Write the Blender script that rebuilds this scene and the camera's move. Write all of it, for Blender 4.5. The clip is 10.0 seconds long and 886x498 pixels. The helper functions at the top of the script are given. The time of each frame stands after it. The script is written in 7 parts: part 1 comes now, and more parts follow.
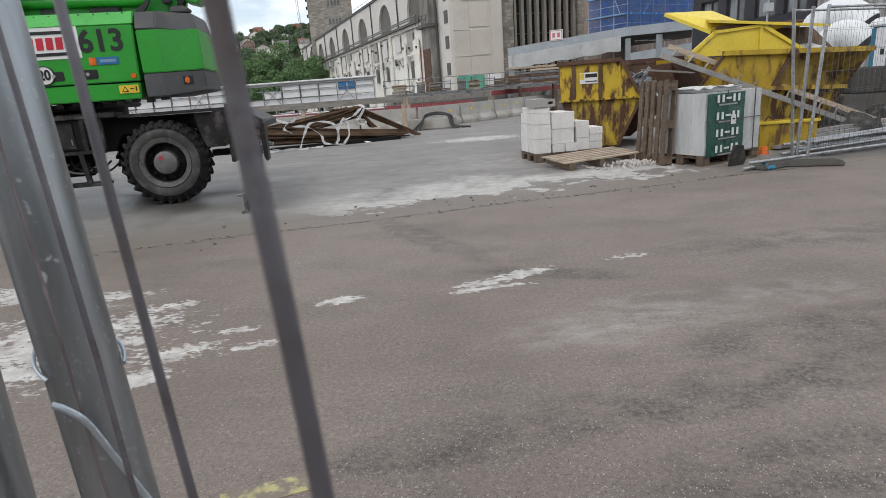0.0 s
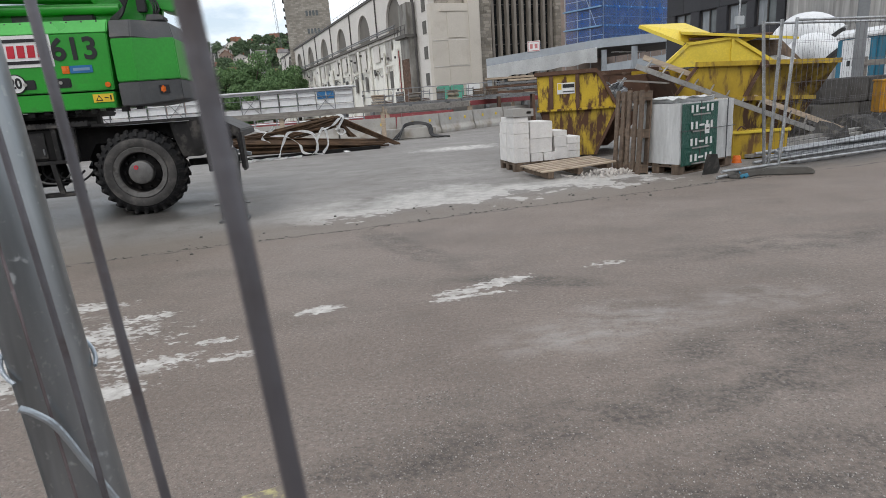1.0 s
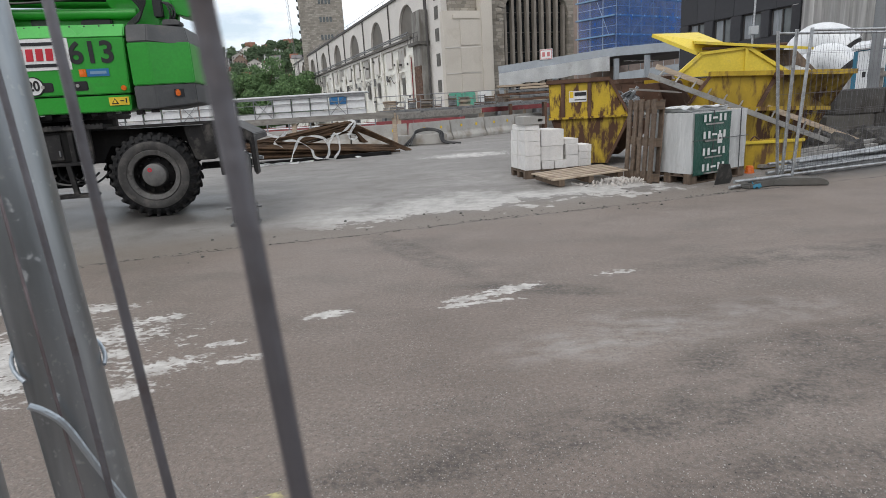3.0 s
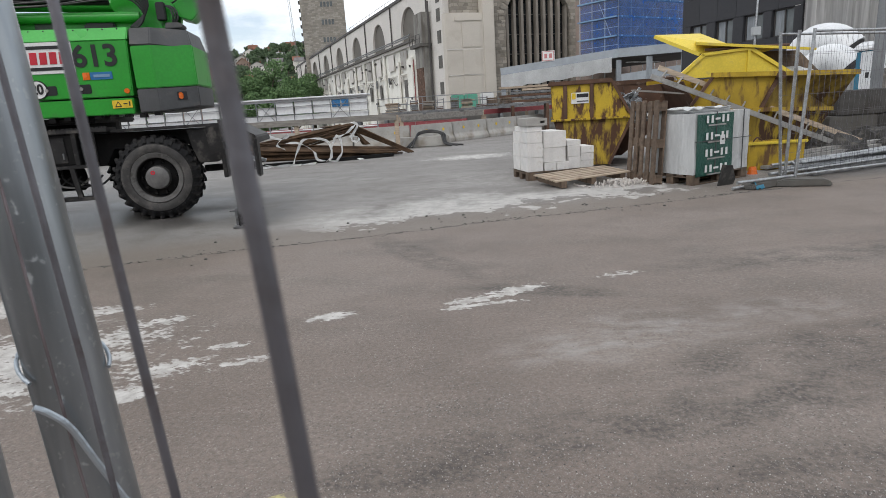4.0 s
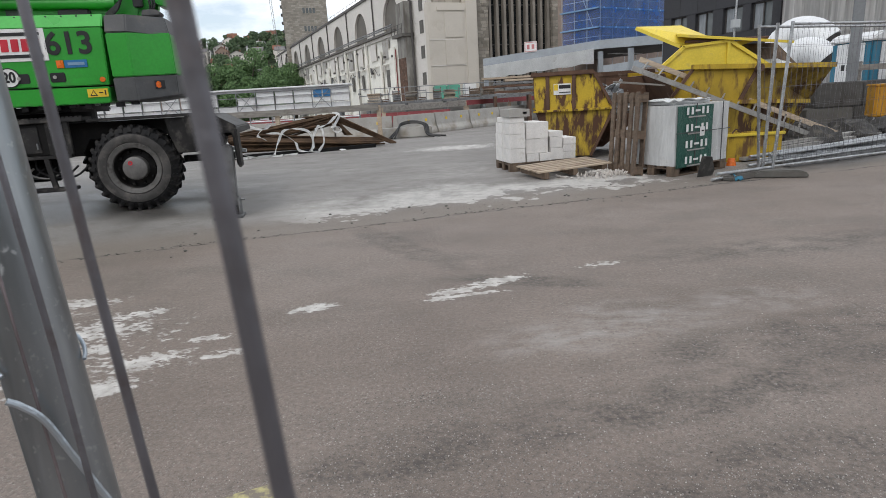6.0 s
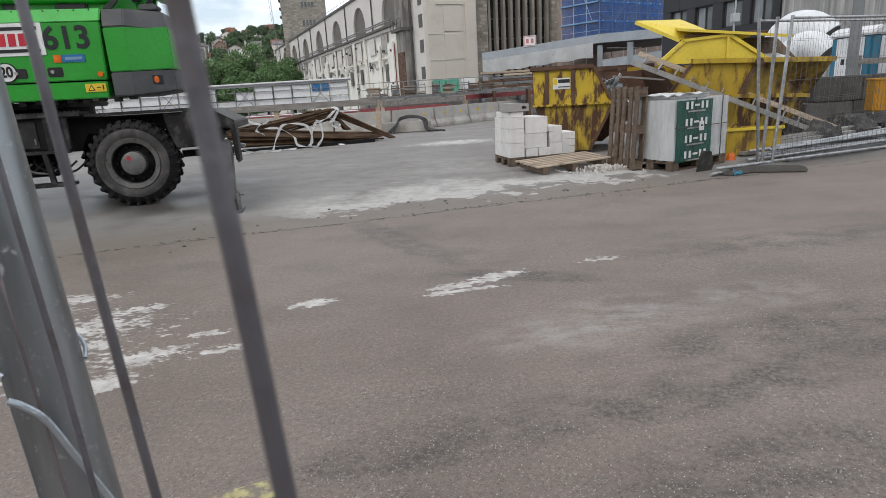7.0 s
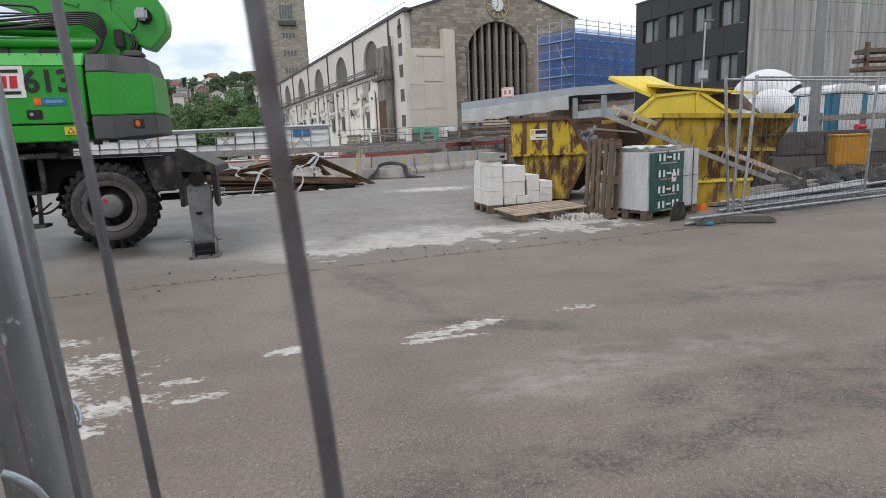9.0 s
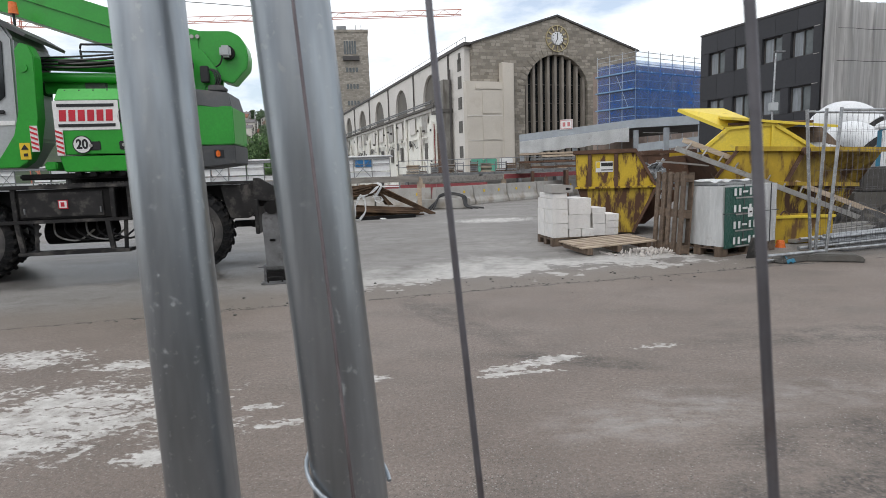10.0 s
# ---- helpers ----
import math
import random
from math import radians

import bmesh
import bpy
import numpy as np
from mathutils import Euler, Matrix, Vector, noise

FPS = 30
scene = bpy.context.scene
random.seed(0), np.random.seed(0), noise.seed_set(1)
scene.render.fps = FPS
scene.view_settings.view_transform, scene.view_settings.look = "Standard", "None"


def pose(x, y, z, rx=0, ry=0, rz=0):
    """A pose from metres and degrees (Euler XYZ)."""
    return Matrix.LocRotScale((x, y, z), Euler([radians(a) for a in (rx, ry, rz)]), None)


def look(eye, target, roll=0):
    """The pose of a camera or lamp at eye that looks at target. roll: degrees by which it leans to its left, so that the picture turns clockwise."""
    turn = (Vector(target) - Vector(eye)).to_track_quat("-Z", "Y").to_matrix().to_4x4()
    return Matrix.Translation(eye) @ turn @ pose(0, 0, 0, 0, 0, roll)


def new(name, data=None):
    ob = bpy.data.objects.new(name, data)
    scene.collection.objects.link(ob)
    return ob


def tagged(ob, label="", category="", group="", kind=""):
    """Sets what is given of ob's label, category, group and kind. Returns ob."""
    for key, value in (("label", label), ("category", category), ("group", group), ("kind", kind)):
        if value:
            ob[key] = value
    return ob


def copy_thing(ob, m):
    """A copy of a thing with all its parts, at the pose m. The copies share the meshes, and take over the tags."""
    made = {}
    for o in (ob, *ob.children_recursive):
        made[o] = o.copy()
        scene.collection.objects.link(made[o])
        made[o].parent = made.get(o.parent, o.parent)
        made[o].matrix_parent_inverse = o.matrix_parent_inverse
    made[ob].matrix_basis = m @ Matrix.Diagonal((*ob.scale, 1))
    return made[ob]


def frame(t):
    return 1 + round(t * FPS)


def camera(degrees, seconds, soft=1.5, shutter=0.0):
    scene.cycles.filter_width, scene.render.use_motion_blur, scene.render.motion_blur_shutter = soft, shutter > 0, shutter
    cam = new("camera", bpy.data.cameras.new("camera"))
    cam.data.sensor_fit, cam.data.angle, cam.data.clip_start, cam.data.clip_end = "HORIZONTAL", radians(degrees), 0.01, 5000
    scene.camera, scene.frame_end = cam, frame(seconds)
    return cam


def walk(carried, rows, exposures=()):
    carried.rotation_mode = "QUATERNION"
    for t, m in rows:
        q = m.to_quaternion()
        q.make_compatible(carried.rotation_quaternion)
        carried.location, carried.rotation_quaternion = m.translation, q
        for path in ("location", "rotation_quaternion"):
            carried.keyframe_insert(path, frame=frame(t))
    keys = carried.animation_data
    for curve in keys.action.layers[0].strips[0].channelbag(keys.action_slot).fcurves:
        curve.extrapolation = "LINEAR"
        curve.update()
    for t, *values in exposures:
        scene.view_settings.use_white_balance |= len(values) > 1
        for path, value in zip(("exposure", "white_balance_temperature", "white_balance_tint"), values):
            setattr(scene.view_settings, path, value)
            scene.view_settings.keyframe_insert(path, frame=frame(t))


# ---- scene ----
cam = camera(74.5, 10.0, soft=0.8)
PATH = [
    (0, (0.0423, 0.0801, 1.2842), (0.0142, 2.0096, 0.7587), -4.29),
    (0.5, (0.0434, 0.0783, 1.2837), (0.0671, 2.0136, 0.7798), -3.88),
    (1, (0.0442, 0.0767, 1.2784), (0.0862, 2.0129, 0.7791), -4.15),
    (1.5, (0.0447, 0.0764, 1.2773), (0.0842, 2.0121, 0.7761), -4.03),
    (2, (0.0437, 0.0794, 1.2779), (0.0751, 2.0165, 0.7811), -3.71),
    (2.5, (0.0441, 0.0781, 1.2772), (0.0611, 2.0183, 0.7921), -3.48),
    (4, (0.0435, 0.0774, 1.2770), (0.0464, 2.0215, 0.8077), -3.70),
    (4.5, (0.0438, 0.0772, 1.2779), (0.0465, 2.0207, 0.8058), -3.95),
    (5, (0.0431, 0.0801, 1.2764), (0.0527, 2.0214, 0.7953), -3.85),
    (5.5, (0.0445, 0.0780, 1.2754), (0.0985, 2.0163, 0.7852), -3.32),
    (7, (0.0441, 0.0784, 1.2783), (0.1052, 2.0087, 0.7587), -3.48),
    (7.5, (0.0441, 0.0785, 1.2795), (0.0934, 2.0139, 0.7778), -3.75),
    (8, (0.0434, 0.0800, 1.2772), (0.1099, 2.0175, 0.7856), -3.37),
    (8.5, (0.0443, 0.0727, 1.2851), (0.1628, 2.0114, 0.8084), -2.82),
    (9, (0.0353, 0.0666, 1.2977), (0.1803, 2.0262, 0.9252), -2.43),
    (9.2, (0.0269, 0.0623, 1.3081), (0.1803, 2.0290, 0.9785), -2.35),
    (9.5, (0.0019, 0.0596, 1.3139), (0.1628, 2.0293, 1.0069), -1.78),
    (9.7, (-0.0345, 0.0679, 1.3231), (0.0811, 2.0428, 1.0288), -1.82),
    (10, (-0.1176, 0.0928, 1.3118), (-0.1519, 2.0751, 1.0483), -1.92),
]
cam.data.dof.use_dof, cam.data.dof.focus_distance, cam.data.dof.aperture_fstop = True, 9.0, 32.0
walk(cam, [(t, look(e, g, r)) for t, e, g, r in PATH])

# ---- light ----
SUN_EL, SUN_AZ = 52.0, 205.0
world = bpy.data.worlds.new("overcast_sky")
scene.world = world
world.use_nodes = True
wt = world.node_tree
wt.nodes.clear()
w_out = wt.nodes.new("ShaderNodeOutputWorld")
w_bg = wt.nodes.new("ShaderNodeBackground")
w_sky = wt.nodes.new("ShaderNodeTexSky")
w_sky.sky_type = "NISHITA"
w_sky.sun_disc = False
w_sky.sun_elevation = radians(SUN_EL)
w_sky.sun_rotation = radians(SUN_AZ)
w_sky.dust_density = 2.0
w_co = wt.nodes.new("ShaderNodeTexCoord")
w_map = wt.nodes.new("ShaderNodeMapping")
w_map.inputs["Scale"].default_value = (2.2, 2.2, 6.0)
w_no = wt.nodes.new("ShaderNodeTexNoise")
w_no.inputs["Scale"].default_value = 1.6
w_no.inputs["Detail"].default_value = 7.0
w_no.inputs["Roughness"].default_value = 0.55
w_ramp = wt.nodes.new("ShaderNodeValToRGB")
w_ramp.color_ramp.elements[0].position = 0.40
w_ramp.color_ramp.elements[0].color = (0.30, 0.30, 0.30, 1)
w_ramp.color_ramp.elements[1].position = 0.55
w_mix = wt.nodes.new("ShaderNodeMix")
w_mix.data_type = "RGBA"
w_mix.inputs["B"].default_value = (13.0, 13.4, 13.8, 1)
wt.links.new(w_co.outputs["Generated"], w_map.inputs["Vector"])
wt.links.new(w_map.outputs["Vector"], w_no.inputs["Vector"])
wt.links.new(w_no.outputs["Fac"], w_ramp.inputs["Fac"])
wt.links.new(w_ramp.outputs["Color"], w_mix.inputs["Factor"])
w_thin = wt.nodes.new("ShaderNodeVectorMath")
w_thin.operation = "SCALE"
w_thin.inputs["Scale"].default_value = 1.7
wt.links.new(w_sky.outputs["Color"], w_thin.inputs[0])
wt.links.new(w_thin.outputs["Vector"], w_mix.inputs["A"])
wt.links.new(w_mix.outputs["Result"], w_bg.inputs["Color"])
wt.links.new(w_bg.outputs["Background"], w_out.inputs["Surface"])
w_bg.inputs["Strength"].default_value = 0.094
sun = new("sun", bpy.data.lights.new("sun", "SUN"))
sun.data.energy = 0.8
sun.data.angle = radians(25)
sun.data.color = (1.0, 0.96, 0.9)
az, el = radians(SUN_AZ), radians(SUN_EL)
sun.matrix_world = look((math.sin(az) * math.cos(el) * 50, math.cos(az) * math.cos(el) * 50, math.sin(el) * 50), (0, 0, 0))
scene.view_settings.exposure = 0.0


# ---- materials ----
def tree_of(name):
    m = bpy.data.materials.new(name)
    m.use_nodes = True
    return m, m.node_tree, m.node_tree.nodes["Principled BSDF"]


def noise_fac(nt, scale, detail=5.0, lo=0.35, hi=0.65, vec=None, stretch=None):
    """A noise in metres, spread from 0 to 1 between lo and hi."""
    co = nt.nodes.new("ShaderNodeTexCoord")
    no = nt.nodes.new("ShaderNodeTexNoise")
    no.inputs["Scale"].default_value = scale
    no.inputs["Detail"].default_value = detail
    no.inputs["Roughness"].default_value = 0.6
    src = co.outputs["Object"]
    if stretch:
        mp = nt.nodes.new("ShaderNodeMapping")
        mp.inputs["Scale"].default_value = stretch
        nt.links.new(src, mp.inputs["Vector"])
        src = mp.outputs["Vector"]
    nt.links.new(src, no.inputs["Vector"])
    mr = nt.nodes.new("ShaderNodeMapRange")
    mr.inputs["From Min"].default_value = lo
    mr.inputs["From Max"].default_value = hi
    nt.links.new(no.outputs["Fac"], mr.inputs["Value"])
    return mr.outputs["Result"]


def blend(nt, fac, a, b):
    mx = nt.nodes.new("ShaderNodeMix")
    mx.data_type = "RGBA"
    if isinstance(fac, float):
        mx.inputs["Factor"].default_value = fac
    else:
        nt.links.new(fac, mx.inputs["Factor"])
    for key, v in (("A", a), ("B", b)):
        if isinstance(v, tuple):
            mx.inputs[key].default_value = (*v[:3], 1)
        else:
            nt.links.new(v, mx.inputs[key])
    return mx.outputs["Result"]


def bump(nt, bsdf, height, strength=0.3, distance=0.01):
    b = nt.nodes.new("ShaderNodeBump")
    b.inputs["Strength"].default_value = strength
    b.inputs["Distance"].default_value = distance
    nt.links.new(height, b.inputs["Height"])
    nt.links.new(b.outputs["Normal"], bsdf.inputs["Normal"])


def surface(name, base, rough=0.6, metal=0.0, vary=0.25, grain=40.0, patch=1.5, dirt=None, dirt_scale=3.0, dirt_lo=0.52, dirt_hi=0.68,
            relief=0.15, stretch=None, rnd=0.0, depth=0.004, run=None, spec=0.5):
    """Base colour varied by fine grain and wide patches, with stains or rust of another colour, and relief."""
    m, nt, bsdf = tree_of(name)
    dark = tuple(c * (1 - vary) for c in base)
    lite = tuple(min(1, c * (1 + vary * 0.6)) for c in base)
    f1 = noise_fac(nt, patch, 4.0, stretch=stretch)
    col = blend(nt, f1, dark, lite)
    f2 = noise_fac(nt, grain, 3.0, 0.3, 0.7, stretch=stretch)
    col = blend(nt, f2, col, blend(nt, 0.35, col, tuple(c * 0.6 for c in base)))
    if rnd:
        info = nt.nodes.new("ShaderNodeObjectInfo")
        hs = nt.nodes.new("ShaderNodeHueSaturation")
        mr = nt.nodes.new("ShaderNodeMapRange")
        mr.inputs["To Min"].default_value = 1 - rnd
        mr.inputs["To Max"].default_value = 1 + rnd
        nt.links.new(info.outputs["Random"], mr.inputs["Value"])
        nt.links.new(mr.outputs["Result"], hs.inputs["Value"])
        nt.links.new(col, hs.inputs["Color"])
        col = hs.outputs["Color"]
    if dirt:
        f3 = noise_fac(nt, dirt_scale, 10.0, dirt_lo, dirt_hi, stretch=run)
        col = blend(nt, f3, col, dirt)
        r = nt.nodes.new("ShaderNodeMapRange")
        r.inputs["To Min"].default_value = rough
        r.inputs["To Max"].default_value = min(1.0, rough + 0.3)
        nt.links.new(f3, r.inputs["Value"])
        nt.links.new(r.outputs["Result"], bsdf.inputs["Roughness"])
    else:
        r = nt.nodes.new("ShaderNodeMapRange")
        r.inputs["To Min"].default_value = max(0.05, rough - 0.08)
        r.inputs["To Max"].default_value = min(1.0, rough + 0.08)
        nt.links.new(f1, r.inputs["Value"])
        nt.links.new(r.outputs["Result"], bsdf.inputs["Roughness"])
    nt.links.new(col, bsdf.inputs["Base Color"])
    bsdf.inputs["Metallic"].default_value = metal
    bsdf.inputs["Specular IOR Level"].default_value = spec
    if relief:
        bump(nt, bsdf, f2, relief, depth)
    return m


def masonry(name, base, w, h, mortar, vary=0.35):
    """Coursed stone, seen from far off."""
    m, nt, bsdf = tree_of(name)
    co = nt.nodes.new("ShaderNodeTexCoord")
    sep = nt.nodes.new("ShaderNodeSeparateXYZ")
    add = nt.nodes.new("ShaderNodeMath")
    comb = nt.nodes.new("ShaderNodeCombineXYZ")
    nt.links.new(co.outputs["Object"], sep.inputs[0])
    nt.links.new(sep.outputs["X"], add.inputs[0])
    nt.links.new(sep.outputs["Y"], add.inputs[1])
    # uneven stones: the courses waver and the joints shift
    wav = nt.nodes.new("ShaderNodeTexNoise")
    wav.inputs["Scale"].default_value = 1.3
    nt.links.new(co.outputs["Object"], wav.inputs["Vector"])
    push = nt.nodes.new("ShaderNodeMath")
    push.operation = "MULTIPLY_ADD"
    push.inputs[1].default_value = 0.9
    nt.links.new(wav.outputs["Fac"], push.inputs[0])
    nt.links.new(add.outputs[0], push.inputs[2])
    lift = nt.nodes.new("ShaderNodeMath")
    lift.operation = "MULTIPLY_ADD"
    lift.inputs[1].default_value = 0.22
    nt.links.new(wav.outputs["Fac"], lift.inputs[0])
    nt.links.new(sep.outputs["Z"], lift.inputs[2])
    nt.links.new(push.outputs[0], comb.inputs["X"])
    nt.links.new(lift.outputs[0], comb.inputs["Y"])
    br = nt.nodes.new("ShaderNodeTexBrick")
    br.inputs["Scale"].default_value = 1.0
    br.inputs["Brick Width"].default_value = w
    br.inputs["Row Height"].default_value = h
    br.inputs["Mortar Size"].default_value = 0.035
    br.inputs["Color1"].default_value = (*(c * (1 - vary) for c in base), 1)
    br.inputs["Color2"].default_value = (*(c * (1 + vary) for c in base), 1)
    br.inputs["Mortar"].default_value = (*mortar, 1)
    br.offset_frequency, br.squash_frequency, br.squash = 2, 3, 0.7
    nt.links.new(comb.outputs[0], br.inputs["Vector"])
    f = noise_fac(nt, 0.35, 6.0)
    col = blend(nt, f, br.outputs["Color"], blend(nt, 0.35, br.outputs["Color"], (0.09, 0.08, 0.07)))
    f2 = noise_fac(nt, 3.0, 5.0)
    col = blend(nt, f2, col, blend(nt, 0.3, col, (0.32, 0.27, 0.2)))
    nt.links.new(col, bsdf.inputs["Base Color"])
    bsdf.inputs["Roughness"].default_value = 0.9
    bump(nt, bsdf, br.outputs["Fac"], 0.5, -0.05)
    return m


def ground_material():
    m, nt, bsdf = tree_of("yard_asphalt")
    geo = nt.nodes.new("ShaderNodeNewGeometry")
    sep = nt.nodes.new("ShaderNodeSeparateXYZ")
    nt.links.new(geo.outputs["Position"], sep.inputs[0])

    def math_(op, a, b=None):
        n = nt.nodes.new("ShaderNodeMath")
        n.operation = op
        for k, v in enumerate((a, b)):
            if v is None:
                continue
            if isinstance(v, (int, float)):
                n.inputs[k].default_value = v
            else:
                nt.links.new(v, n.inputs[k])
        return n.outputs[0]

    def noise_at(scale, detail=6.0, lo=0.35, hi=0.65, stretch=(1, 1, 1), rot=0.0):
        mp = nt.nodes.new("ShaderNodeMapping")
        mp.inputs["Scale"].default_value = stretch
        mp.inputs["Rotation"].default_value = (0, 0, rot)
        nt.links.new(geo.outputs["Position"], mp.inputs["Vector"])
        no = nt.nodes.new("ShaderNodeTexNoise")
        no.inputs["Scale"].default_value = scale
        no.inputs["Detail"].default_value = detail
        no.inputs["Roughness"].default_value = 0.62
        nt.links.new(mp.outputs["Vector"], no.inputs["Vector"])
        mr = nt.nodes.new("ShaderNodeMapRange")
        mr.inputs["From Min"].default_value = lo
        mr.inputs["From Max"].default_value = hi
        nt.links.new(no.outputs["Fac"], mr.inputs["Value"])
        return mr.outputs["Result"]

    def blob(x, y, rx, ry, rot=0.0):
        """1 at the middle of a spot, 0 at its rim."""
        mp = nt.nodes.new("ShaderNodeMapping")
        mp.vector_type = "TEXTURE"
        mp.inputs["Location"].default_value = (x, y, 0)
        mp.inputs["Rotation"].default_value = (0, 0, rot)
        mp.inputs["Scale"].default_value = (rx, ry, 1000)
        nt.links.new(geo.outputs["Position"], mp.inputs["Vector"])
        ln = nt.nodes.new("ShaderNodeVectorMath")
        ln.operation = "LENGTH"
        nt.links.new(mp.outputs["Vector"], ln.inputs[0])
        mr = nt.nodes.new("ShaderNodeMapRange")
        mr.inputs["From Min"].default_value = 1.0
        mr.inputs["From Max"].default_value = 0.0
        nt.links.new(ln.outputs["Value"], mr.inputs["Value"])
        return mr.outputs["Result"]

    # the edge between the near asphalt and the older slab behind it
    line = math_("SUBTRACT", sep.outputs["Y"], math_("MULTIPLY", sep.outputs["X"], 0.25))
    wob = math_("MULTIPLY", noise_at(2.5, 5.0, 0.0, 1.0), 0.22)
    side = math_("SUBTRACT", math_("ADD", line, wob), 6.47)
    beyond = nt.nodes.new("ShaderNodeMapRange")
    beyond.inputs["From Min"].default_value = -0.08
    beyond.inputs["From Max"].default_value = 0.25
    nt.links.new(side, beyond.inputs["Value"])
    beyond = beyond.outputs["Result"]
    near = blend(nt, noise_at(0.9, 8.0, 0.3, 0.7, (1, 1.3, 1), -0.2), (0.172, 0.136, 0.115), (0.238, 0.192, 0.164))
    near = blend(nt, noise_at(0.4, 7.0, 0.45, 0.7, (1, 1.5, 1), 0.3), near, (0.268, 0.222, 0.194))
    far = blend(nt, noise_at(0.5, 6.0, 0.3, 0.7, (1, 1.6, 1)), (0.20, 0.188, 0.176), (0.32, 0.305, 0.290))
    far = blend(nt, noise_at(3.0, 6.0, 0.5, 0.75), far, (0.17, 0.155, 0.14))
    col = blend(nt, beyond, near, far)
    # tyre-worn stony strips
    strip = math_("MULTIPLY", noise_at(1.3, 8.0, 0.48, 0.70, (0.8, 1.3, 1), 0.45), noise_at(26.0, 8.0, 0.30, 0.56))
    col = blend(nt, math_("MULTIPLY", strip, 0.5), col, (0.098, 0.086, 0.075))
    # fine stones in the binder
    vor = nt.nodes.new("ShaderNodeTexVoronoi")
    vor.inputs["Scale"].default_value = 165.0
    nt.links.new(geo.outputs["Position"], vor.inputs["Vector"])
    stone = nt.nodes.new("ShaderNodeSeparateColor")
    nt.links.new(vor.outputs["Color"], stone.inputs[0])
    speck = nt.nodes.new("ShaderNodeMapRange")
    speck.inputs["From Min"].default_value = 0.90
    speck.inputs["From Max"].default_value = 0.99
    nt.links.new(stone.outputs[0], speck.inputs["Value"])
    pit = nt.nodes.new("ShaderNodeMapRange")
    pit.inputs["From Min"].default_value = 0.15
    pit.inputs["From Max"].default_value = 0.02
    nt.links.new(stone.outputs[1], pit.inputs["Value"])
    worn = math_("ADD", math_("MULTIPLY", noise_at(1.1, 6.0, 0.38, 0.68, (1, 1.5, 1), 0.4), 0.75), 0.25)
    col = blend(nt, math_("MULTIPLY", math_("MULTIPLY", speck.outputs["Result"], worn), 0.65), col, (0.5, 0.48, 0.45))
    col = blend(nt, math_("MULTIPLY", math_("MULTIPLY", pit.outputs["Result"], worn), 0.8), col, (0.05, 0.045, 0.04))
    col = blend(nt, math_("MULTIPLY", noise_at(44.0, 6.0, 0.42, 0.62), 0.42), col, (0.085, 0.075, 0.066))
    col = blend(nt, math_("MULTIPLY", noise_at(170.0, 5.0, 0.54, 0.66), 0.42), col, (0.38, 0.35, 0.32))
    # stony wheel tracks
    track = None
    for spot in [(0.9, 2.2, 1.5, 0.20, 0.16), (1.2, 1.72, 0.75, 0.30, 0.1), (2.2, 2.85, 1.6, 0.24, 0.2), (1.9, 2.45, 1.2, 0.2, 0.15), (-0.1, 1.95, 0.7, 0.12, 0.1), (-0.2, 5.25, 1.3, 0.22, -1.08), (0.75, 3.95, 0.8, 0.16, -0.35), (3.0, 4.4, 1.8, 0.3, 0.1)]:
        b = blob(*spot)
        track = b if track is None else math_("MAXIMUM", track, b)
    tf = math_("MINIMUM", math_("MULTIPLY", track, 2.2), 1.0)
    ragged = math_("MULTIPLY", tf, noise_at(3.5, 8.0, 0.38, 0.62, (1, 1.5, 1), 0.15))
    dark = math_("MULTIPLY", ragged, noise_at(38.0, 8.0, 0.42, 0.58))
    pale = math_("MULTIPLY", ragged, noise_at(52.0, 5.0, 0.60, 0.68))
    col = blend(nt, math_("MULTIPLY", ragged, 0.38), col, (0.085, 0.072, 0.062))
    col = blend(nt, math_("MULTIPLY", dark, 0.85), col, (0.07, 0.062, 0.056))
    col = blend(nt, math_("MULTIPLY", pale, 0.5), col, (0.42, 0.40, 0.375))
    # lime bloom: spots broken up by noise
    rag = math_("ADD", math_("MULTIPLY", noise_at(3.6, 10.0, 0.30, 0.70, (1, 1.3, 1), -0.15), 0.46), math_("MULTIPLY", noise_at(16.0, 9.0, 0.34, 0.66, (1, 1.5, 1), 0.2), 0.54))
    spots = [(0.50, 3.98, 0.34, 0.12, 0.35), (0.22, 3.84, 0.26, 0.09, 0.25), (0.42, 3.76, 0.24, 0.05, 0.1), (0.12, 3.70, 0.22, 0.06, 0.2), (-0.72, 3.7, 0.28, 0.10, 0.2), (-1.5, 3.0, 0.36, 0.18, 0.35), (-1.1, 3.05, 0.26, 0.09, 0.3), (-1.6, 2.72, 0.28, 0.13, 0.3), (-1.25, 3.3, 0.2, 0.07, 0.2),
             (-2.5, 4.12, 0.5, 0.17, 0.1), (-2.45, 3.2, 1.15, 0.8, 0.3), (-3.4, 4.3, 0.7, 0.35, 0.2), (-3.2, 3.0, 1.0, 0.9, 0.0), (1.33, 4.22, 0.26, 0.09, 0.2),
             (1.0, 15.4, 1.6, 1.0, 0.2), (-1.9, 3.8, 0.3, 0.12, 0.2)]
    total = None
    for spot in spots:
        b = blob(*spot)
        total = b if total is None else math_("MAXIMUM", total, b)
    bloom = nt.nodes.new("ShaderNodeMapRange")
    bloom.inputs["From Min"].default_value = 0.69
    bloom.inputs["From Max"].default_value = 0.79
    # wet brown rim of the slab and the dark line of the joint itself
    seam = nt.nodes.new("ShaderNodeMapRange")
    seam.inputs["From Min"].default_value = 0.035
    seam.inputs["From Max"].default_value = 0.008
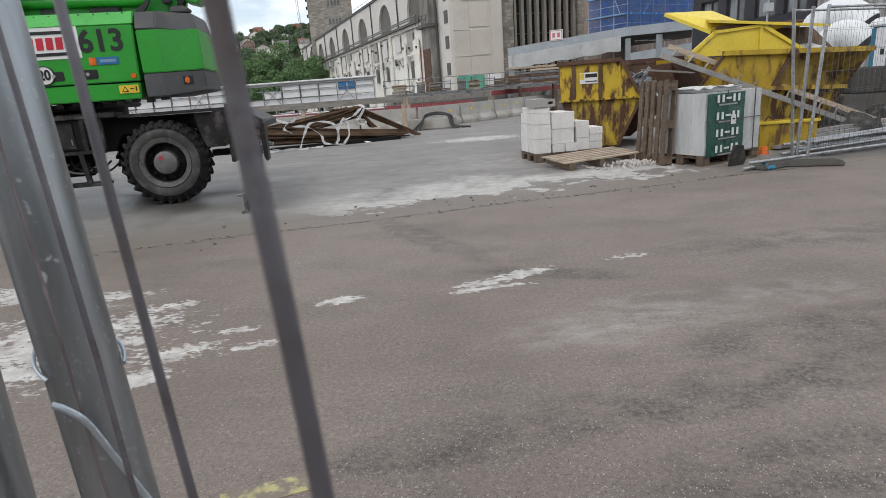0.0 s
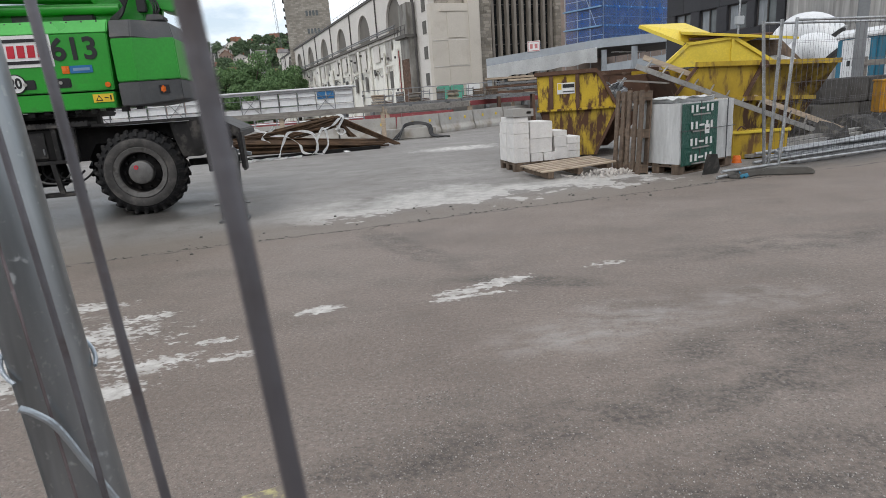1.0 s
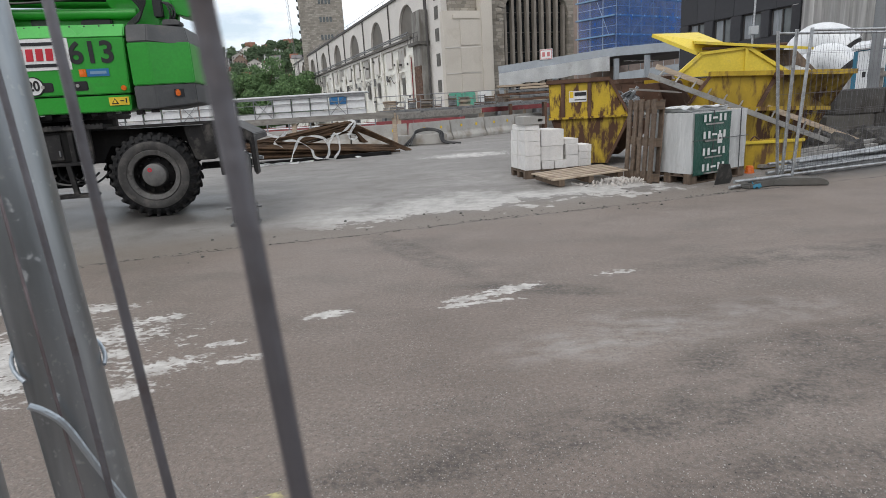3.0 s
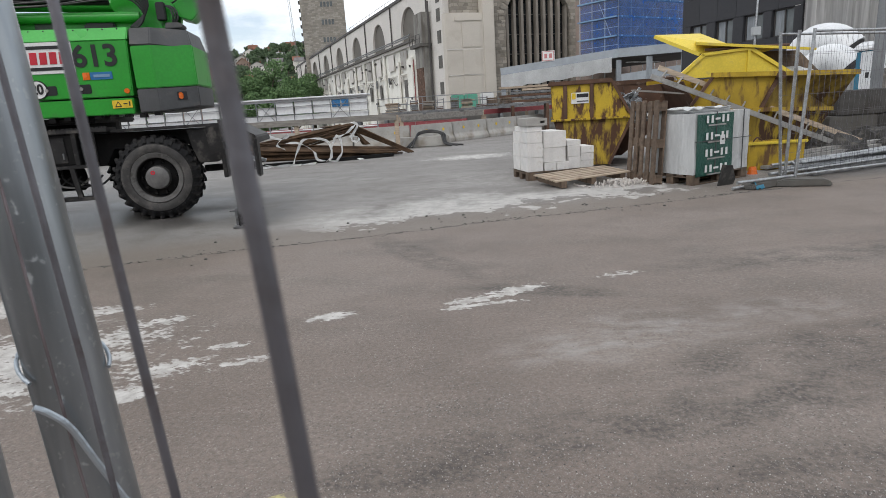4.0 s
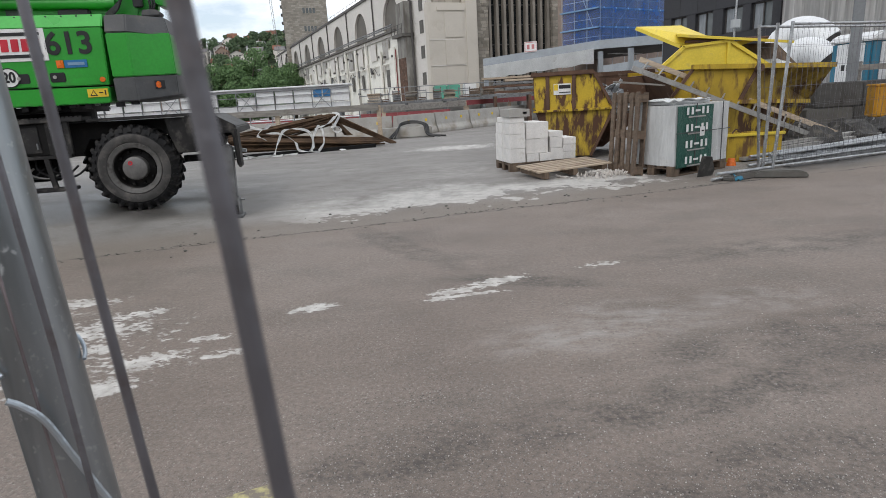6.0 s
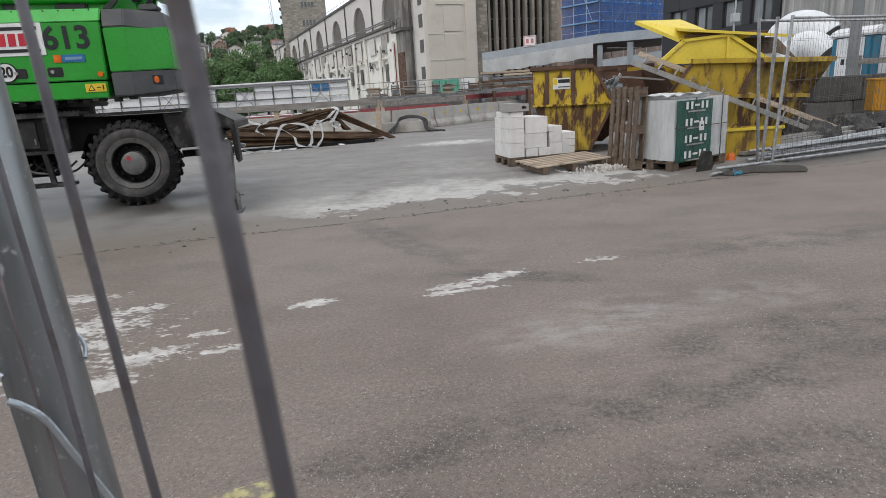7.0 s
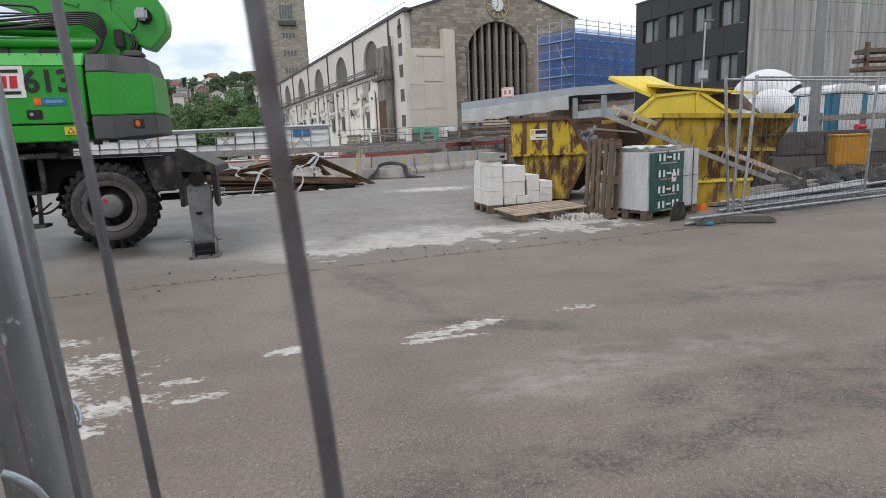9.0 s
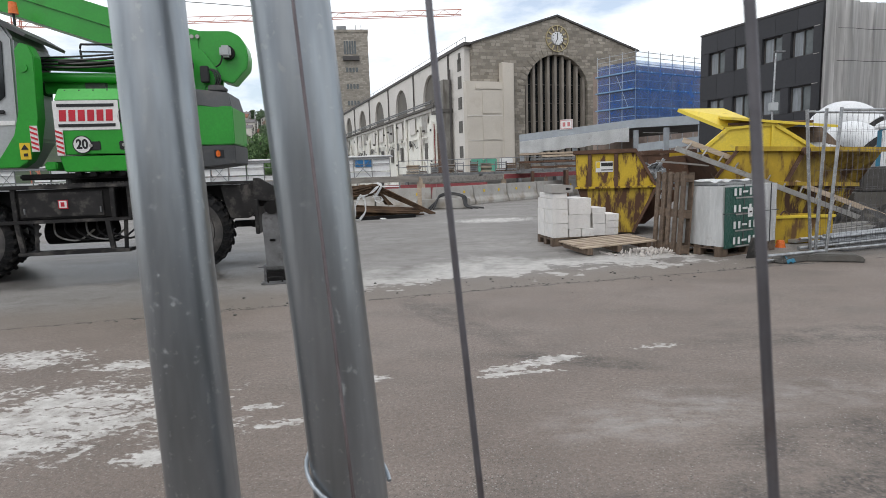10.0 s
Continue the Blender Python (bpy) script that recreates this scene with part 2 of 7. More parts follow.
    nt.links.new(math_("ABSOLUTE", math_("SUBTRACT", side, 0.0)), seam.inputs["Value"])
    gap = math_("MULTIPLY", seam.outputs["Result"], noise_at(7.0, 8.0, 0.40, 0.60))
    rim = nt.nodes.new("ShaderNodeMapRange")
    rim.inputs["From Min"].default_value = 0.9
    rim.inputs["From Max"].default_value = 0.1
    nt.links.new(math_("ABSOLUTE", math_("SUBTRACT", side, 0.35)), rim.inputs["Value"])
    col = blend(nt, math_("MULTIPLY", rim.outputs["Result"], 0.7), col, (0.185, 0.152, 0.125))
    nt.links.new(math_("ADD", math_("MULTIPLY", math_("POWER", total, 0.5), 0.54), math_("MULTIPLY", rag, 0.75)), bloom.inputs["Value"])
    col = blend(nt, math_("MULTIPLY", math_("MULTIPLY", bloom.outputs["Result"], math_("ADD", 0.45, math_("MULTIPLY", noise_at(9.0, 9.0, 0.36, 0.6), 0.6))), 0.9), col, (0.60, 0.58, 0.55))
    col = blend(nt, math_("MULTIPLY", gap, 0.85), col, (0.045, 0.04, 0.036))
    # the pale slab ends in a ragged lime front, with brown dirt between it and the joint
    reach = math_("ADD", side, math_("ADD", math_("MULTIPLY", math_("SUBTRACT", noise_at(0.75, 9.0, 0.25, 0.75, (1, 0.7, 1), 0.25), 0.5), 2.1), math_("MULTIPLY", math_("SUBTRACT", noise_at(5.0, 9.0, 0.25, 0.75, (1, 1.1, 1), 0.2), 0.5), 0.75)))
    front = nt.nodes.new("ShaderNodeMapRange")
    front.inputs["From Min"].default_value = 0.80
    front.inputs["From Max"].default_value = 0.92
    nt.links.new(reach, front.inputs["Value"])
    back = nt.nodes.new("ShaderNodeMapRange")
    back.inputs["From Min"].default_value = 2.3
    back.inputs["From Max"].default_value = 1.3
    nt.links.new(reach, back.inputs["Value"])
    span = nt.nodes.new("ShaderNodeMapRange")
    span.inputs["From Max"].default_value = 0.25
    nt.links.new(blob(1.15, 7.9, 3.2, 2.4, 0.22), span.inputs["Value"])
    crust = math_("MULTIPLY", math_("MULTIPLY", front.outputs["Result"], back.outputs["Result"]), span.outputs["Result"])
    col = blend(nt, math_("MULTIPLY", math_("MULTIPLY", crust, math_("ADD", 0.55, math_("MULTIPLY", noise_at(8.0, 9.0, 0.36, 0.6), 0.4))), 0.85), col, (0.56, 0.54, 0.51))
    haze = None
    for spot in [(1.25, 3.15, 0.7, 0.35, 0.1), (0.75, 2.95, 0.55, 0.3, 0.2), (2.0, 3.3, 0.6, 0.25, 0.0), (0.6, 10.5, 1.8, 1.4, 0.2)]:
        b = blob(*spot)
        haze = b if haze is None else math_("MAXIMUM", haze, b)
    col = blend(nt, math_("MULTIPLY", math_("MULTIPLY", math_("POWER", haze, 0.7), noise_at(4.0, 10.0, 0.42, 0.68, (1, 1.8, 1), 0.15)), 0.6), col, (0.42, 0.40, 0.38))
    # oil and wet round machine and fence, with the shade there painted in
    damp_shade = None
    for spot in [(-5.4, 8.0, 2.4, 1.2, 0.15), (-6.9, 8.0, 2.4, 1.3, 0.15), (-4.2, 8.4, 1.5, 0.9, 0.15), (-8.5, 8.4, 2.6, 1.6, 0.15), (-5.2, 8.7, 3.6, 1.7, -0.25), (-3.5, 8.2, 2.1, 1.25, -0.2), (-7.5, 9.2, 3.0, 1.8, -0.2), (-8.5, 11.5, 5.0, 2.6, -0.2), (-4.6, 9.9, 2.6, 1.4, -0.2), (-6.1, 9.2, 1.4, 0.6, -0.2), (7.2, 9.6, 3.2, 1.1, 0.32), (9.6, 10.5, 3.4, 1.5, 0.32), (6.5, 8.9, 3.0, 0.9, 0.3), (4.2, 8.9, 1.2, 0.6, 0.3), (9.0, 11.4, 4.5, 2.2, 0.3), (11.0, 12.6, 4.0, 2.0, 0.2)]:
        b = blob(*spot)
        damp_shade = b if damp_shade is None else math_("MAXIMUM", damp_shade, b)
    damp_shade_f = nt.nodes.new("ShaderNodeMapRange")
    damp_shade_f.inputs["From Min"].default_value = 0.25
    damp_shade_f.inputs["From Max"].default_value = 0.7
    nt.links.new(math_("ADD", damp_shade, math_("MULTIPLY", math_("SUBTRACT", noise_at(1.2), 0.5), 0.35)), damp_shade_f.inputs["Value"])
    damp_shade_f = damp_shade_f.outputs["Result"]
    col = blend(nt, math_("MULTIPLY", damp_shade_f, 0.8), col, (0.05, 0.047, 0.044))
    nt.links.new(col, bsdf.inputs["Base Color"])
    rg = nt.nodes.new("ShaderNodeMapRange")
    rg.inputs["To Min"].default_value = 0.62
    rg.inputs["To Max"].default_value = 0.32
    bsdf.inputs["Specular IOR Level"].default_value = 0.3
    nt.links.new(math_("MAXIMUM", math_("MULTIPLY", damp_shade_f, 0.9), math_("MULTIPLY", noise_at(0.25, 4.0, 0.5, 0.75), 0.35)), rg.inputs["Value"])
    nt.links.new(rg.outputs["Result"], bsdf.inputs["Roughness"])
    hsum = math_("ADD", math_("MULTIPLY", stone.outputs[0], 0.5), noise_at(60.0, 4.0, 0.2, 0.8))
    bump(nt, bsdf, hsum, 0.55, 0.005)
    return m


def net_material():
    m, nt, bsdf = tree_of("blue_debris_net")
    bsdf.inputs["Base Color"].default_value = (0.006, 0.10, 0.36, 1)
    bsdf.inputs["Roughness"].default_value = 0.6
    tr = nt.nodes.new("ShaderNodeBsdfTransparent")
    mx = nt.nodes.new("ShaderNodeMixShader")
    f = noise_fac(nt, 0.6, 5.0, 0.2, 0.8)
    mr = nt.nodes.new("ShaderNodeMapRange")
    mr.inputs["To Min"].default_value = 0.34
    mr.inputs["To Max"].default_value = 0.76
    nt.links.new(f, mr.inputs["Value"])
    nt.links.new(mr.outputs["Result"], mx.inputs["Fac"])
    nt.links.new(tr.outputs[0], mx.inputs[1])
    nt.links.new(bsdf.outputs[0], mx.inputs[2])
    nt.links.new(mx.outputs[0], nt.nodes["Material Output"].inputs["Surface"])
    return m


def leaf_material(name, a, b):
    m, nt, bsdf = tree_of(name)
    geo = nt.nodes.new("ShaderNodeNewGeometry")
    col = blend(nt, geo.outputs["Random Per Island"], a, b)
    nt.links.new(col, bsdf.inputs["Base Color"])
    bsdf.inputs["Roughness"].default_value = 0.7
    return m


GALV = surface("galvanised_tube", (0.44, 0.45, 0.46), 0.42, 0.85, 0.35, 60, 9, (0.62, 0.63, 0.64), 35, 0.56, 0.66, 0.1)
NEARTUBE = surface("weathered_near_tube", (0.335, 0.36, 0.38), 0.33, 0.85, 0.45, 120, 22, (0.42, 0.44, 0.45), 190, 0.60, 0.68, 0.08, (1, 1, 0.12), depth=0.001)
WIRE = surface("weathered_fence_wire", (0.165, 0.16, 0.175), 0.5, 0.6, 0.35, 90, 12, (0.11, 0.09, 0.088), 30, 0.55, 0.7, 0.1)
WELD = surface("rusty_weld_seam", (0.25, 0.215, 0.225), 0.5, 0.7, 0.4, 80, 15, None)
TIE = surface("galvanised_tie_wire", (0.50, 0.55, 0.60), 0.4, 0.7, 0.2, 90, 12)
GREEN = surface("green_machine_paint", (0.030, 0.33, 0.035), 0.32, 0.0, 0.12, 30, 1.2, (0.05, 0.20, 0.04), 2.5, 0.6, 0.8, 0.03)
# GREEN made lighter: the sky's light on the sloped top is in the colour
GREEN_TOP = surface("skylit_green_machine_paint", (0.055, 0.42, 0.06), 0.35, 0.0, 0.1, 30, 1.5, None, relief=0.02)
MGREY = surface("grey_machine_plastic", (0.10, 0.102, 0.105), 0.5, 0.0, 0.2, 50, 2, (0.14, 0.13, 0.12), 4, 0.55, 0.75, 0.05, spec=0.2)
CABGREY = surface("light_grey_cab_paint", (0.42, 0.44, 0.45), 0.4, 0.0, 0.1, 40, 2, None, relief=0.03)
CHASSIS = surface("oily_dark_chassis", (0.012, 0.0115, 0.0115), 0.5, 0.1, 0.4, 30, 2, (0.045, 0.04, 0.035), 3, 0.56, 0.8, 0.2, spec=0.2)
STEELGREY = surface("worn_grey_steel", (0.22, 0.225, 0.23), 0.45, 0.5, 0.3, 40, 4, (0.07, 0.06, 0.055), 6, 0.55, 0.7, 0.1)
TYRE = surface("tyre_rubber", (0.016, 0.016, 0.017), 0.7, 0.0, 0.4, 40, 5, (0.05, 0.047, 0.043), 4, 0.52, 0.75, 0.25, spec=0.2)
TYRESIDE = surface("dusty_tyre_wall", (0.075, 0.072, 0.070), 0.8, 0.0, 0.3, 30, 4, (0.14, 0.13, 0.12), 5, 0.5, 0.7, 0.15, spec=0.2)
RIM = surface("dusty_black_rim", (0.014, 0.013, 0.013), 0.6, 0.2, 0.4, 30, 5, (0.06, 0.05, 0.045), 6, 0.58, 0.75, 0.1)
RIMGREY = surface("dusty_grey_rim_flange", (0.13, 0.125, 0.12), 0.6, 0.2, 0.35, 30, 6, (0.055, 0.05, 0.045), 8, 0.55, 0.7, 0.1)
CHASSISGREY = surface("scuffed_dark_steel", (0.027, 0.026, 0.026), 0.5, 0.2, 0.45, 40, 3, (0.12, 0.11, 0.10), 6, 0.52, 0.72, 0.2, spec=0.35)
HUB = surface("grey_hub", (0.17, 0.165, 0.16), 0.55, 0.3, 0.3, 40, 8, (0.25, 0.08, 0.06), 9, 0.66, 0.72, 0.1)
GLASS_DARK = surface("dark_cab_glass", (0.015, 0.018, 0.02), 0.08, 0.0, 0.2, 10, 1, None, relief=0.0)
WINDOW = surface("window_glass", (0.10, 0.115, 0.12), 0.08, 0.0, 0.4, 3, 0.8, None, relief=0.0)
CURTAIN = surface("pale_curtain", (0.26, 0.28, 0.30), 0.6, 0.0, 0.3, 6, 2, None, stretch=(6, 6, 0.5))
BLOCKDARK = surface("dirty_dark_concrete_block", (0.085, 0.082, 0.077), 0.92, 0.0, 0.3, 40, 2, (0.045, 0.04, 0.036), 2.5, 0.5, 0.7, 0.3)
WHITE = surface("white_paint", (0.78, 0.78, 0.77), 0.5, 0.0, 0.06, 40, 2, None, relief=0.02)
BLACK = surface("black_paint", (0.012, 0.012, 0.014), 0.5, 0.0, 0.2, 40, 3, None, relief=0.0)
FADEDRED = surface("faded_red_sign_print", (0.55, 0.20, 0.20), 0.6, 0.0, 0.1, 40, 3, None, relief=0.0)
RED = surface("red_print", (0.55, 0.02, 0.04), 0.5, 0.0, 0.1, 40, 3, None, relief=0.0)
ORANGE = surface("orange_lens", (0.75, 0.16, 0.02), 0.25, 0.0, 0.15, 40, 9, None, relief=0.0)
BLUE = surface("blue_print", (0.02, 0.16, 0.38), 0.5, 0.0, 0.1, 40, 3, None, relief=0.0)
YELLOWTAG = surface("yellow_sticker", (0.75, 0.52, 0.03), 0.5, 0.0, 0.1, 40, 3, None, relief=0.0)
HOSE = surface("black_rubber_hose", (0.016, 0.016, 0.017), 0.45, 0.0, 0.3, 60, 5, None)
RUSTY = surface("rusted_rebar", (0.105, 0.062, 0.034), 0.85, 0.2, 0.5, 50, 2.5, (0.07, 0.04, 0.025), 4, 0.5, 0.7, 0.4)
STRAP = surface("white_lifting_strap", (0.86, 0.86, 0.85), 0.8, 0.0, 0.15, 90, 8, (0.40, 0.38, 0.35), 8, 0.55, 0.7, 0.2)
CONCRETE = surface("grey_cast_concrete", (0.40, 0.385, 0.36), 0.9, 0.0, 0.18, 40, 1.2, (0.24, 0.21, 0.17), 1.6, 0.52, 0.74, 0.25)
STAIRGREY = surface("streaked_old_concrete", (0.27, 0.26, 0.24), 0.92, 0.0, 0.3, 6, 0.4, (0.13, 0.12, 0.105), 0.8, 0.46, 0.66, 0.2, run=(1.6, 1.6, 0.3))
CONCRETE_DARK = surface("dirty_concrete", (0.13, 0.125, 0.115), 0.92, 0.0, 0.25, 40, 2, (0.10, 0.09, 0.08), 3, 0.5, 0.7, 0.3)
WOOD_GREY = surface("weathered_grey_wood", (0.27, 0.25, 0.225), 0.85, 0.0, 0.3, 18, 2, (0.12, 0.10, 0.08), 3, 0.55, 0.75, 0.3, (1, 6, 6), 0.12)
WOOD_PALE = surface("pale_raw_wood", (0.46, 0.37, 0.28), 0.8, 0.0, 0.25, 18, 3, (0.22, 0.16, 0.11), 4, 0.55, 0.75, 0.25, (1, 8, 8), 0.14)
WOOD_DARK = surface("old_brown_pallet_wood", (0.16, 0.115, 0.082), 0.85, 0.0, 0.35, 18, 3, (0.07, 0.05, 0.04), 4, 0.5, 0.72, 0.35, (6, 6, 1), 0.18)
RAILRED = surface("faded_red_rail_paint", (0.30, 0.07, 0.075), 0.75, 0.0, 0.25, 20, 2, (0.30, 0.27, 0.25), 5, 0.62, 0.7, 0.2)
TRUSSWHITE = surface("off_white_truss_paint", (0.80, 0.81, 0.81), 0.6, 0.0, 0.12, 10, 0.8, (0.42, 0.40, 0.38), 1.2, 0.58, 0.75, 0.05)
TRUSSGREY = surface("grey_truss_steel", (0.24, 0.25, 0.26), 0.55, 0.3, 0.2, 20, 1, None)
AAC = surface("white_lime_block", (0.77, 0.75, 0.725), 0.95, 0.0, 0.10, 60, 6, (0.54, 0.50, 0.45), 6, 0.57, 0.72, 0.25, rnd=0.06)
WRAP = surface("white_shrink_film", (0.58, 0.59, 0.59), 0.25, 0.0, 0.14, 9, 4, (0.42, 0.42, 0.41), 7, 0.55, 0.72, 0.35, (2.2, 2.2, 0.5), depth=0.012)
WRAPGREEN = surface("dark_green_printed_film", (0.012, 0.085, 0.062), 0.3, 0.0, 0.25, 25, 5, (0.05, 0.14, 0.11), 9, 0.6, 0.72, 0.4, depth=0.015)
SKIP = surface("rusting_yellow_paint", (0.58, 0.40, 0.025), 0.55, 0.0, 0.2, 30, 2, (0.095, 0.045, 0.024), 5.0, 0.50, 0.58, 0.2, run=(1.3, 1.3, 0.45))
SKIPLOW = surface("heavily_rusted_yellow_paint", (0.52, 0.36, 0.03), 0.6, 0.0, 0.25, 30, 2, (0.085, 0.042, 0.024), 4.5, 0.40, 0.52, 0.25, run=(1.3, 1.3, 0.4))
SKIP2 = surface("yellow_skip_paint", (0.50, 0.335, 0.025), 0.5, 0.0, 0.28, 30, 1.5, (0.13, 0.07, 0.028), 4.0, 0.50, 0.62, 0.15, run=(1.4, 1.4, 0.4))
# SKIP2 darkened: shade of leaning and lower plates painted in, plus rust
SKIP3 = surface("shaded_grimy_skip_paint", (0.36, 0.245, 0.03), 0.55, 0.0, 0.35, 30, 1.5, (0.085, 0.045, 0.022), 3.2, 0.44, 0.62, 0.15, run=(1.4, 1.4, 0.4))
LIDYELLOW = surface("bright_yellow_lid_paint", (0.78, 0.60, 0.065), 0.45, 0.0, 0.1, 30, 2, (0.55, 0.42, 0.10), 4, 0.60, 0.72, 0.1)
RUST = surface("rusty_skip_steel", (0.12, 0.065, 0.042), 0.85, 0.1, 0.45, 30, 2, (0.26, 0.20, 0.16), 3, 0.58, 0.72, 0.3)
SCRAP = surface("bright_scrap_metal", (0.55, 0.57, 0.59), 0.35, 0.8, 0.3, 30, 5, None, rnd=0.3)
ALU = surface("weathered_aluminium", (0.42, 0.41, 0.39), 0.5, 0.6, 0.2, 40, 4, (0.24, 0.22, 0.20), 6, 0.55, 0.7, 0.1)
GENORANGE = surface("amber_generator_paint", (0.55, 0.27, 0.02), 0.45, 0.0, 0.15, 30, 2, (0.25, 0.13, 0.03), 4, 0.6, 0.75, 0.05)
MAT = surface("black_rubber_scrap", (0.045, 0.043, 0.041), 0.8, 0.0, 0.4, 30, 5, (0.16, 0.15, 0.13), 6, 0.5, 0.7, 0.3)
GRIT = leaf_material("mixed_grit", (0.05, 0.045, 0.04), (0.46, 0.43, 0.40))
RUBBLE = surface("pale_rubble", (0.46, 0.43, 0.40), 0.95, 0.0, 0.3, 40, 8, None, rnd=0.3)
FACADE = surface("anthracite_panel", (0.045, 0.045, 0.050), 0.5, 0.2, 0.12, 6, 0.6, None, relief=0.02, rnd=0.12, spec=0.3)
# upright streaks in the colour deepen the shading of the folds
TARP = surface("fold_shaded_grey_sheet", (0.66, 0.65, 0.64), 0.7, 0.0, 0.4, 3, 1.3, (0.26, 0.25, 0.25), 1.6, 0.55, 0.72, 0.1, (2.5, 2.5, 0.08), run=(2.0, 2.0, 0.1))
STONE = masonry("rough_ashlar", (0.285, 0.262, 0.228), 0.92, 0.40, (0.22, 0.20, 0.17), 0.42)
TOWERSTONE = masonry("tower_ashlar", (0.32, 0.30, 0.268), 1.0, 0.45, (0.25, 0.23, 0.20), 0.34)
RENDER = surface("cream_render", (0.58, 0.535, 0.47), 0.9, 0.0, 0.08, 8, 0.2, (0.40, 0.35, 0.29), 0.35, 0.55, 0.8, 0.05)
RENDERSIDE = surface("pale_plaster", (0.67, 0.64, 0.60), 0.9, 0.0, 0.08, 8, 0.15, (0.40, 0.37, 0.34), 0.3, 0.56, 0.8, 0.05)
WHITEWASH = surface("stained_whitewash", (0.80, 0.785, 0.72), 0.9, 0.0, 0.12, 6, 0.3, (0.36, 0.32, 0.27), 0.5, 0.56, 0.70, 0.1)
DARKSTONE = surface("dark_window_infill", (0.15, 0.135, 0.115), 0.7, 0.0, 0.3, 4, 0.5, None)
PILASTER = surface("brown_stone_fin", (0.24, 0.215, 0.185), 0.85, 0.0, 0.2, 6, 0.4, None)
ROOFDARK = surface("dark_roof_edge", (0.075, 0.07, 0.068), 0.7, 0.0, 0.25, 4, 0.4, None)
DECKGREY = surface("grey_bridge_steel", (0.36, 0.39, 0.42), 0.55, 0.2, 0.15, 4, 0.4, (0.36, 0.37, 0.38), 0.8, 0.58, 0.75, 0.05)
NET = net_material()
SCAFBLUE = surface("blue_scaffold_board", (0.22, 0.36, 0.52), 0.6, 0.1, 0.2, 6, 0.8, None)
BRICKBACK = surface("brown_masonry_behind_net", (0.30, 0.235, 0.20), 0.9, 0.0, 0.3, 4, 0.6, None)
CRANERED = surface("crane_red_paint", (0.50, 0.16, 0.10), 0.6, 0.0, 0.15, 2, 0.5, None, relief=0.0)
GOLD = surface("gilt_clock_metal", (0.50, 0.42, 0.25), 0.45, 0.6, 0.2, 20, 3, None)
HOUSEWHITE = surface("house_render", (0.60, 0.57, 0.52), 0.9, 0.0, 0.15, 2, 0.2, None, rnd=0.3)
ROOFRED = surface("clay_roof", (0.22, 0.095, 0.06), 0.9, 0.0, 0.3, 2, 0.3, None, rnd=0.25)
ROOFGREY = surface("slate_roof", (0.16, 0.15, 0.15), 0.8, 0.0, 0.3, 2, 0.3, None, rnd=0.2)
SANDSTONE = surface("brown_sandstone_block", (0.26, 0.19, 0.15), 0.9, 0.0, 0.2, 2, 0.2, None)
LEAF = leaf_material("plane_tree_leaves", (0.06, 0.12, 0.042), (0.15, 0.25, 0.095))
LEAFHILL = leaf_material("hillside_leaves", (0.06, 0.105, 0.055), (0.14, 0.20, 0.10))
BARK = surface("bark", (0.10, 0.08, 0.06), 0.9, 0.0, 0.3, 20, 3, None)
HILLGROUND = surface("wooded_slope", (0.035, 0.055, 0.022), 0.95, 0.0, 0.5, 0.2, 0.03, None)
GREENPACK = surface("green_wrapped_pack", (0.12, 0.42, 0.30), 0.5, 0.0, 0.2, 8, 1.5, (0.5, 0.6, 0.55), 3, 0.6, 0.7, 0.2)
PLASTICWHITE = surface("white_grp", (0.74, 0.75, 0.76), 0.35, 0.0, 0.06, 20, 2, (0.55, 0.55, 0.54), 3, 0.6, 0.8, 0.05)
CABINBLUE = surface("teal_cabin_panel", (0.02, 0.17, 0.27), 0.45, 0.0, 0.1, 20, 2, None)
YARD = ground_material()
YELLOWLINE = surface("yellow_road_paint", (0.46, 0.41, 0.20), 0.8, 0.0, 0.2, 40, 6, (0.20, 0.17, 0.14), 14, 0.44, 0.54, 0.1)


# ---- builders ----
def thing(name, m, label, category, group="", kind=""):
    ob = new(name)
    ob.matrix_world = m
    return tagged(ob, label, category, group, kind)


def mesh_of(name, bm, material, smooth=False):
    me = bpy.data.meshes.new(name)
    bmesh.ops.recalc_face_normals(bm, faces=bm.faces)
    bm.to_mesh(me)
    bm.free()
    me.materials.append(material)
    if smooth:
        for p in me.polygons:
            p.use_smooth = True
        me.set_sharp_from_angle(angle=radians(40))
    return me


def part(name, bm, material, parent=None, label="", smooth=False):
    ob = new(name, mesh_of(name, bm, material, smooth))
    ob.parent = parent
    if label:
        ob["label"] = label
    return ob


def box(bm, x0, x1, y0, y1, z0, z1, m=None, bevel=0.0):
    r = bmesh.ops.create_cube(bm, size=1.0)
    vs = r["verts"]
    t = Matrix.Translation(((x0 + x1) / 2, (y0 + y1) / 2, (z0 + z1) / 2)) @ Matrix.Diagonal((abs(x1 - x0), abs(y1 - y0), abs(z1 - z0), 1))
    bmesh.ops.transform(bm, matrix=t, verts=vs)
    if bevel:
        es = list({e for v in vs for e in v.link_edges})
        vs = list({v for f in bmesh.ops.bevel(bm, geom=es, offset=bevel, segments=2, affect="EDGES")["faces"] for v in f.verts} | {v for v in vs if v.is_valid})
    if m is not None:
        bmesh.ops.transform(bm, matrix=m, verts=vs)
    return bm


def B(*a, **k):
    return box(bmesh.new(), *a, **k)


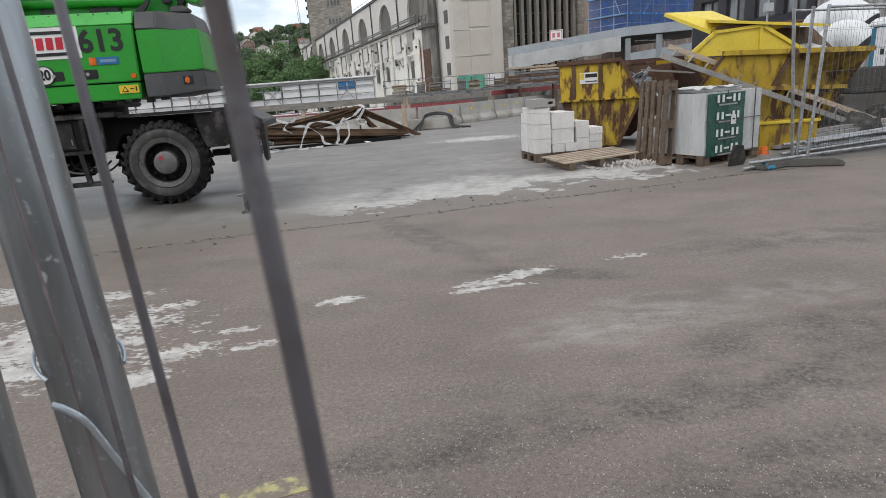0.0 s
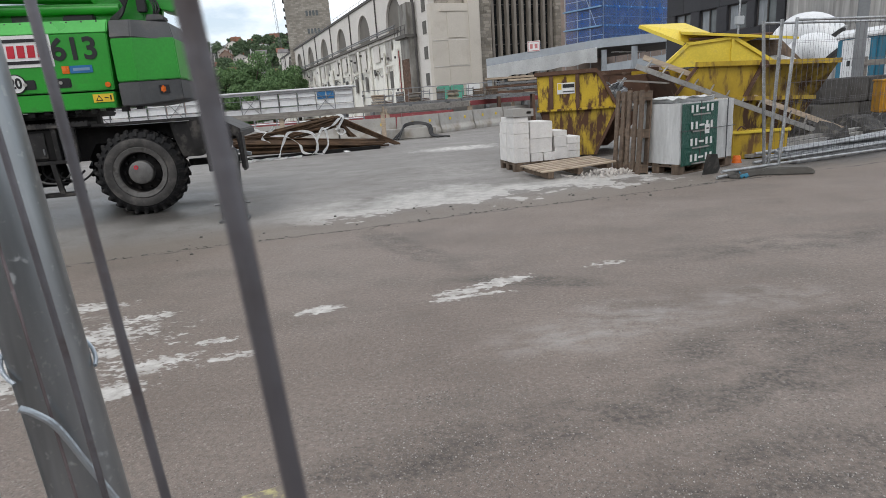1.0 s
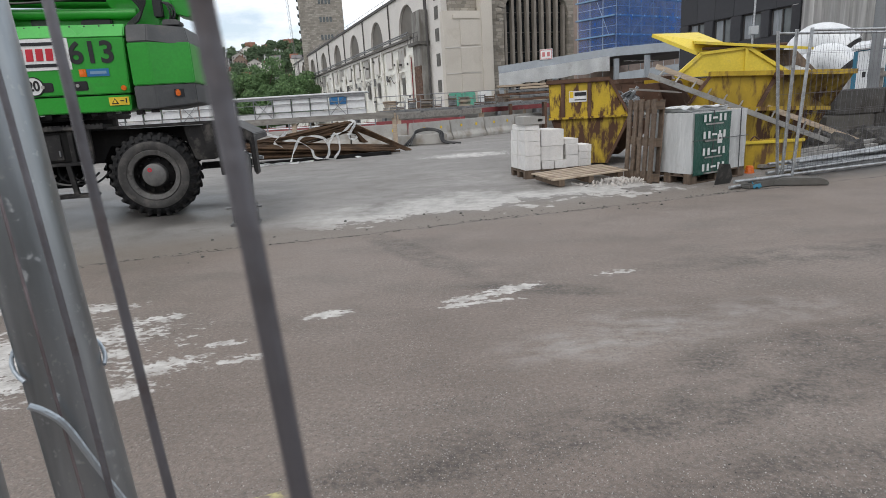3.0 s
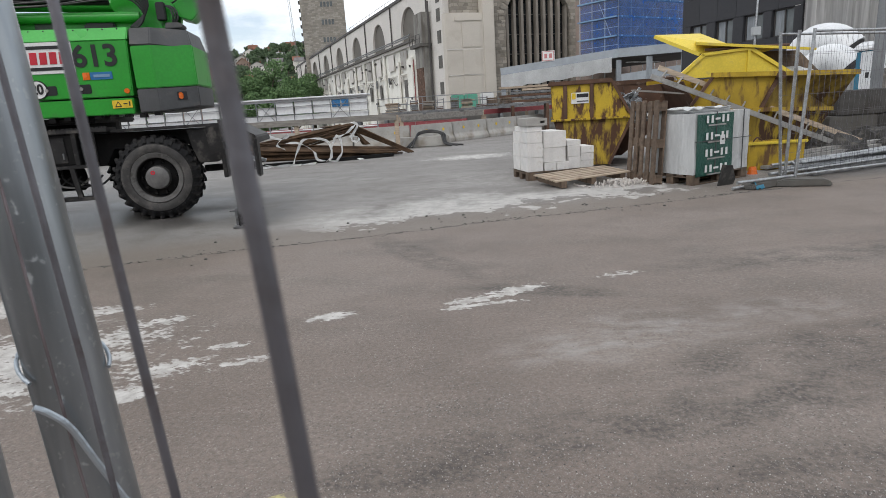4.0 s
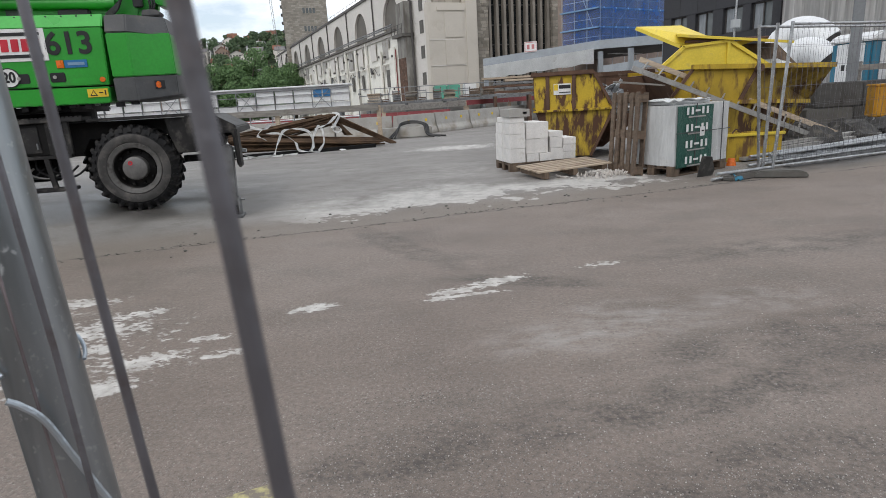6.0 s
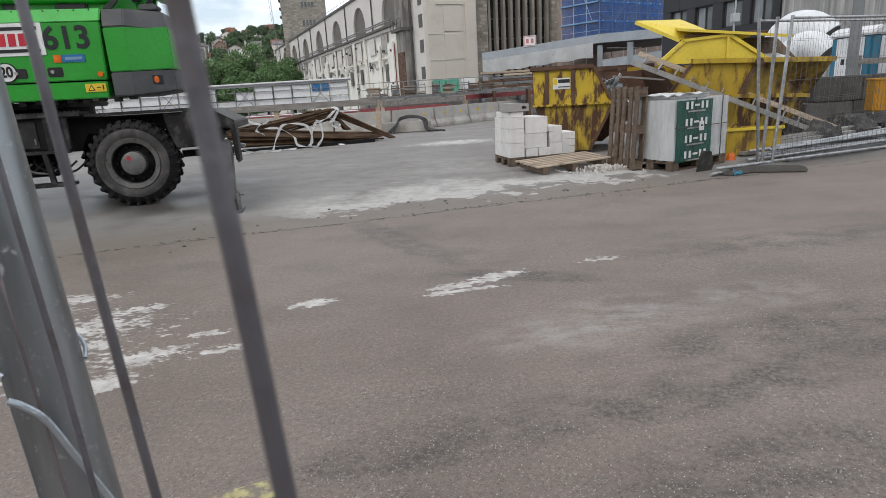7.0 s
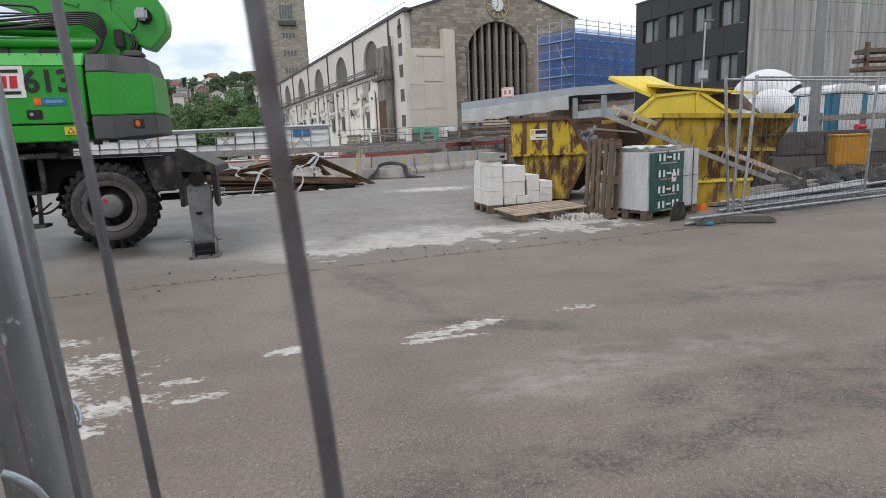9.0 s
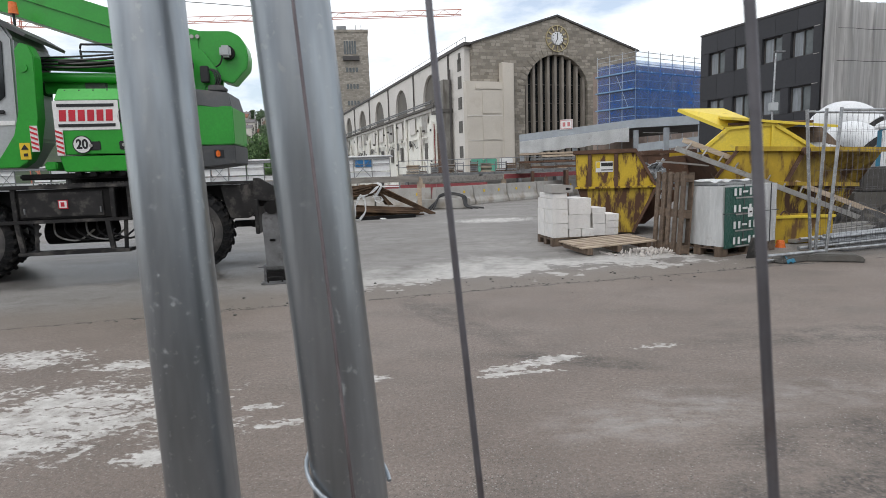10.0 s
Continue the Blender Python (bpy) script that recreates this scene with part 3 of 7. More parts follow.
def rod(bm, p, q, r, seg=8, r2=None):
    p, q = Vector(p), Vector(q)
    d = q - p
    res = bmesh.ops.create_cone(bm, cap_ends=True, segments=seg, radius1=r, radius2=r if r2 is None else r2, depth=d.length)
    t = Matrix.Translation((p + q) / 2) @ d.to_track_quat("Z", "Y").to_matrix().to_4x4()
    bmesh.ops.transform(bm, matrix=t, verts=res["verts"])
    return bm


def R(*a, **k):
    return rod(bmesh.new(), *a, **k)


def bar(bm, p, q, w, h):
    """A square bar from p to q."""
    p, q = Vector(p), Vector(q)
    d = q - p
    t = Matrix.Translation((p + q) / 2) @ d.to_track_quat("Y", "Z").to_matrix().to_4x4()
    return box(bm, -w / 2, w / 2, -d.length / 2, d.length / 2, -h / 2, h / 2, t)


def sweep(bm, pts, r, seg=8):
    """A round tube along points."""
    pts = [Vector(p) for p in pts]
    rings = []
    for i, p in enumerate(pts):
        d = (pts[min(i + 1, len(pts) - 1)] - pts[max(i - 1, 0)]).normalized()
        q = d.to_track_quat("Z", "Y").to_matrix()
        rings.append([bm.verts.new(p + q @ Vector((r * math.cos(a), r * math.sin(a), 0))) for a in (2 * math.pi * k / seg for k in range(seg))])
    for a, b in zip(rings, rings[1:]):
        for k in range(seg):
            bm.faces.new((a[k], a[(k + 1) % seg], b[(k + 1) % seg], b[k]))
    bm.faces.new(rings[0][::-1])
    bm.faces.new(rings[-1])
    return bm


def spline(pts, n=8):
    """Points on a smooth curve through pts."""
    pts = [Vector(p) for p in pts]
    out = []
    for i in range(len(pts) - 1):
        a, b, c, d = pts[max(i - 1, 0)], pts[i], pts[i + 1], pts[min(i + 2, len(pts) - 1)]
        for k in range(n):
            t = k / n
            out.append(0.5 * (2 * b + (c - a) * t + (2 * a - 5 * b + 4 * c - d) * t * t + (3 * b - a - 3 * c + d) * t ** 3))
    out.append(pts[-1])
    return out


def prism(bm, outline, y0, y1, bevel=0.0):
    """An outline of (x, z) drawn out from y0 to y1."""
    a = [bm.verts.new((x, y0, z)) for x, z in outline]
    b = [bm.verts.new((x, y1, z)) for x, z in outline]
    n = len(a)
    fs = [bm.faces.new(a), bm.faces.new(b[::-1])]
    for i in range(n):
        fs.append(bm.faces.new((a[i], b[i], b[(i + 1) % n], a[(i + 1) % n])))
    if bevel:
        es = list({e for f in fs for e in f.edges})
        bmesh.ops.bevel(bm, geom=es, offset=bevel, segments=2, affect="EDGES")
    return bm


def P(*a, **k):
    return prism(bmesh.new(), *a, **k)


def lathe(bm, prof, seg=32, cap=True):
    """A profile of (radius, offset) turned about the y axis."""
    rings = []
    for r, o in prof:
        rings.append([bm.verts.new((r * math.cos(a), o, r * math.sin(a))) for a in (2 * math.pi * k / seg for k in range(seg))])
    for a, b in zip(rings, rings[1:]):
        for k in range(seg):
            bm.faces.new((a[k], a[(k + 1) % seg], b[(k + 1) % seg], b[k]))
    for ring in (rings[0], rings[-1]) if cap else ():
        if (ring[0].co - ring[seg // 2].co).length > 1e-5:
            bm.faces.new(ring)
    return bm


def holed(outer, holes, y0, y1):
    """A wall in the x-z plane with openings right through it."""
    bm = bmesh.new()
    es = []
    for loop in (outer, *holes):
        vs = [bm.verts.new((x, y0, z)) for x, z in loop]
        es += [bm.edges.new((vs[i], vs[(i + 1) % len(vs)])) for i in range(len(vs))]
    bmesh.ops.triangle_fill(bm, use_beauty=True, use_dissolve=False, edges=es)
    r = bmesh.ops.extrude_face_region(bm, geom=list(bm.faces))
    bmesh.ops.translate(bm, vec=(0, y1 - y0, 0), verts=[g for g in r["geom"] if isinstance(g, bmesh.types.BMVert)])
    return bm


def arch(cx, half, spring, base, n=14):
    return [(cx - half, base)] + [(cx - half * math.cos(math.pi * k / n), spring + half * math.sin(math.pi * k / n)) for k in range(n + 1)] + [(cx + half, base)]


def lettering(text, size, m, material, parent, name="lettering", bold=0.035):
    c = bpy.data.curves.new(name, "FONT")
    c.offset = size * bold
    c.body, c.size, c.extrude, c.align_x, c.align_y = text, size, 0.002, "CENTER", "CENTER"
    tmp = bpy.data.objects.new(name, c)
    me = bpy.data.meshes.new_from_object(tmp)
    bpy.data.objects.remove(tmp)
    me.materials.append(material)
    ob = new(name, me)
    ob.parent = parent
    ob.matrix_basis = m
    return ob


def frame_at(x, y, ux, uy, z=0.0):
    """A frame with x along (ux, uy), y away to its left and z up."""
    n = math.hypot(ux, uy)
    ux, uy = ux / n, uy / n
    return Matrix(((ux, -uy, 0, x), (uy, ux, 0, y), (0, 0, 1, z), (0, 0, 0, 1)))


rng = random.Random(7)

# ---- ground: the yard slab, and the lower building site beyond its edge ----
def edge_y(x):
    if x < -1:
        return 22.6
    if x < 14:
        return 22.6 + (x + 1) * 1.0
    return 37.6 + (x - 14) * 60


xs = [-2500, -400, -120, -60, -30, -15, -8, -4, -1, 1, 3, 5, 8, 11, 14, 15, 16, 17, 60, 400, 2500]
bm = bmesh.new()
cols = []
for x in xs:
    e = edge_y(min(x, 17))
    cols.append([bm.verts.new((x, y, z)) for y, z in ((-2500, 0), (-60, 0), (-5, 0), (0, 0), (4, 0), (8, 0), (14, 0), (e, 0), (e + 0.06, -5), (e + 300, -5), (3000, -5))])
for a, b in zip(cols, cols[1:]):
    for k in range(len(a) - 1):
        bm.faces.new((a[k], b[k], b[k + 1], a[k + 1]))
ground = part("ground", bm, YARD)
tagged(ground, "grey-brown worn asphalt yard with pale lime stains, wet patches and painted shade", "ground", kind="structure")

# crumbly joint across the asphalt
bm = bmesh.new()
for k in range(260):
    x = -3.6 + 8.2 * rng.random()
    y = 6.36 + x * 0.25 + rng.gauss(0, 0.025) + 0.05 * math.sin(x * 2.1)
    s = rng.uniform(0.004, 0.014)
    r = bmesh.ops.create_icosphere(bm, subdivisions=1, radius=s)
    bmesh.ops.transform(bm, matrix=Matrix.Translation((x, y, s * 0.15)) @ Matrix.Diagonal((1.3, 1, 0.5, 1)), verts=r["verts"])
pebble = random.Random(5)
for k in range(70):
    x = pebble.uniform(-2.5, 4.5)
    y = 6.75 + x * 0.25 + pebble.gauss(0, 0.35)
    s = 0.005 + 0.014 * pebble.random() ** 3
    r = bmesh.ops.create_icosphere(bm, subdivisions=1, radius=s)
    bmesh.ops.transform(bm, matrix=Matrix.Translation((x, y, s * 0.3)) @ Matrix.Diagonal((1.2, 1, 0.7, 1)), verts=r["verts"])
tagged(part("joint_crumbs", bm, CONCRETE_DARK), "dark crumbs along the joint in the asphalt", "rubble", kind="stuff")
vs, fs = [], []
STRIPS = [(0.9, 2.2, 1.5, 0.10, 0.16), (1.2, 1.72, 0.8, 0.15, 0.1), (2.2, 2.85, 1.6, 0.11, 0.2), (1.9, 2.45, 1.2, 0.1, 0.15), (-0.1, 1.95, 0.8, 0.1, 0.1), (0.9, 1.55, 0.7, 0.1, 0.1)]
for k in range(9000):
    if k % 3:
        u, v, ru, rv, ang = STRIPS[k % len(STRIPS)]
        p, q = rng.uniform(-1, 1) * ru, rng.gauss(0, 1) * rv
        x, y = u + p * math.cos(ang) - q * math.sin(ang), v + p * math.sin(ang) + q * math.cos(ang)
    else:
        a = 1.5 + 3.0 * rng.random() ** 1.6
        x, y = rng.uniform(-0.75, 0.85) * a + 0.1, a
    s = 0.0012 + 0.0032 * rng.random() ** 2.5
    n = len(vs)
    for dx, dy, dz in ((1, 0, 0), (-0.5, 0.9, 0), (-0.5, -0.9, 0), (0.1, 0.1, 1.1)):
        vs.append((x + dx * s * rng.uniform(0.7, 1.3), y + dy * s, dz * s))
    fs += [(n, n + 1, n + 3), (n + 1, n + 2, n + 3), (n + 2, n, n + 3)]
me = bpy.data.meshes.new("loose_grit")
me.from_pydata(vs, [], fs)
me.materials.append(GRIT)
tagged(new("loose_grit", me), "mixed pale and dark grit lying loose on the asphalt", "gravel", kind="stuff")
bm = bmesh.new()
box(bm, -0.80, -0.50, 1.74, 1.84, 0.0, 0.003, Matrix.Translation((-0.65, 1.79, 0)) @ Matrix.Rotation(0.32, 4, "Z") @ Matrix.Translation((0.65, -1.79, 0)))
tagged(part("painted_mark", bm, YELLOWLINE), "flaking yellow paint mark on the asphalt", "road marking", kind="structure")

# ---- near fence, leaning, close beside the camera ----
LEAN = Vector((-0.0715, 0.0467, 1.0))


def fence_line(x, y, z):
    return Vector((x, y, 1.3)) + LEAN * (z - 1.3)


fence = thing("site_fence_panel", pose(-0.1898, 0.4011, 0), "galvanised site fence panel of thin upright wires, leaning", "fence", "site fence near the camera")
to_fence = Matrix.Translation((0.1898, -0.4011, 0))


def near_part(name, bm, mat, parent, label="", smooth=True):
    bmesh.ops.transform(bm, matrix=to_fence, verts=bm.verts)
    return part(name, bm, mat, parent, label, smooth)


near_part("post", R(fence_line(-0.1898, 0.4011, 0.05), fence_line(-0.1898, 0.4011, 2.0), 0.0200, seg=36), NEARTUBE, fence, "scuffed galvanised tube")
near_part("weld_seam", R(fence_line(-0.1844, 0.3827, 0.06), fence_line(-0.1844, 0.3827, 1.95), 0.0012, seg=8), WELD, fence, "rusty weld seam")
step = Vector((0.0694, -0.0842, 0))
for k in range(30):
    p = Vector((-0.1183, 0.3103, 0)) + step * k + Vector((0.0029, 0.0036, 0)) * (k % 3 == 1)
    top = fence_line(p.x, p.y, 1.96)
    low = fence_line(p.x, p.y, 0.1)
    pts = [low.lerp(top, j / 24) + Vector((0.0005 * math.sin(j * 1.9 + k * 2.3), 0.0005 * math.cos(j * 1.3 + k), 0)) for j in range(25)]
    near_part("upright_wire", sweep(bmesh.new(), pts, 0.0013, 14), WIRE, fence, "dull rusty wire" if k == 0 else "")
endp = Vector((-0.1183, 0.3103, 0)) + step * 30
near_part("post", R(fence_line(endp.x, endp.y, 0.05), fence_line(endp.x, endp.y, 2.0), 0.0205, seg=20), NEARTUBE, fence)
for z in (0.14, 0.5, 0.88, 1.62, 1.92):
    near_part("cross_wire", R(fence_line(-0.1898, 0.4011, z), fence_line(endp.x, endp.y, z), 0.0016, seg=6), WIRE, fence)
for z in (0.08, 1.98):
    near_part("rail", R(fence_line(-0.1898, 0.4011, z), fence_line(endp.x, endp.y, z), 0.015, seg=12), GALV, fence)
# wire tie round the post: one turn, then a loose tail
c0 = fence_line(-0.1898, 0.4011, 1.1492)
turn = [c0 + Vector((0.0222 * math.cos(a), 0.0222 * math.sin(a), 0.012 * math.sin(a - 0.9))) for a in (0.2 + 0.2 * k for k in range(22))]
near_part("tie_wire", sweep(bmesh.new(), turn, 0.0012, 8), TIE, fence, "twisted galvanised tie wire")
tail = spline([Vector(p) for p in ((-0.1768, 0.3597, 1.1372), (-0.1721, 0.3625, 1.1325), (-0.1648, 0.3664, 1.1210), (-0.1563, 0.3695, 1.0960), (-0.1440, 0.3740, 1.0594), (-0.1380, 0.3759, 1.0394))], 5)
near_part("tie_wire", sweep(bmesh.new(), tail, 0.0019, 8), TIE, fence, "twisted galvanised tie wire")

LEAN = Vector((-0.0651, 0.0913, 1.0))
fence2 = thing("site_fence_panel", pose(-0.2787, 0.4255, 0), "galvanised site fence panel swung away beside its neighbour", "fence", "site fence near the camera")
to_fence = Matrix.Translation((0.2787, -0.4255, 0))
near_part("post", R(fence_line(-0.2787, 0.4255, 0.05), fence_line(-0.2787, 0.4255, 2.0), 0.0200, seg=36), NEARTUBE, fence2, "scuffed galvanised tube")
step2 = Vector((-0.092, -0.062, 0))
for k in range(1, 31):
    p = Vector((-0.2787, 0.4255, 0)) + step2 * k
    near_part("upright_wire", R(fence_line(p.x, p.y, 0.1), fence_line(p.x, p.y, 1.96), 0.0016, seg=6), WIRE, fence2)
endp = Vector((-0.2787, 0.4255, 0)) + step2 * 31
near_part("post", R(fence_line(endp.x, endp.y, 0.05), fence_line(endp.x, endp.y, 2.0), 0.0205, seg=16), NEARTUBE, fence2)
for z in (0.08, 1.98):
    near_part("rail", R(fence_line(-0.2787, 0.4255, z), fence_line(endp.x, endp.y, z), 0.015, seg=12), GALV, fence2)
foot = thing("ballast_block", pose(-0.12, 0.35, 0, 0, 0, 40), "dark concrete ballast block under the fence", "ballast block")
part("block", B(-0.12, 0.12, -0.36, 0.36, 0, 0.12, bevel=0.02), CONCRETE_DARK, foot)

# ---- mobile crane: u right, v away, z up ----
crane = thing("mobile_crane", frame_at(-3.94, 8.229, 0.9855, 0.1697), "bright green wheeled telescopic crane parked with an outrigger down", "crane")


def wheel(u, v):
    hub = part("wheel", lathe(bmesh.new(), [(0.0, 0.10), (0.17, 0.10), (0.20, 0.13), (0.262, 0.15), (0.275, 0.06), (0.285, 0.012), (0.335, 0.0), (0.345, -0.006), (0.352, 0.01), (0.352, 0.32), (0.0, 0.32)], 48), RIM, crane, "dusty dark wheel rim", True)
    hub.matrix_basis = pose(u, v, 0.585)
    part("rim_flange", lathe(bmesh.new(), [(0.272, 0.03), (0.283, 0.004), (0.315, -0.004), (0.340, -0.012), (0.349, 0.0)], 48, False), RIMGREY, hub, "dusty grey rim flange", True)
    part("tyre", lathe(bmesh.new(), [(0.346, 0.02), (0.352, -0.004), (0.385, -0.018), (0.435, -0.022), (0.462, -0.012)], 56, False), TYRESIDE, hub, "dusty grey tyre wall", True)
    part("tread", lathe(bmesh.new(), [(0.462, -0.012), (0.505, 0.004), (0.545, 0.03), (0.560, 0.08), (0.563, 0.18), (0.560, 0.30), (0.53, 0.36), (0.46, 0.38), (0.352, 0.34)], 56, False), TYRE, hub, "worn black tread", True)
    one = mesh_of("lug", prism(bmesh.new(), [(-0.030, -0.024), (0.022, -0.024), (0.022, 0.024), (-0.030, 0.024)], -0.10, 0.10, 0.008), TYRE)
    side = mesh_of("shoulder_lug", prism(bmesh.new(), [(-0.05, -0.030), (0.045, -0.020), (0.045, 0.020), (-0.05, 0.030)], -0.012, 0.014, 0.006), TYRE)
    n = 28
    for k in range(n):
        a = 2 * math.pi * k / n
        for me_, m in ((one, Matrix.Rotation(-a, 4, "Y") @ Matrix.Translation((0.562, 0.10, 0)) @ Matrix.Rotation(0.5, 4, "X")),
                       (one, Matrix.Rotation(-a - 0.11, 4, "Y") @ Matrix.Translation((0.562, 0.27, 0)) @ Matrix.Rotation(-0.5, 4, "X")),
                       (side, Matrix.Rotation(-a + 0.035, 4, "Y") @ Matrix.Translation((0.528, 0.010, 0)) @ Matrix.Rotation(0.45, 4, "Z"))):
            lug = new(me_.name.split(".")[0], me_)
            lug.parent = hub
            lug.matrix_basis = m
    part("hub_cap", lathe(bmesh.new(), [(0.0, -0.010), (0.135, -0.010), (0.155, 0.004), (0.160, 0.03), (0.165, 0.11)], 32), HUB, hub, "scuffed grey hub cap", True)
    part("hub_mark", lathe(bmesh.new(), [(0.012, -0.013), (0.030, -0.013), (0.030, -0.009)], 14, False), RED, hub).location = (-0.045, 0, 0.075)
    for k in range(10):
        a = 2 * math.pi * k / 10
        part("wheel_nut", R((0.225 * math.cos(a), 0.14, 0.225 * math.sin(a)), (0.225 * math.cos(a), 0.085, 0.225 * math.sin(a)), 0.019, seg=6), CHASSIS, hub)
    return hub


for u in (0.10, -2.72):
    wheel(u, 0.0)
    wheel(u - 0.62, 2.0).matrix_basis = pose(u - 0.62, 2.0, 0.585, 0, 0, 180)
    part("axle", R((u, 0.3, 0.585), (u - 0.55, 1.8, 0.585), 0.12, seg=16), CHASSIS, crane)
    part("axle_housing", lathe(bmesh.new(), [(0.0, 0.75), (0.16, 0.78), (0.24, 0.95), (0.24, 1.1), (0.16, 1.3), (0.0, 1.32)], 20), CHASSIS, crane, "", True).location = (u - 0.05, 0, 0.6)
# carrier frame with its deck edges
part("chassis", P([(-3.6, 0.78), (-0.62, 0.78), (-0.50, 1.02), (0.52, 1.02), (0.60, 0.76), (1.02, 0.74), (1.06, 1.22), (-3.6, 1.24)], 0.34, 1.75, 0.015), CHASSIS, crane, "oily black undercarriage")
part("deck_edge", B(-3.4, -0.42, -0.04, 0.34, 1.255, 1.31, bevel=0.008), CHASSISGREY, crane, "worn dark steel deck edge")
part("deck_edge", B(-0.40, 1.05, 0.02, 0.34, 1.235, 1.275, bevel=0.006), CHASSISGREY, crane)
for k in range(26):
    part("grip_tooth", B(-1.75 + k * 0.052, -1.72 + k * 0.052, -0.035, -0.005, 1.31, 1.325), CHASSISGREY, crane)
locker = part("side_locker", B(-2.08, -0.88, 0.02, 0.50, 0.84, 1.245, bevel=0.012), CHASSIS, crane, "dirty black side locker")
part("locker_door", B(-2.04, -0.98, 0.004, 0.02, 0.87, 1.21, bevel=0.008), CHASSISGREY, locker, "scuffed dark locker door")
for u in (-1.98, -1.02):
    part("hinge", R((u, 0.0, 0.92), (u, 0.0, 1.0), 0.012, seg=8), STEELGREY, locker)
sg = part("small_sign", B(-1.55, -1.43, -0.006, 0.004, 0.98, 1.10), RED, crane, "small red and white sticker")
part("sticker_face", B(-1.538, -1.442, -0.010, -0.006, 0.992, 1.088), WHITE, sg)
part("sticker_mark", B(-1.515, -1.47, -0.014, -0.010, 1.01, 1.07), RED, sg)
part("rail", B(-2.5, -0.62, -0.05, 0.06, 0.79, 0.835, bevel=0.008), CHASSISGREY, crane, "worn steel rail")
part("step", B(-2.08, -0.66, -0.10, 0.14, 0.36, 0.405, bevel=0.008), CHASSISGREY, crane, "worn steel step")
for u in (-2.08, -0.94):
    part("step_bracket", bar(bmesh.new(), (u, -0.02, 0.80), (u + 0.04, -0.02, 0.40), 0.05, 0.06), CHASSISGREY, crane)
    part("step_bracket", bar(bmesh.new(), (u + 0.22, 0.02, 0.80), (u + 0.20, 0.0, 0.40), 0.04, 0.04), CHASSISGREY, crane)
for u in (-2.10, -0.86, -0.64):
    part("strut", B(u - 0.03, u + 0.03, -0.01, 0.05, 0.83, 1.26, bevel=0.006), CHASSISGREY, crane)
part("tank", R((-1.95, 0.55, 0.62), (-1.05, 0.55, 0.62), 0.17, seg=22), CHASSIS, crane, "black air tank", True)
for k in range(6):
    x0 = -1.75 + 0.14 * k
    part("hose", sweep(bmesh.new(), spline([(x0, 0.25, 0.80), (x0 + 0.05, 0.2, 0.60 + 0.02 * (k % 3)), (x0 + 0.3, 0.22, 0.52), (x0 + 0.5, 0.3, 0.66)], 6), 0.014, 7), HOSE if k % 3 else ALU, crane, "", True)
part("side_bracket", P([(0.55, 1.22), (1.06, 1.22), (1.06, 0.86), (0.92, 0.74), (0.66, 0.74), (0.60, 0.95)], 0.10, 0.34, 0.01), CHASSISGREY, crane, "dirty dark side bracket")
part("pale_strut", bar(bmesh.new(), (0.62, 1.3, 0.86), (1.45, 1.2, 0.64), 0.06, 0.05), CABGREY, crane, "pale telescopic strut")
part("lower_tie", bar(bmesh.new(), (0.55, 1.0, 0.60), (1.3, 1.0, 0.60), 0.12, 0.10), CHASSISGREY, crane)
# outrigger: a beam run out to the near side, with a hinged leg
arm = part("outrigger_beam", P([(1.02, 1.24), (1.22, 1.25), (1.55, 1.07), (1.57, 0.98), (1.30, 0.96), (1.04, 0.90)], -1.02, 1.1, 0.012), CHASSISGREY, crane, "black outrigger beam")
part("side_plate", P([(1.20, 1.31), (1.27, 1.31), (1.62, 1.10), (1.62, 0.62), (1.58, 0.62), (1.57, 1.02), (1.24, 1.04), (1.20, 0.98)], -1.14, -1.03, 0.006), CHASSISGREY, arm, "scuffed head plate")
part("side_plate", B(1.20, 1.25, -1.20, -0.95, 0.62, 1.05, bevel=0.006), CHASSISGREY, arm)
part("side_plate", B(1.60, 1.635, -1.20, -0.95, 0.60, 1.06, bevel=0.006), CHASSISGREY, arm)
leg = part("outrigger_leg", P([(1.305, 0.88), (1.54, 0.88), (1.56, 0.80), (1.535, 0.20), (1.31, 0.20), (1.29, 0.80)], -1.27, -1.13, 0.012), STEELGREY, crane, "scratched grey outrigger leg")
part("latch_peg", B(1.37, 1.44, -1.30, -1.27, 0.53, 0.56, bevel=0.006), CHASSIS, leg)
part("pivot", R((1.42, -1.30, 0.95), (1.42, -1.05, 0.95), 0.085, seg=22), CHASSIS, leg, "dark pivot pin", True)
part("foot_roller", R((1.30, -1.20, 0.20), (1.55, -1.20, 0.20), 0.055, seg=16), STEELGREY, leg, "", True)
part("pin", R((1.20, -1.21, 0.21), (1.62, -1.21, 0.21), 0.016, seg=10), STEELGREY, leg, "bright steel pin", True)
pad = part("foot_pad", B(1.24, 1.585, -1.36, -1.06, 0.0, 0.03, bevel=0.006), STEELGREY, leg, "steel foot pad")
for u in (1.27, 1.535):
    part("pad_lug", P([(u, 0.03), (u + 0.03, 0.03), (u + 0.03, 0.24), (u, 0.24)], -1.27, -1.13, 0.004), STEELGREY, pad)
part("pad_grip", sweep(bmesh.new(), spline([(1.33, -1.35, 0.03), (1.335, -1.355, 0.085), (1.49, -1.355, 0.085), (1.495, -1.35, 0.03)], 4), 0.012, 8), CHASSIS, pad, "", True)
# dark block added as the shade between the pad's lugs
part("pad_shadow_plate", B(1.30, 1.53, -1.26, -1.10, 0.03, 0.14), CHASSIS, pad)
# slewing deck and housing
part("slew_ring", R((-1.25, 1.15, 1.2), (-1.25, 1.15, 1.40), 0.62, seg=36), CHASSIS, crane)
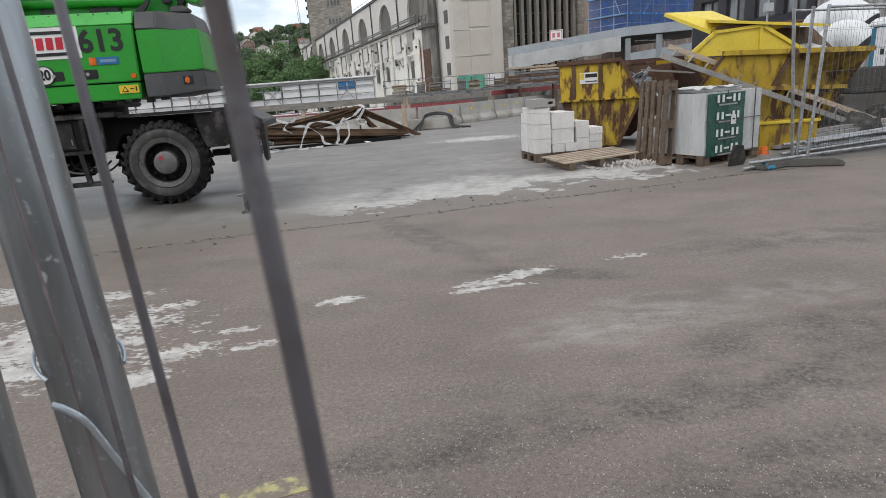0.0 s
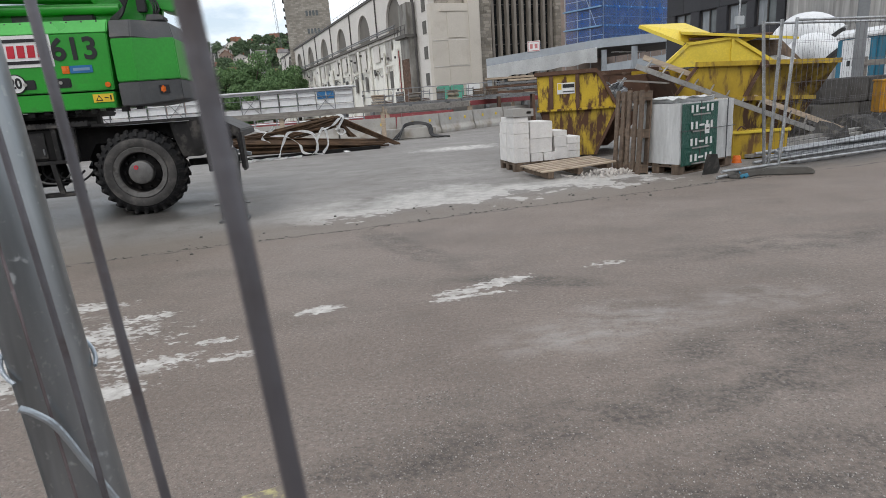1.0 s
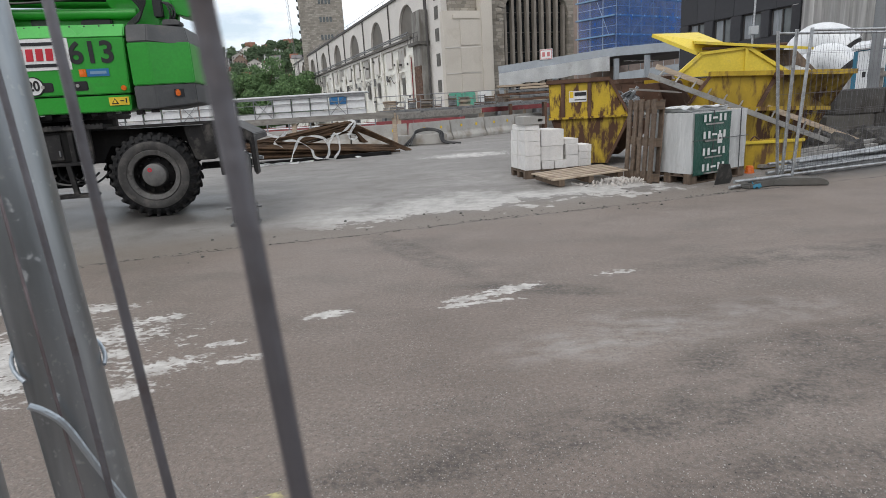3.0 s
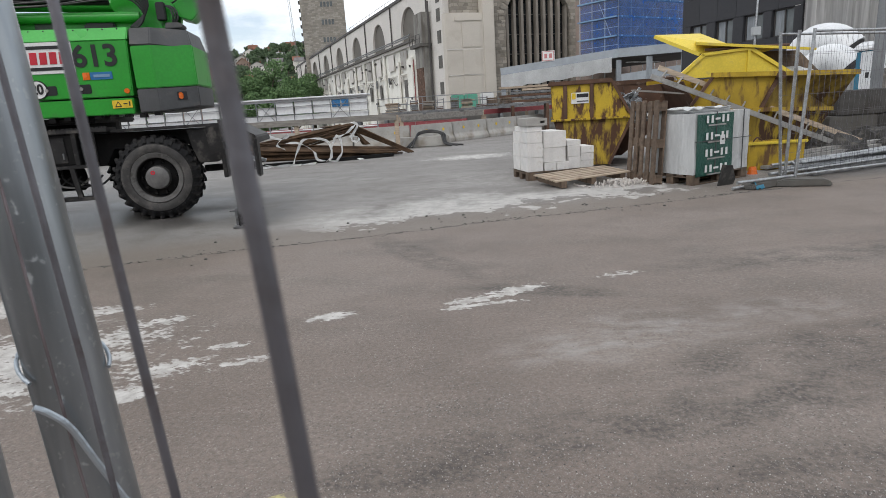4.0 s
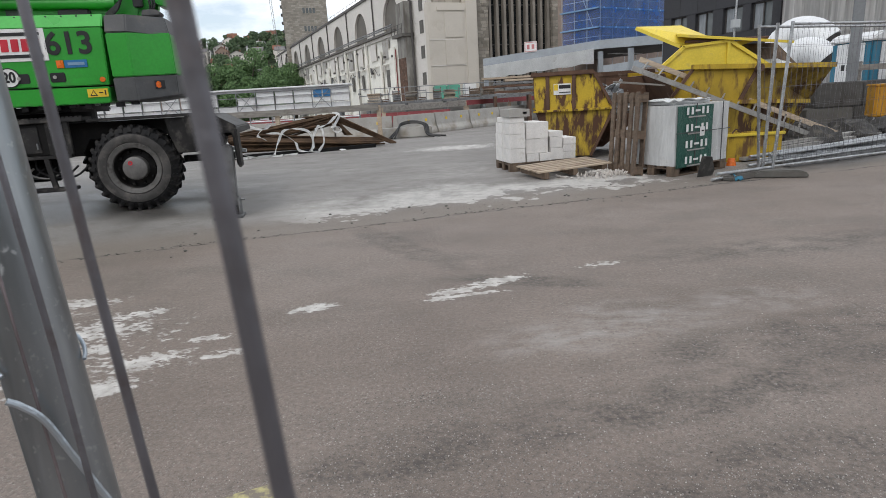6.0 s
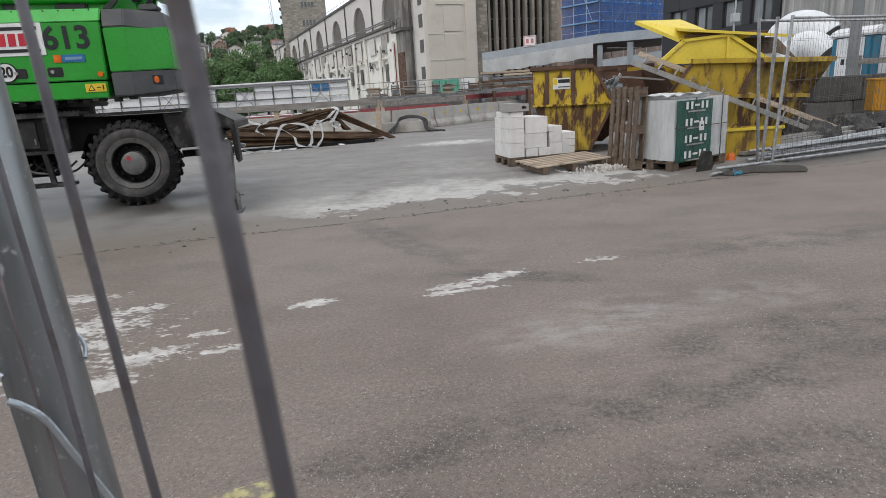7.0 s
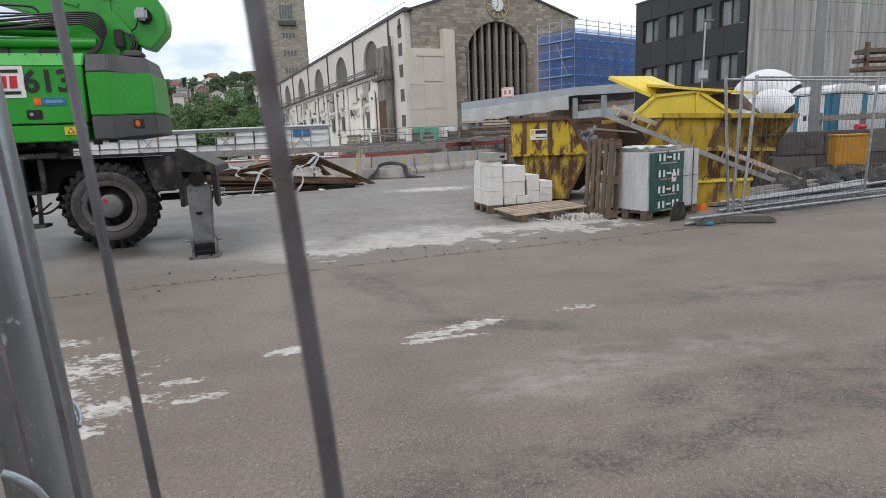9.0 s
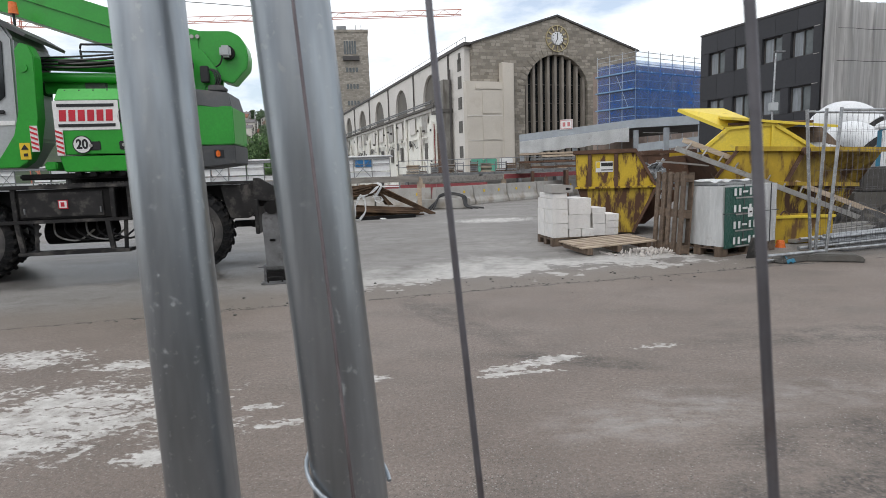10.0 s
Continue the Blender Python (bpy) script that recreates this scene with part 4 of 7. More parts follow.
part("deck_plate", B(-2.1, -0.62, 0.22, 1.9, 1.38, 1.46, bevel=0.02), CHASSIS, crane)
for k in range(9):
    part("underside_fitting", B(-1.35 + 0.19 * k, -1.27 + 0.19 * k, 0.13, 0.25, 1.43 - 0.02 * (k % 2), 1.47), CHASSIS, crane)
body = part("engine_housing", P([(-1.51, 1.71), (-0.045, 1.70), (-0.012, 2.42), (-1.51, 2.43)], 0.10, 1.7, 0.012), GREEN, crane, "glossy green engine housing")
bm = bmesh.new()
lo_ = [bm.verts.new(c) for c in ((-1.51, 0.105, 2.436), (-0.012, 0.105, 2.426), (-0.012, 1.7, 2.426), (-1.51, 1.7, 2.436))]
hi_ = [bm.verts.new(c) for c in ((-1.50, 0.24, 2.61), (-0.01, 0.24, 2.60), (-0.01, 1.6, 2.60), (-1.50, 1.6, 2.61))]
bm.faces.new(lo_)
bm.faces.new(hi_)
for i in range(4):
    bm.faces.new((lo_[i], lo_[(i + 1) % 4], hi_[(i + 1) % 4], hi_[i]))
bmesh.ops.bevel(bm, geom=bm.edges[:], offset=0.012, segments=2, affect="EDGES")
part("top_chamfer", bm, GREEN_TOP, body, "green chamfered top with brighter skylight painted in")
part("skirt", P([(-1.46, 1.475), (-0.065, 1.465), (-0.05, 1.68), (-1.51, 1.69)], 0.10, 1.6, 0.012), GREEN, body, "green lower skirt")
for k in range(8):
    part("rivet", R((-1.4 + 0.18 * k, 0.235, 2.585), (-1.4 + 0.18 * k, 0.215, 2.58), 0.010, seg=8), MGREY, body)
for u in (-1.06, -0.64):
    rc = part("vent_recess", B(u - 0.09, u + 0.09, 0.090, 0.105, 1.76, 1.88, bevel=0.012), BLACK, body, "black latch recess")
    part("latch", R((u - 0.03, 0.092, 1.825), (u - 0.03, 0.076, 1.825), 0.022, seg=14), ALU, rc, "chrome latch")
sign = part("sign_plate", B(-1.525, -0.695, 0.090, 0.10, 2.035, 2.43, bevel=0.003), WHITE, body, "white plate with red and black bars")
part("sign_bar", B(-1.47, -0.75, 0.084, 0.090, 2.345, 2.385), BLACK, sign)
part("sign_bar", B(-1.47, -0.75, 0.084, 0.090, 2.078, 2.118), BLACK, sign)
for k in range(6):
    u = -1.455 + k * 0.118
    part("sign_letter_bar", P([(u, 2.155), (u + 0.085, 2.155), (u + 0.095, 2.305), (u + 0.01, 2.305)], 0.084, 0.090), RED, sign)
lettering("613", 0.385, pose(-0.435, 0.092, 2.225, 90, 0, 0) @ Matrix.Diagonal((1.0, 1, 1, 1)), BLACK, body, "model_number", 0.022)
lb = part("maker_label", B(-0.53, -0.26, 0.090, 0.10, 1.935, 2.03), BLUE, body, "blue label with an orange end")
part("label_end", B(-0.625, -0.54, 0.090, 0.10, 1.935, 2.03), ORANGE, body)
part("label_bar", B(-0.49, -0.29, 0.085, 0.090, 1.965, 2.0), SCAFBLUE, lb)
disc = part("speed_disc", lathe(bmesh.new(), [(0.0, -0.006), (0.115, -0.006), (0.115, 0.01)], 36), WHITE, body, "white round speed disc with black 20")
disc.matrix_basis = pose(-1.20, 0.090, 1.84)
part("disc_ring", lathe(bmesh.new(), [(0.110, -0.009), (0.122, -0.009), (0.122, 0.008), (0.110, 0.008), (0.110, -0.009)], 36, False), BLACK, disc)
lettering("20", 0.175, pose(0, -0.010, 0, 90, 0, 0) @ Matrix.Diagonal((0.85, 1, 1, 1)), BLACK, disc, "speed_number")
tag = part("warning_sticker", B(-0.325, -0.075, 0.088, 0.098, 1.55, 1.655), YELLOWTAG, body, "yellow warning sticker")
part("warning_mark", P([(-0.295, 1.567), (-0.205, 1.567), (-0.25, 1.642)], 0.084, 0.088), BLACK, tag)
part("warning_face", P([(-0.278, 1.577), (-0.222, 1.577), (-0.25, 1.625)], 0.081, 0.084), YELLOWTAG, tag)
part("warning_mark", B(-0.185, -0.135, 0.084, 0.088, 1.60, 1.612), BLACK, tag)
part("warning_mark", B(-0.115, -0.100, 0.084, 0.088, 1.575, 1.635), BLACK, tag)
part("side_lamp", R((-0.11, 0.10, 1.77), (-0.11, 0.078, 1.77), 0.034, seg=18), ORANGE, body, "orange side lamp", True)
for u, z0 in ((-1.52, 1.70), (-1.83, 1.76)):
    st = part("hazard_strip", B(u, u + 0.095, 0.078, 0.088, z0, z0 + 0.345), WHITE, body, "red and white striped hazard plate")
    for k in range(5):
        z = z0 + 0.012 + k * 0.066
        part("hazard_stripe", P([(u + 0.004, z + 0.038), (u + 0.091, z), (u + 0.091, z + 0.030), (u + 0.004, z + 0.066)], 0.072, 0.078), RED, st)
# counterweight: a broad flank, a fold and a flat back, narrowing in plan
def round_end(z0, z1, fold, out, drop=0.0, top=0.0):
    """z at the housing, the fold's and the back's place along the crane, how far the back edge drops, the top's setback."""
    bm = bmesh.new()
    plan = [(0.01, 0.10), (fold, 0.10), (out, 0.36), (out + 0.02, 1.30), (fold, 1.65), (0.01, 1.7)]
    lo = [bm.verts.new((x, y, z0 + (drop if x > fold + 0.1 else 0.0))) for x, y in plan]
    hi = [bm.verts.new((x - top * (x > fold + 0.1) * 0.6, y + top * (y < 0.5) - top * (y > 1.2), z1 + (drop * 0.35 if x > fold + 0.1 else 0.0))) for x, y in plan]
    bm.faces.new(lo)
    bm.faces.new(hi)
    for i in range(6):
        bm.faces.new((lo[i], lo[(i + 1) % 6], hi[(i + 1) % 6], hi[i]))
    bmesh.ops.bevel(bm, geom=bm.edges[:], offset=0.014, segments=2, affect="EDGES")
    return bm


cw = part("counterweight", round_end(1.79, 2.345, 0.27, 0.755, 0.02), GREEN, crane, "green counterweight band")
part("counterweight_base", round_end(1.475, 1.783, 0.28, 0.75, 0.05, -0.004), MGREY, cw, "dark grey lower counterweight")
part("counterweight_cap", round_end(2.352, 2.585, 0.27, 0.755, -0.06, 0.10), MGREY, cw, "dark grey upper cover")
part("lamp_recess", box(bmesh.new(), -0.085, 0.085, -0.012, 0.03, -0.075, 0.075, pose(0.545, 0.245, 1.675, 0, 0, 28), 0.02), BLACK, cw, "recessed rear lamp")
part("rear_lamp", box(bmesh.new(), -0.05, 0.012, -0.024, 0.0, -0.045, 0.045, pose(0.545, 0.245, 1.675, 0, 0, 28), 0.015), ORANGE, cw, "orange lamp lens", True)
part("exhaust_cap", P([(0.40, 2.60), (0.63, 2.60), (0.65, 2.64), (0.60, 2.68), (0.42, 2.68)], 0.50, 0.75, 0.01), MGREY, cw)
# rams, frame and hoses on the deck under the boom
part("upper_frame", P([(-1.9, 2.62), (0.30, 2.62), (0.36, 2.80), (-0.2, 2.86), (-1.9, 2.92)], 0.78, 0.86, 0.012), GREEN, crane, "green upper frame")
part("upper_frame", P([(-1.9, 2.62), (0.30, 2.62), (0.36, 2.80), (-0.2, 2.86), (-1.9, 2.92)], 1.35, 1.43, 0.012), GREEN, crane)
part("boom_pedestal", P([(-0.35, 2.62), (0.42, 2.62), (0.50, 2.95), (0.30, 3.25), (-0.20, 3.1)], 0.80, 0.92, 0.012), GREEN, crane, "green boom pedestal plate")
part("boom_pedestal", P([(-0.35, 2.62), (0.42, 2.62), (0.50, 2.95), (0.30, 3.25), (-0.20, 3.1)], 1.30, 1.42, 0.012), GREEN, crane)
part("valve_block", B(-0.70, -0.30, 0.70, 0.90, 2.62, 2.74, bevel=0.02), BLACK, crane, "black valve block")
part("valve_block", B(-1.35, -1.05, 0.75, 0.95, 2.63, 2.80, bevel=0.02), MGREY, crane)
part("work_lamp", B(0.28, 0.40, 0.66, 0.76, 2.74, 2.98, bevel=0.012), BLACK, crane, "black work lamp")
ram = part("lift_ram", R((-0.25, 1.0, 3.00), (-2.5, 1.0, 3.10), 0.095, seg=20), GREEN, crane, "green hydraulic ram", True)
part("ram_eye", R((-0.22, 0.88, 3.0), (-0.22, 1.12, 3.0), 0.14, seg=22), GREEN, ram, "", True)
part("lift_ram", R((0.05, 0.72, 2.80), (-1.9, 0.72, 2.84), 0.07, seg=16), GREEN, crane, "", True)
part("ram_rod", R((-1.6, 0.62, 3.02), (-0.3, 0.62, 2.98), 0.035, seg=12), CHASSIS, crane, "", True)
for k in range(7):
    z = 2.98 + 0.026 * k
    pts = spline([(-2.2, 0.60 + 0.03 * k, z - 0.02), (-1.2, 0.58, z - 0.03 - 0.02 * (k % 2)), (-0.35, 0.56, z + 0.03), (-0.02 + 0.02 * k, 0.56, z + 0.03), (0.14 + 0.012 * k, 0.58, z - 0.16), (0.05 + 0.015 * k, 0.60, z - 0.32), (-0.08, 0.66, 2.66)], 7)
    part("hose", sweep(bmesh.new(), pts, 0.014, 8), HOSE, crane, "black hydraulic hose" if k == 0 else "", True)
for k in range(3):
    part("hose", sweep(bmesh.new(), spline([(0.34, 0.72, 2.95), (0.46 + 0.03 * k, 0.68, 2.9), (0.50 + 0.03 * k, 0.66, 2.75), (0.44, 0.68, 2.62)], 6), 0.013, 7), HOSE, crane, "", True)
# telescopic boom and winch head
boom = part("boom", P([(0.40, 2.86), (-1.09, 3.35), (-6.6, 5.22), (-6.75, 5.74), (-1.08, 3.90), (0.45, 3.50)], 1.0, 1.42, 0.02), GREEN, crane, "glossy green telescopic boom")
part("boom_rib", bar(bmesh.new(), (-0.2, 0.99, 3.36), (-6.4, 0.99, 5.42), 0.03, 0.05), GREEN, boom)
head = part("boom_foot", P([(0.10, 2.86), (0.50, 2.88), (0.53, 2.80), (0.70, 2.75), (0.92, 2.98), (0.95, 3.14), (0.93, 3.30), (0.84, 3.46), (0.70, 3.53), (0.10, 3.53)], 0.90, 1.30, 0.015), GREEN, boom, "rounded green boom foot", True)
part("side_web", P([(0.12, 2.90), (0.30, 2.90), (0.24, 3.20), (0.24, 3.48), (0.12, 3.48)], 0.885, 0.90, 0.004), GREEN, head)
part("winch_motor", R((0.66, 0.82, 3.20), (0.66, 0.91, 3.20), 0.105, seg=22), CHASSIS, boom, "dark winch motor flange", True)
part("motor_cover", B(0.56, 0.72, 0.73, 0.83, 3.12, 3.29, bevel=0.03), CABGREY, boom, "pale grey motor cover")
part("motor_cable", sweep(bmesh.new(), spline([(0.60, 0.76, 3.14), (0.54, 0.80, 3.02), (0.40, 0.86, 2.98), (0.22, 0.87, 3.0)], 6), 0.012, 6), HOSE, boom, "", True)
for u in (0.16, 0.24):
    part("pin_cap", R((u, 0.86, 3.44), (u, 0.90, 3.44), 0.03, seg=12), ALU, boom)
part("guard_frame", sweep(bmesh.new(), spline([(-1.35, 0.75, 3.1), (-1.35, 0.75, 3.28), (-1.25, 0.75, 3.30), (-0.7, 0.75, 3.28), (-0.62, 0.75, 3.12)], 5), 0.016, 8), BLACK, crane, "", True)
part("guard_frame", R((-1.34, 0.75, 3.20), (-0.66, 0.75, 3.19), 0.012, seg=8), BLACK, crane)
part("beacon", R((-2.15, 0.7, 3.70), (-2.15, 0.7, 3.86), 0.065, seg=16, r2=0.05), ORANGE, crane, "orange warning beacon", True)
part("beacon_stalk", R((-2.15, 0.7, 3.45), (-2.15, 0.7, 3.70), 0.018, seg=8), BLACK, crane)
# cab at the front
cab = part("cab", P([(-3.2, 1.56), (-2.24, 1.56), (-1.98, 1.95), (-1.93, 3.25), (-2.05, 3.46), (-3.2, 3.5)], 0.14, 1.15, 0.03), CABGREY, crane, "light grey driver's cab")
part("cab_window", P([(-3.1, 2.45), (-2.22, 2.40), (-2.10, 2.50), (-2.06, 3.20), (-2.14, 3.32), (-3.1, 3.36)], 0.124, 0.138, 0.004), GLASS_DARK, cab, "dark tinted cab window")
part("cab_window", B(-1.952, -1.935, 0.30, 1.05, 2.6, 3.2), GLASS_DARK, cab)
part("door_handle", B(-2.24, -2.12, 0.105, 0.135, 2.27, 2.32, bevel=0.012), BLACK, cab, "black door handle")
part("door_label", B(-2.30, -2.02, 0.128, 0.138, 2.12, 2.18), WHITE, cab)
part("roof_visor", P([(-3.25, 3.52), (-2.02, 3.48), (-1.74, 3.30), (-1.76, 3.26), (-2.06, 3.42), (-3.25, 3.47)], 0.08, 1.2), MGREY, cab)
pillar = part("cab_pillar", P([(-2.34, 1.55), (-2.02, 1.55), (-1.90, 1.63), (-1.80, 1.80), (-1.72, 2.2), (-1.68, 3.02), (-1.74, 3.16), (-1.84, 3.19), (-1.91, 3.10), (-1.93, 2.3), (-2.02, 1.98)], 0.09, 0.30, 0.012), GREEN, crane, "green cab pillar")
part("pillar_boss", R((-1.82, 0.092, 2.86), (-1.82, 0.07, 2.86), 0.055, seg=20), GREEN, pillar, "", True)
part("pillar_foot", B(-1.72, -1.56, 0.12, 0.4, 1.50, 1.62, bevel=0.02), GREEN, crane)
tag = part("warning_sticker", B(-1.98, -1.85, 0.078, 0.089, 1.66, 1.88), YELLOWTAG, crane, "yellow warning sticker")
part("warning_mark", P([(-1.96, 1.79), (-1.87, 1.79), (-1.915, 1.86)], 0.072, 0.078), BLACK, tag)
part("warning_mark", B(-1.935, -1.885, 0.072, 0.078, 1.70, 1.74), BLACK, tag)

# ---- concrete barriers and timber guard rail at the slab's edge ----
def barrier(x, y, ux, uy, length, h=0.74, group="barriers at the edge", chips=True):
    th = thing("concrete_barrier", frame_at(x, y, ux, uy), "grey cast concrete barrier with yellow reflectors and stains", "barrier", group)
    bm = bmesh.new()
    prof = [(-0.24, 0), (-0.24, 0.12), (-0.13, 0.3), (-0.09, h), (0.09, h), (0.13, 0.3), (0.24, 0.12), (0.24, 0)]
    a = [bm.verts.new((0.01, py, pz)) for py, pz in prof]
    b = [bm.verts.new((length - 0.01, py, pz)) for py, pz in prof]
    bm.faces.new(a)
    bm.faces.new(b[::-1])
    for i in range(8):
        bm.faces.new((a[i], b[i], b[(i + 1) % 8], a[(i + 1) % 8]))
    bmesh.ops.bevel(bm, geom=list(bm.edges), offset=0.015, segments=2, affect="EDGES")
    part("body", bm, CONCRETE, th)
    if chips:
        for k in (0.3, 0.75):
            part("reflector", B(length * k - 0.05, length * k + 0.05, -0.125, -0.085, h * 0.62, h * 0.62 + 0.10, bevel=0.008), YELLOWTAG, th, "yellow reflector")
    return th


for k in range(5):
    barrier(-2.9 - 2.05 * (k + 1), 21.9 + 0.06 * (k + 1), 1, -0.03, 2.0, chips=False)
barrier(-2.9, 21.9, 1, -0.06, 2.05)
d = Vector((4.3, 4.35)).normalized()
for k in range(9):
    p = Vector((-0.75, 21.6)) + d * (2.05 * k)
    barrier(p.x, p.y, d.x, d.y, 2.0)
low = thing("concrete_kerb_block", frame_at(-1.35, 20.8, 1, -0.03), "low pale concrete kerb block in front of the barrier", "kerb block")
part("body", B(0, 1.9, -0.2, 0.2, 0, 0.36, bevel=0.03), CONCRETE, low)
coil = thing("hose_coil", pose(-0.2, 20.5, 0), "thick black rubber hose coiled over a concrete block", "hose")
for k in range(3):
    pts = spline([(-0.75 + 0.1 * k, -0.25, 0.03), (-0.5 + 0.05 * k, 0.0, 0.25 + 0.05 * k), (-0.3, 0.2, 0.44 + 0.03 * k), (0.1, 0.2, 0.50 + 0.03 * k), (0.45 + 0.06 * k, 0.1, 0.42), (0.55 + 0.05 * k, -0.15, 0.12), (0.8 + 0.2 * k, -0.3, 0.03)], 7)
    part("loop", sweep(bmesh.new(), pts, 0.03, 8), HOSE, coil, "", True)


def rail_run(pts, h, material, post_mat, label, name="guard_rail"):
    p0 = Vector(pts[0])
    th = thing(name, Matrix.Translation((p0.x, p0.y, 0)), label, "guard rail", "timber guard rails")
    for a, b in zip(pts, pts[1:]):
        a, b = Vector(a) - p0, Vector(b) - p0
        part("beam", bar(bmesh.new(), (a.x, a.y, h), (b.x, b.y, h), 0.06, 0.2), material, th)
        n = max(1, int((b - a).length / 2.6))
        for k in range(n + 1):
            q = a.lerp(b, k / n)
            part("post", B(q.x - 0.07, q.x + 0.07, q.y + 0.04, q.y + 0.18, 0.0, h + 0.06, bevel=0.01), WOOD_PALE if post_mat is None else post_mat, th)
    return th


rail_run([(-14, 20.6), (-8.0, 20.4), (-1.2, 19.9)], 1.10, WOOD_GREY, None, "weathered grey timber guard rail on stout posts")
rail_run([(-1.2, 22.9), (2.2, 26.3)], 0.98, WOOD_GREY, None, "weathered grey timber guard rail on stout posts")
rail_run([(2.3, 26.5), (9.0, 33.2)], 1.0, RAILRED, None, "faded red guard rail with grey posts")

# ---- bundle of rusty reinforcing bars ----
bars = thing("rebar_bundle", frame_at(-5.2, 16.6, 0.93, 0.33), "bundles of rusty reinforcing bars bent and heaped on the yard", "rebar")
for k in range(95):
    y = rng.uniform(-0.55, 0.55)
    z = 0.12 + 0.46 * rng.random() * (1 - 0.7 * abs(y))
    x0, x1 = rng.uniform(-0.4, 0.3), rng.uniform(3.3, 4.4)
    part("bar", R((x0, y, z + 0.10 + rng.uniform(-0.05, 0.05)), (x1, y * 0.8 + rng.uniform(-0.1, 0.1), max(0.03, z * 0.4)), 0.024, seg=6), RUSTY, bars)
for k in range(64):
    y = rng.uniform(-0.1, 0.75)
    z = rng.uniform(0.55, 0.86)
    x1 = rng.uniform(2.7, 3.15)
    part("bar", R((0.9 + rng.uniform(-0.8, 0.4), y, z - 0.25), (x1, y, z + 0.14), 0.022, seg=6), RUSTY, bars)
for k in range(20):
    y = 0.2 + 0.03 * k
    pts = spline([(2.2, y, 0.95), (2.9 + 0.02 * (k % 3), y, 0.95), (3.05 + 0.02 * (k % 4), y, 0.85), (3.4 + 0.04 * (k % 5), y - 0.1, 0.35)], 4)
    part("bent_bar", sweep(bmesh.new(), pts, 0.016, 6), RUSTY, bars)
for k in range(4):
    part("long_bar", R((2.7 + 0.1 * k, 0.2 - 0.1 * k, 0.98), (4.55 + 0.05 * k, -0.45, 0.06), 0.026, seg=8), RUSTY, bars, "thick dark bar" if k == 0 else "")
part("bearer", B(-0.6, 4.0, -0.75, -0.62, 0.0, 0.1, bevel=0.01), CHASSIS, bars, "dark timber bearer")
part("bearer", B(-0.5, 0.0, -0.6, 0.6, 0.0, 0.12, bevel=0.01), CHASSIS, bars)


def ribbon(bm, pts, w):
    pts = spline(pts, 8)
    a, b = [], []
    for i, p in enumerate(pts):
        tw = 0.9 * math.sin(i * 0.35)
        o = Vector((math.cos(tw) * w, 0.3 * w, math.sin(tw) * w)) * 0.5
        a.append(bm.verts.new(p + o))
        b.append(bm.verts.new(p - o))
    for i in range(len(a) - 1):
        bm.faces.new((a[i], a[i + 1], b[i + 1], b[i]))
    fs = bm.faces[:]
    r = bmesh.ops.solidify(bm, geom=fs, thickness=0.006)
    return bm


for pts in ([(-0.3, -0.75, 0.85), (0.0, -0.8, 0.95), (-0.1, -0.85, 0.6), (0.1, -0.95, 0.25), (0.6, -1.05, 0.03), (1.3, -1.1, 0.03)],
            [(0.4, -0.7, 0.9), (0.9, -0.75, 0.72), (1.1, -0.75, 0.85), (0.75, -0.8, 0.6), (0.95, -0.8, 0.45)],
            [(1.1, -1.0, 0.05), (1.25, -0.85, 0.35), (1.5, -0.75, 0.68), (2.1, -0.7, 0.6), (2.2, -0.8, 0.2), (2.0, -0.95, 0.04)],
            [(2.1, -0.95, 0.05), (2.25, -0.8, 0.5), (2.45, -0.7, 0.72), (2.5, -0.8, 0.3), (2.3, -0.95, 0.05)],
            [(3.0, 0.0, 1.05), (3.1, -0.3, 0.95), (2.85, -0.5, 0.6), (3.0, -0.6, 0.5), (3.05, -0.55, 0.62), (2.8, -0.5, 0.66)],
            [(0.0, -0.85, 0.80), (0.5, -0.9, 0.86), (0.2, -0.9, 0.70), (-0.1, -0.9, 0.72)],
            [(-0.2, -0.8, 0.7), (-0.15, -0.9, 0.4), (0.0, -1.0, 0.12), (0.4, -1.1, 0.03), (0.9, -1.0, 0.04), (1.7, -1.05, 0.03)],
            [(1.0, -0.75, 0.62), (1.35, -0.8, 0.58), (1.7, -0.85, 0.35), (1.8, -0.9, 0.1), (2.3, -1.0, 0.03)],
            [(2.3, -0.75, 0.66), (2.65, -0.7, 0.74), (2.9, -0.6, 0.92), (3.05, -0.3, 1.0)]):
    th = thing("lifting_strap", bars.matrix_world @ pose(0, 0, 0), "white woven lifting strap draped loosely over rusty bars", "strap", "lifting straps")
    part("webbing", ribbon(bmesh.new(), pts, 0.075), STRAP, th)
tagl = thing("paper_tag", bars.matrix_world @ pose(3.0, -0.8, 0.02, 20, 0, 30), "white paper tag lying by the bars", "tag")
part("card", B(-0.09, 0.09, -0.05, 0.05, 0, 0.006), WHITE, tagl)

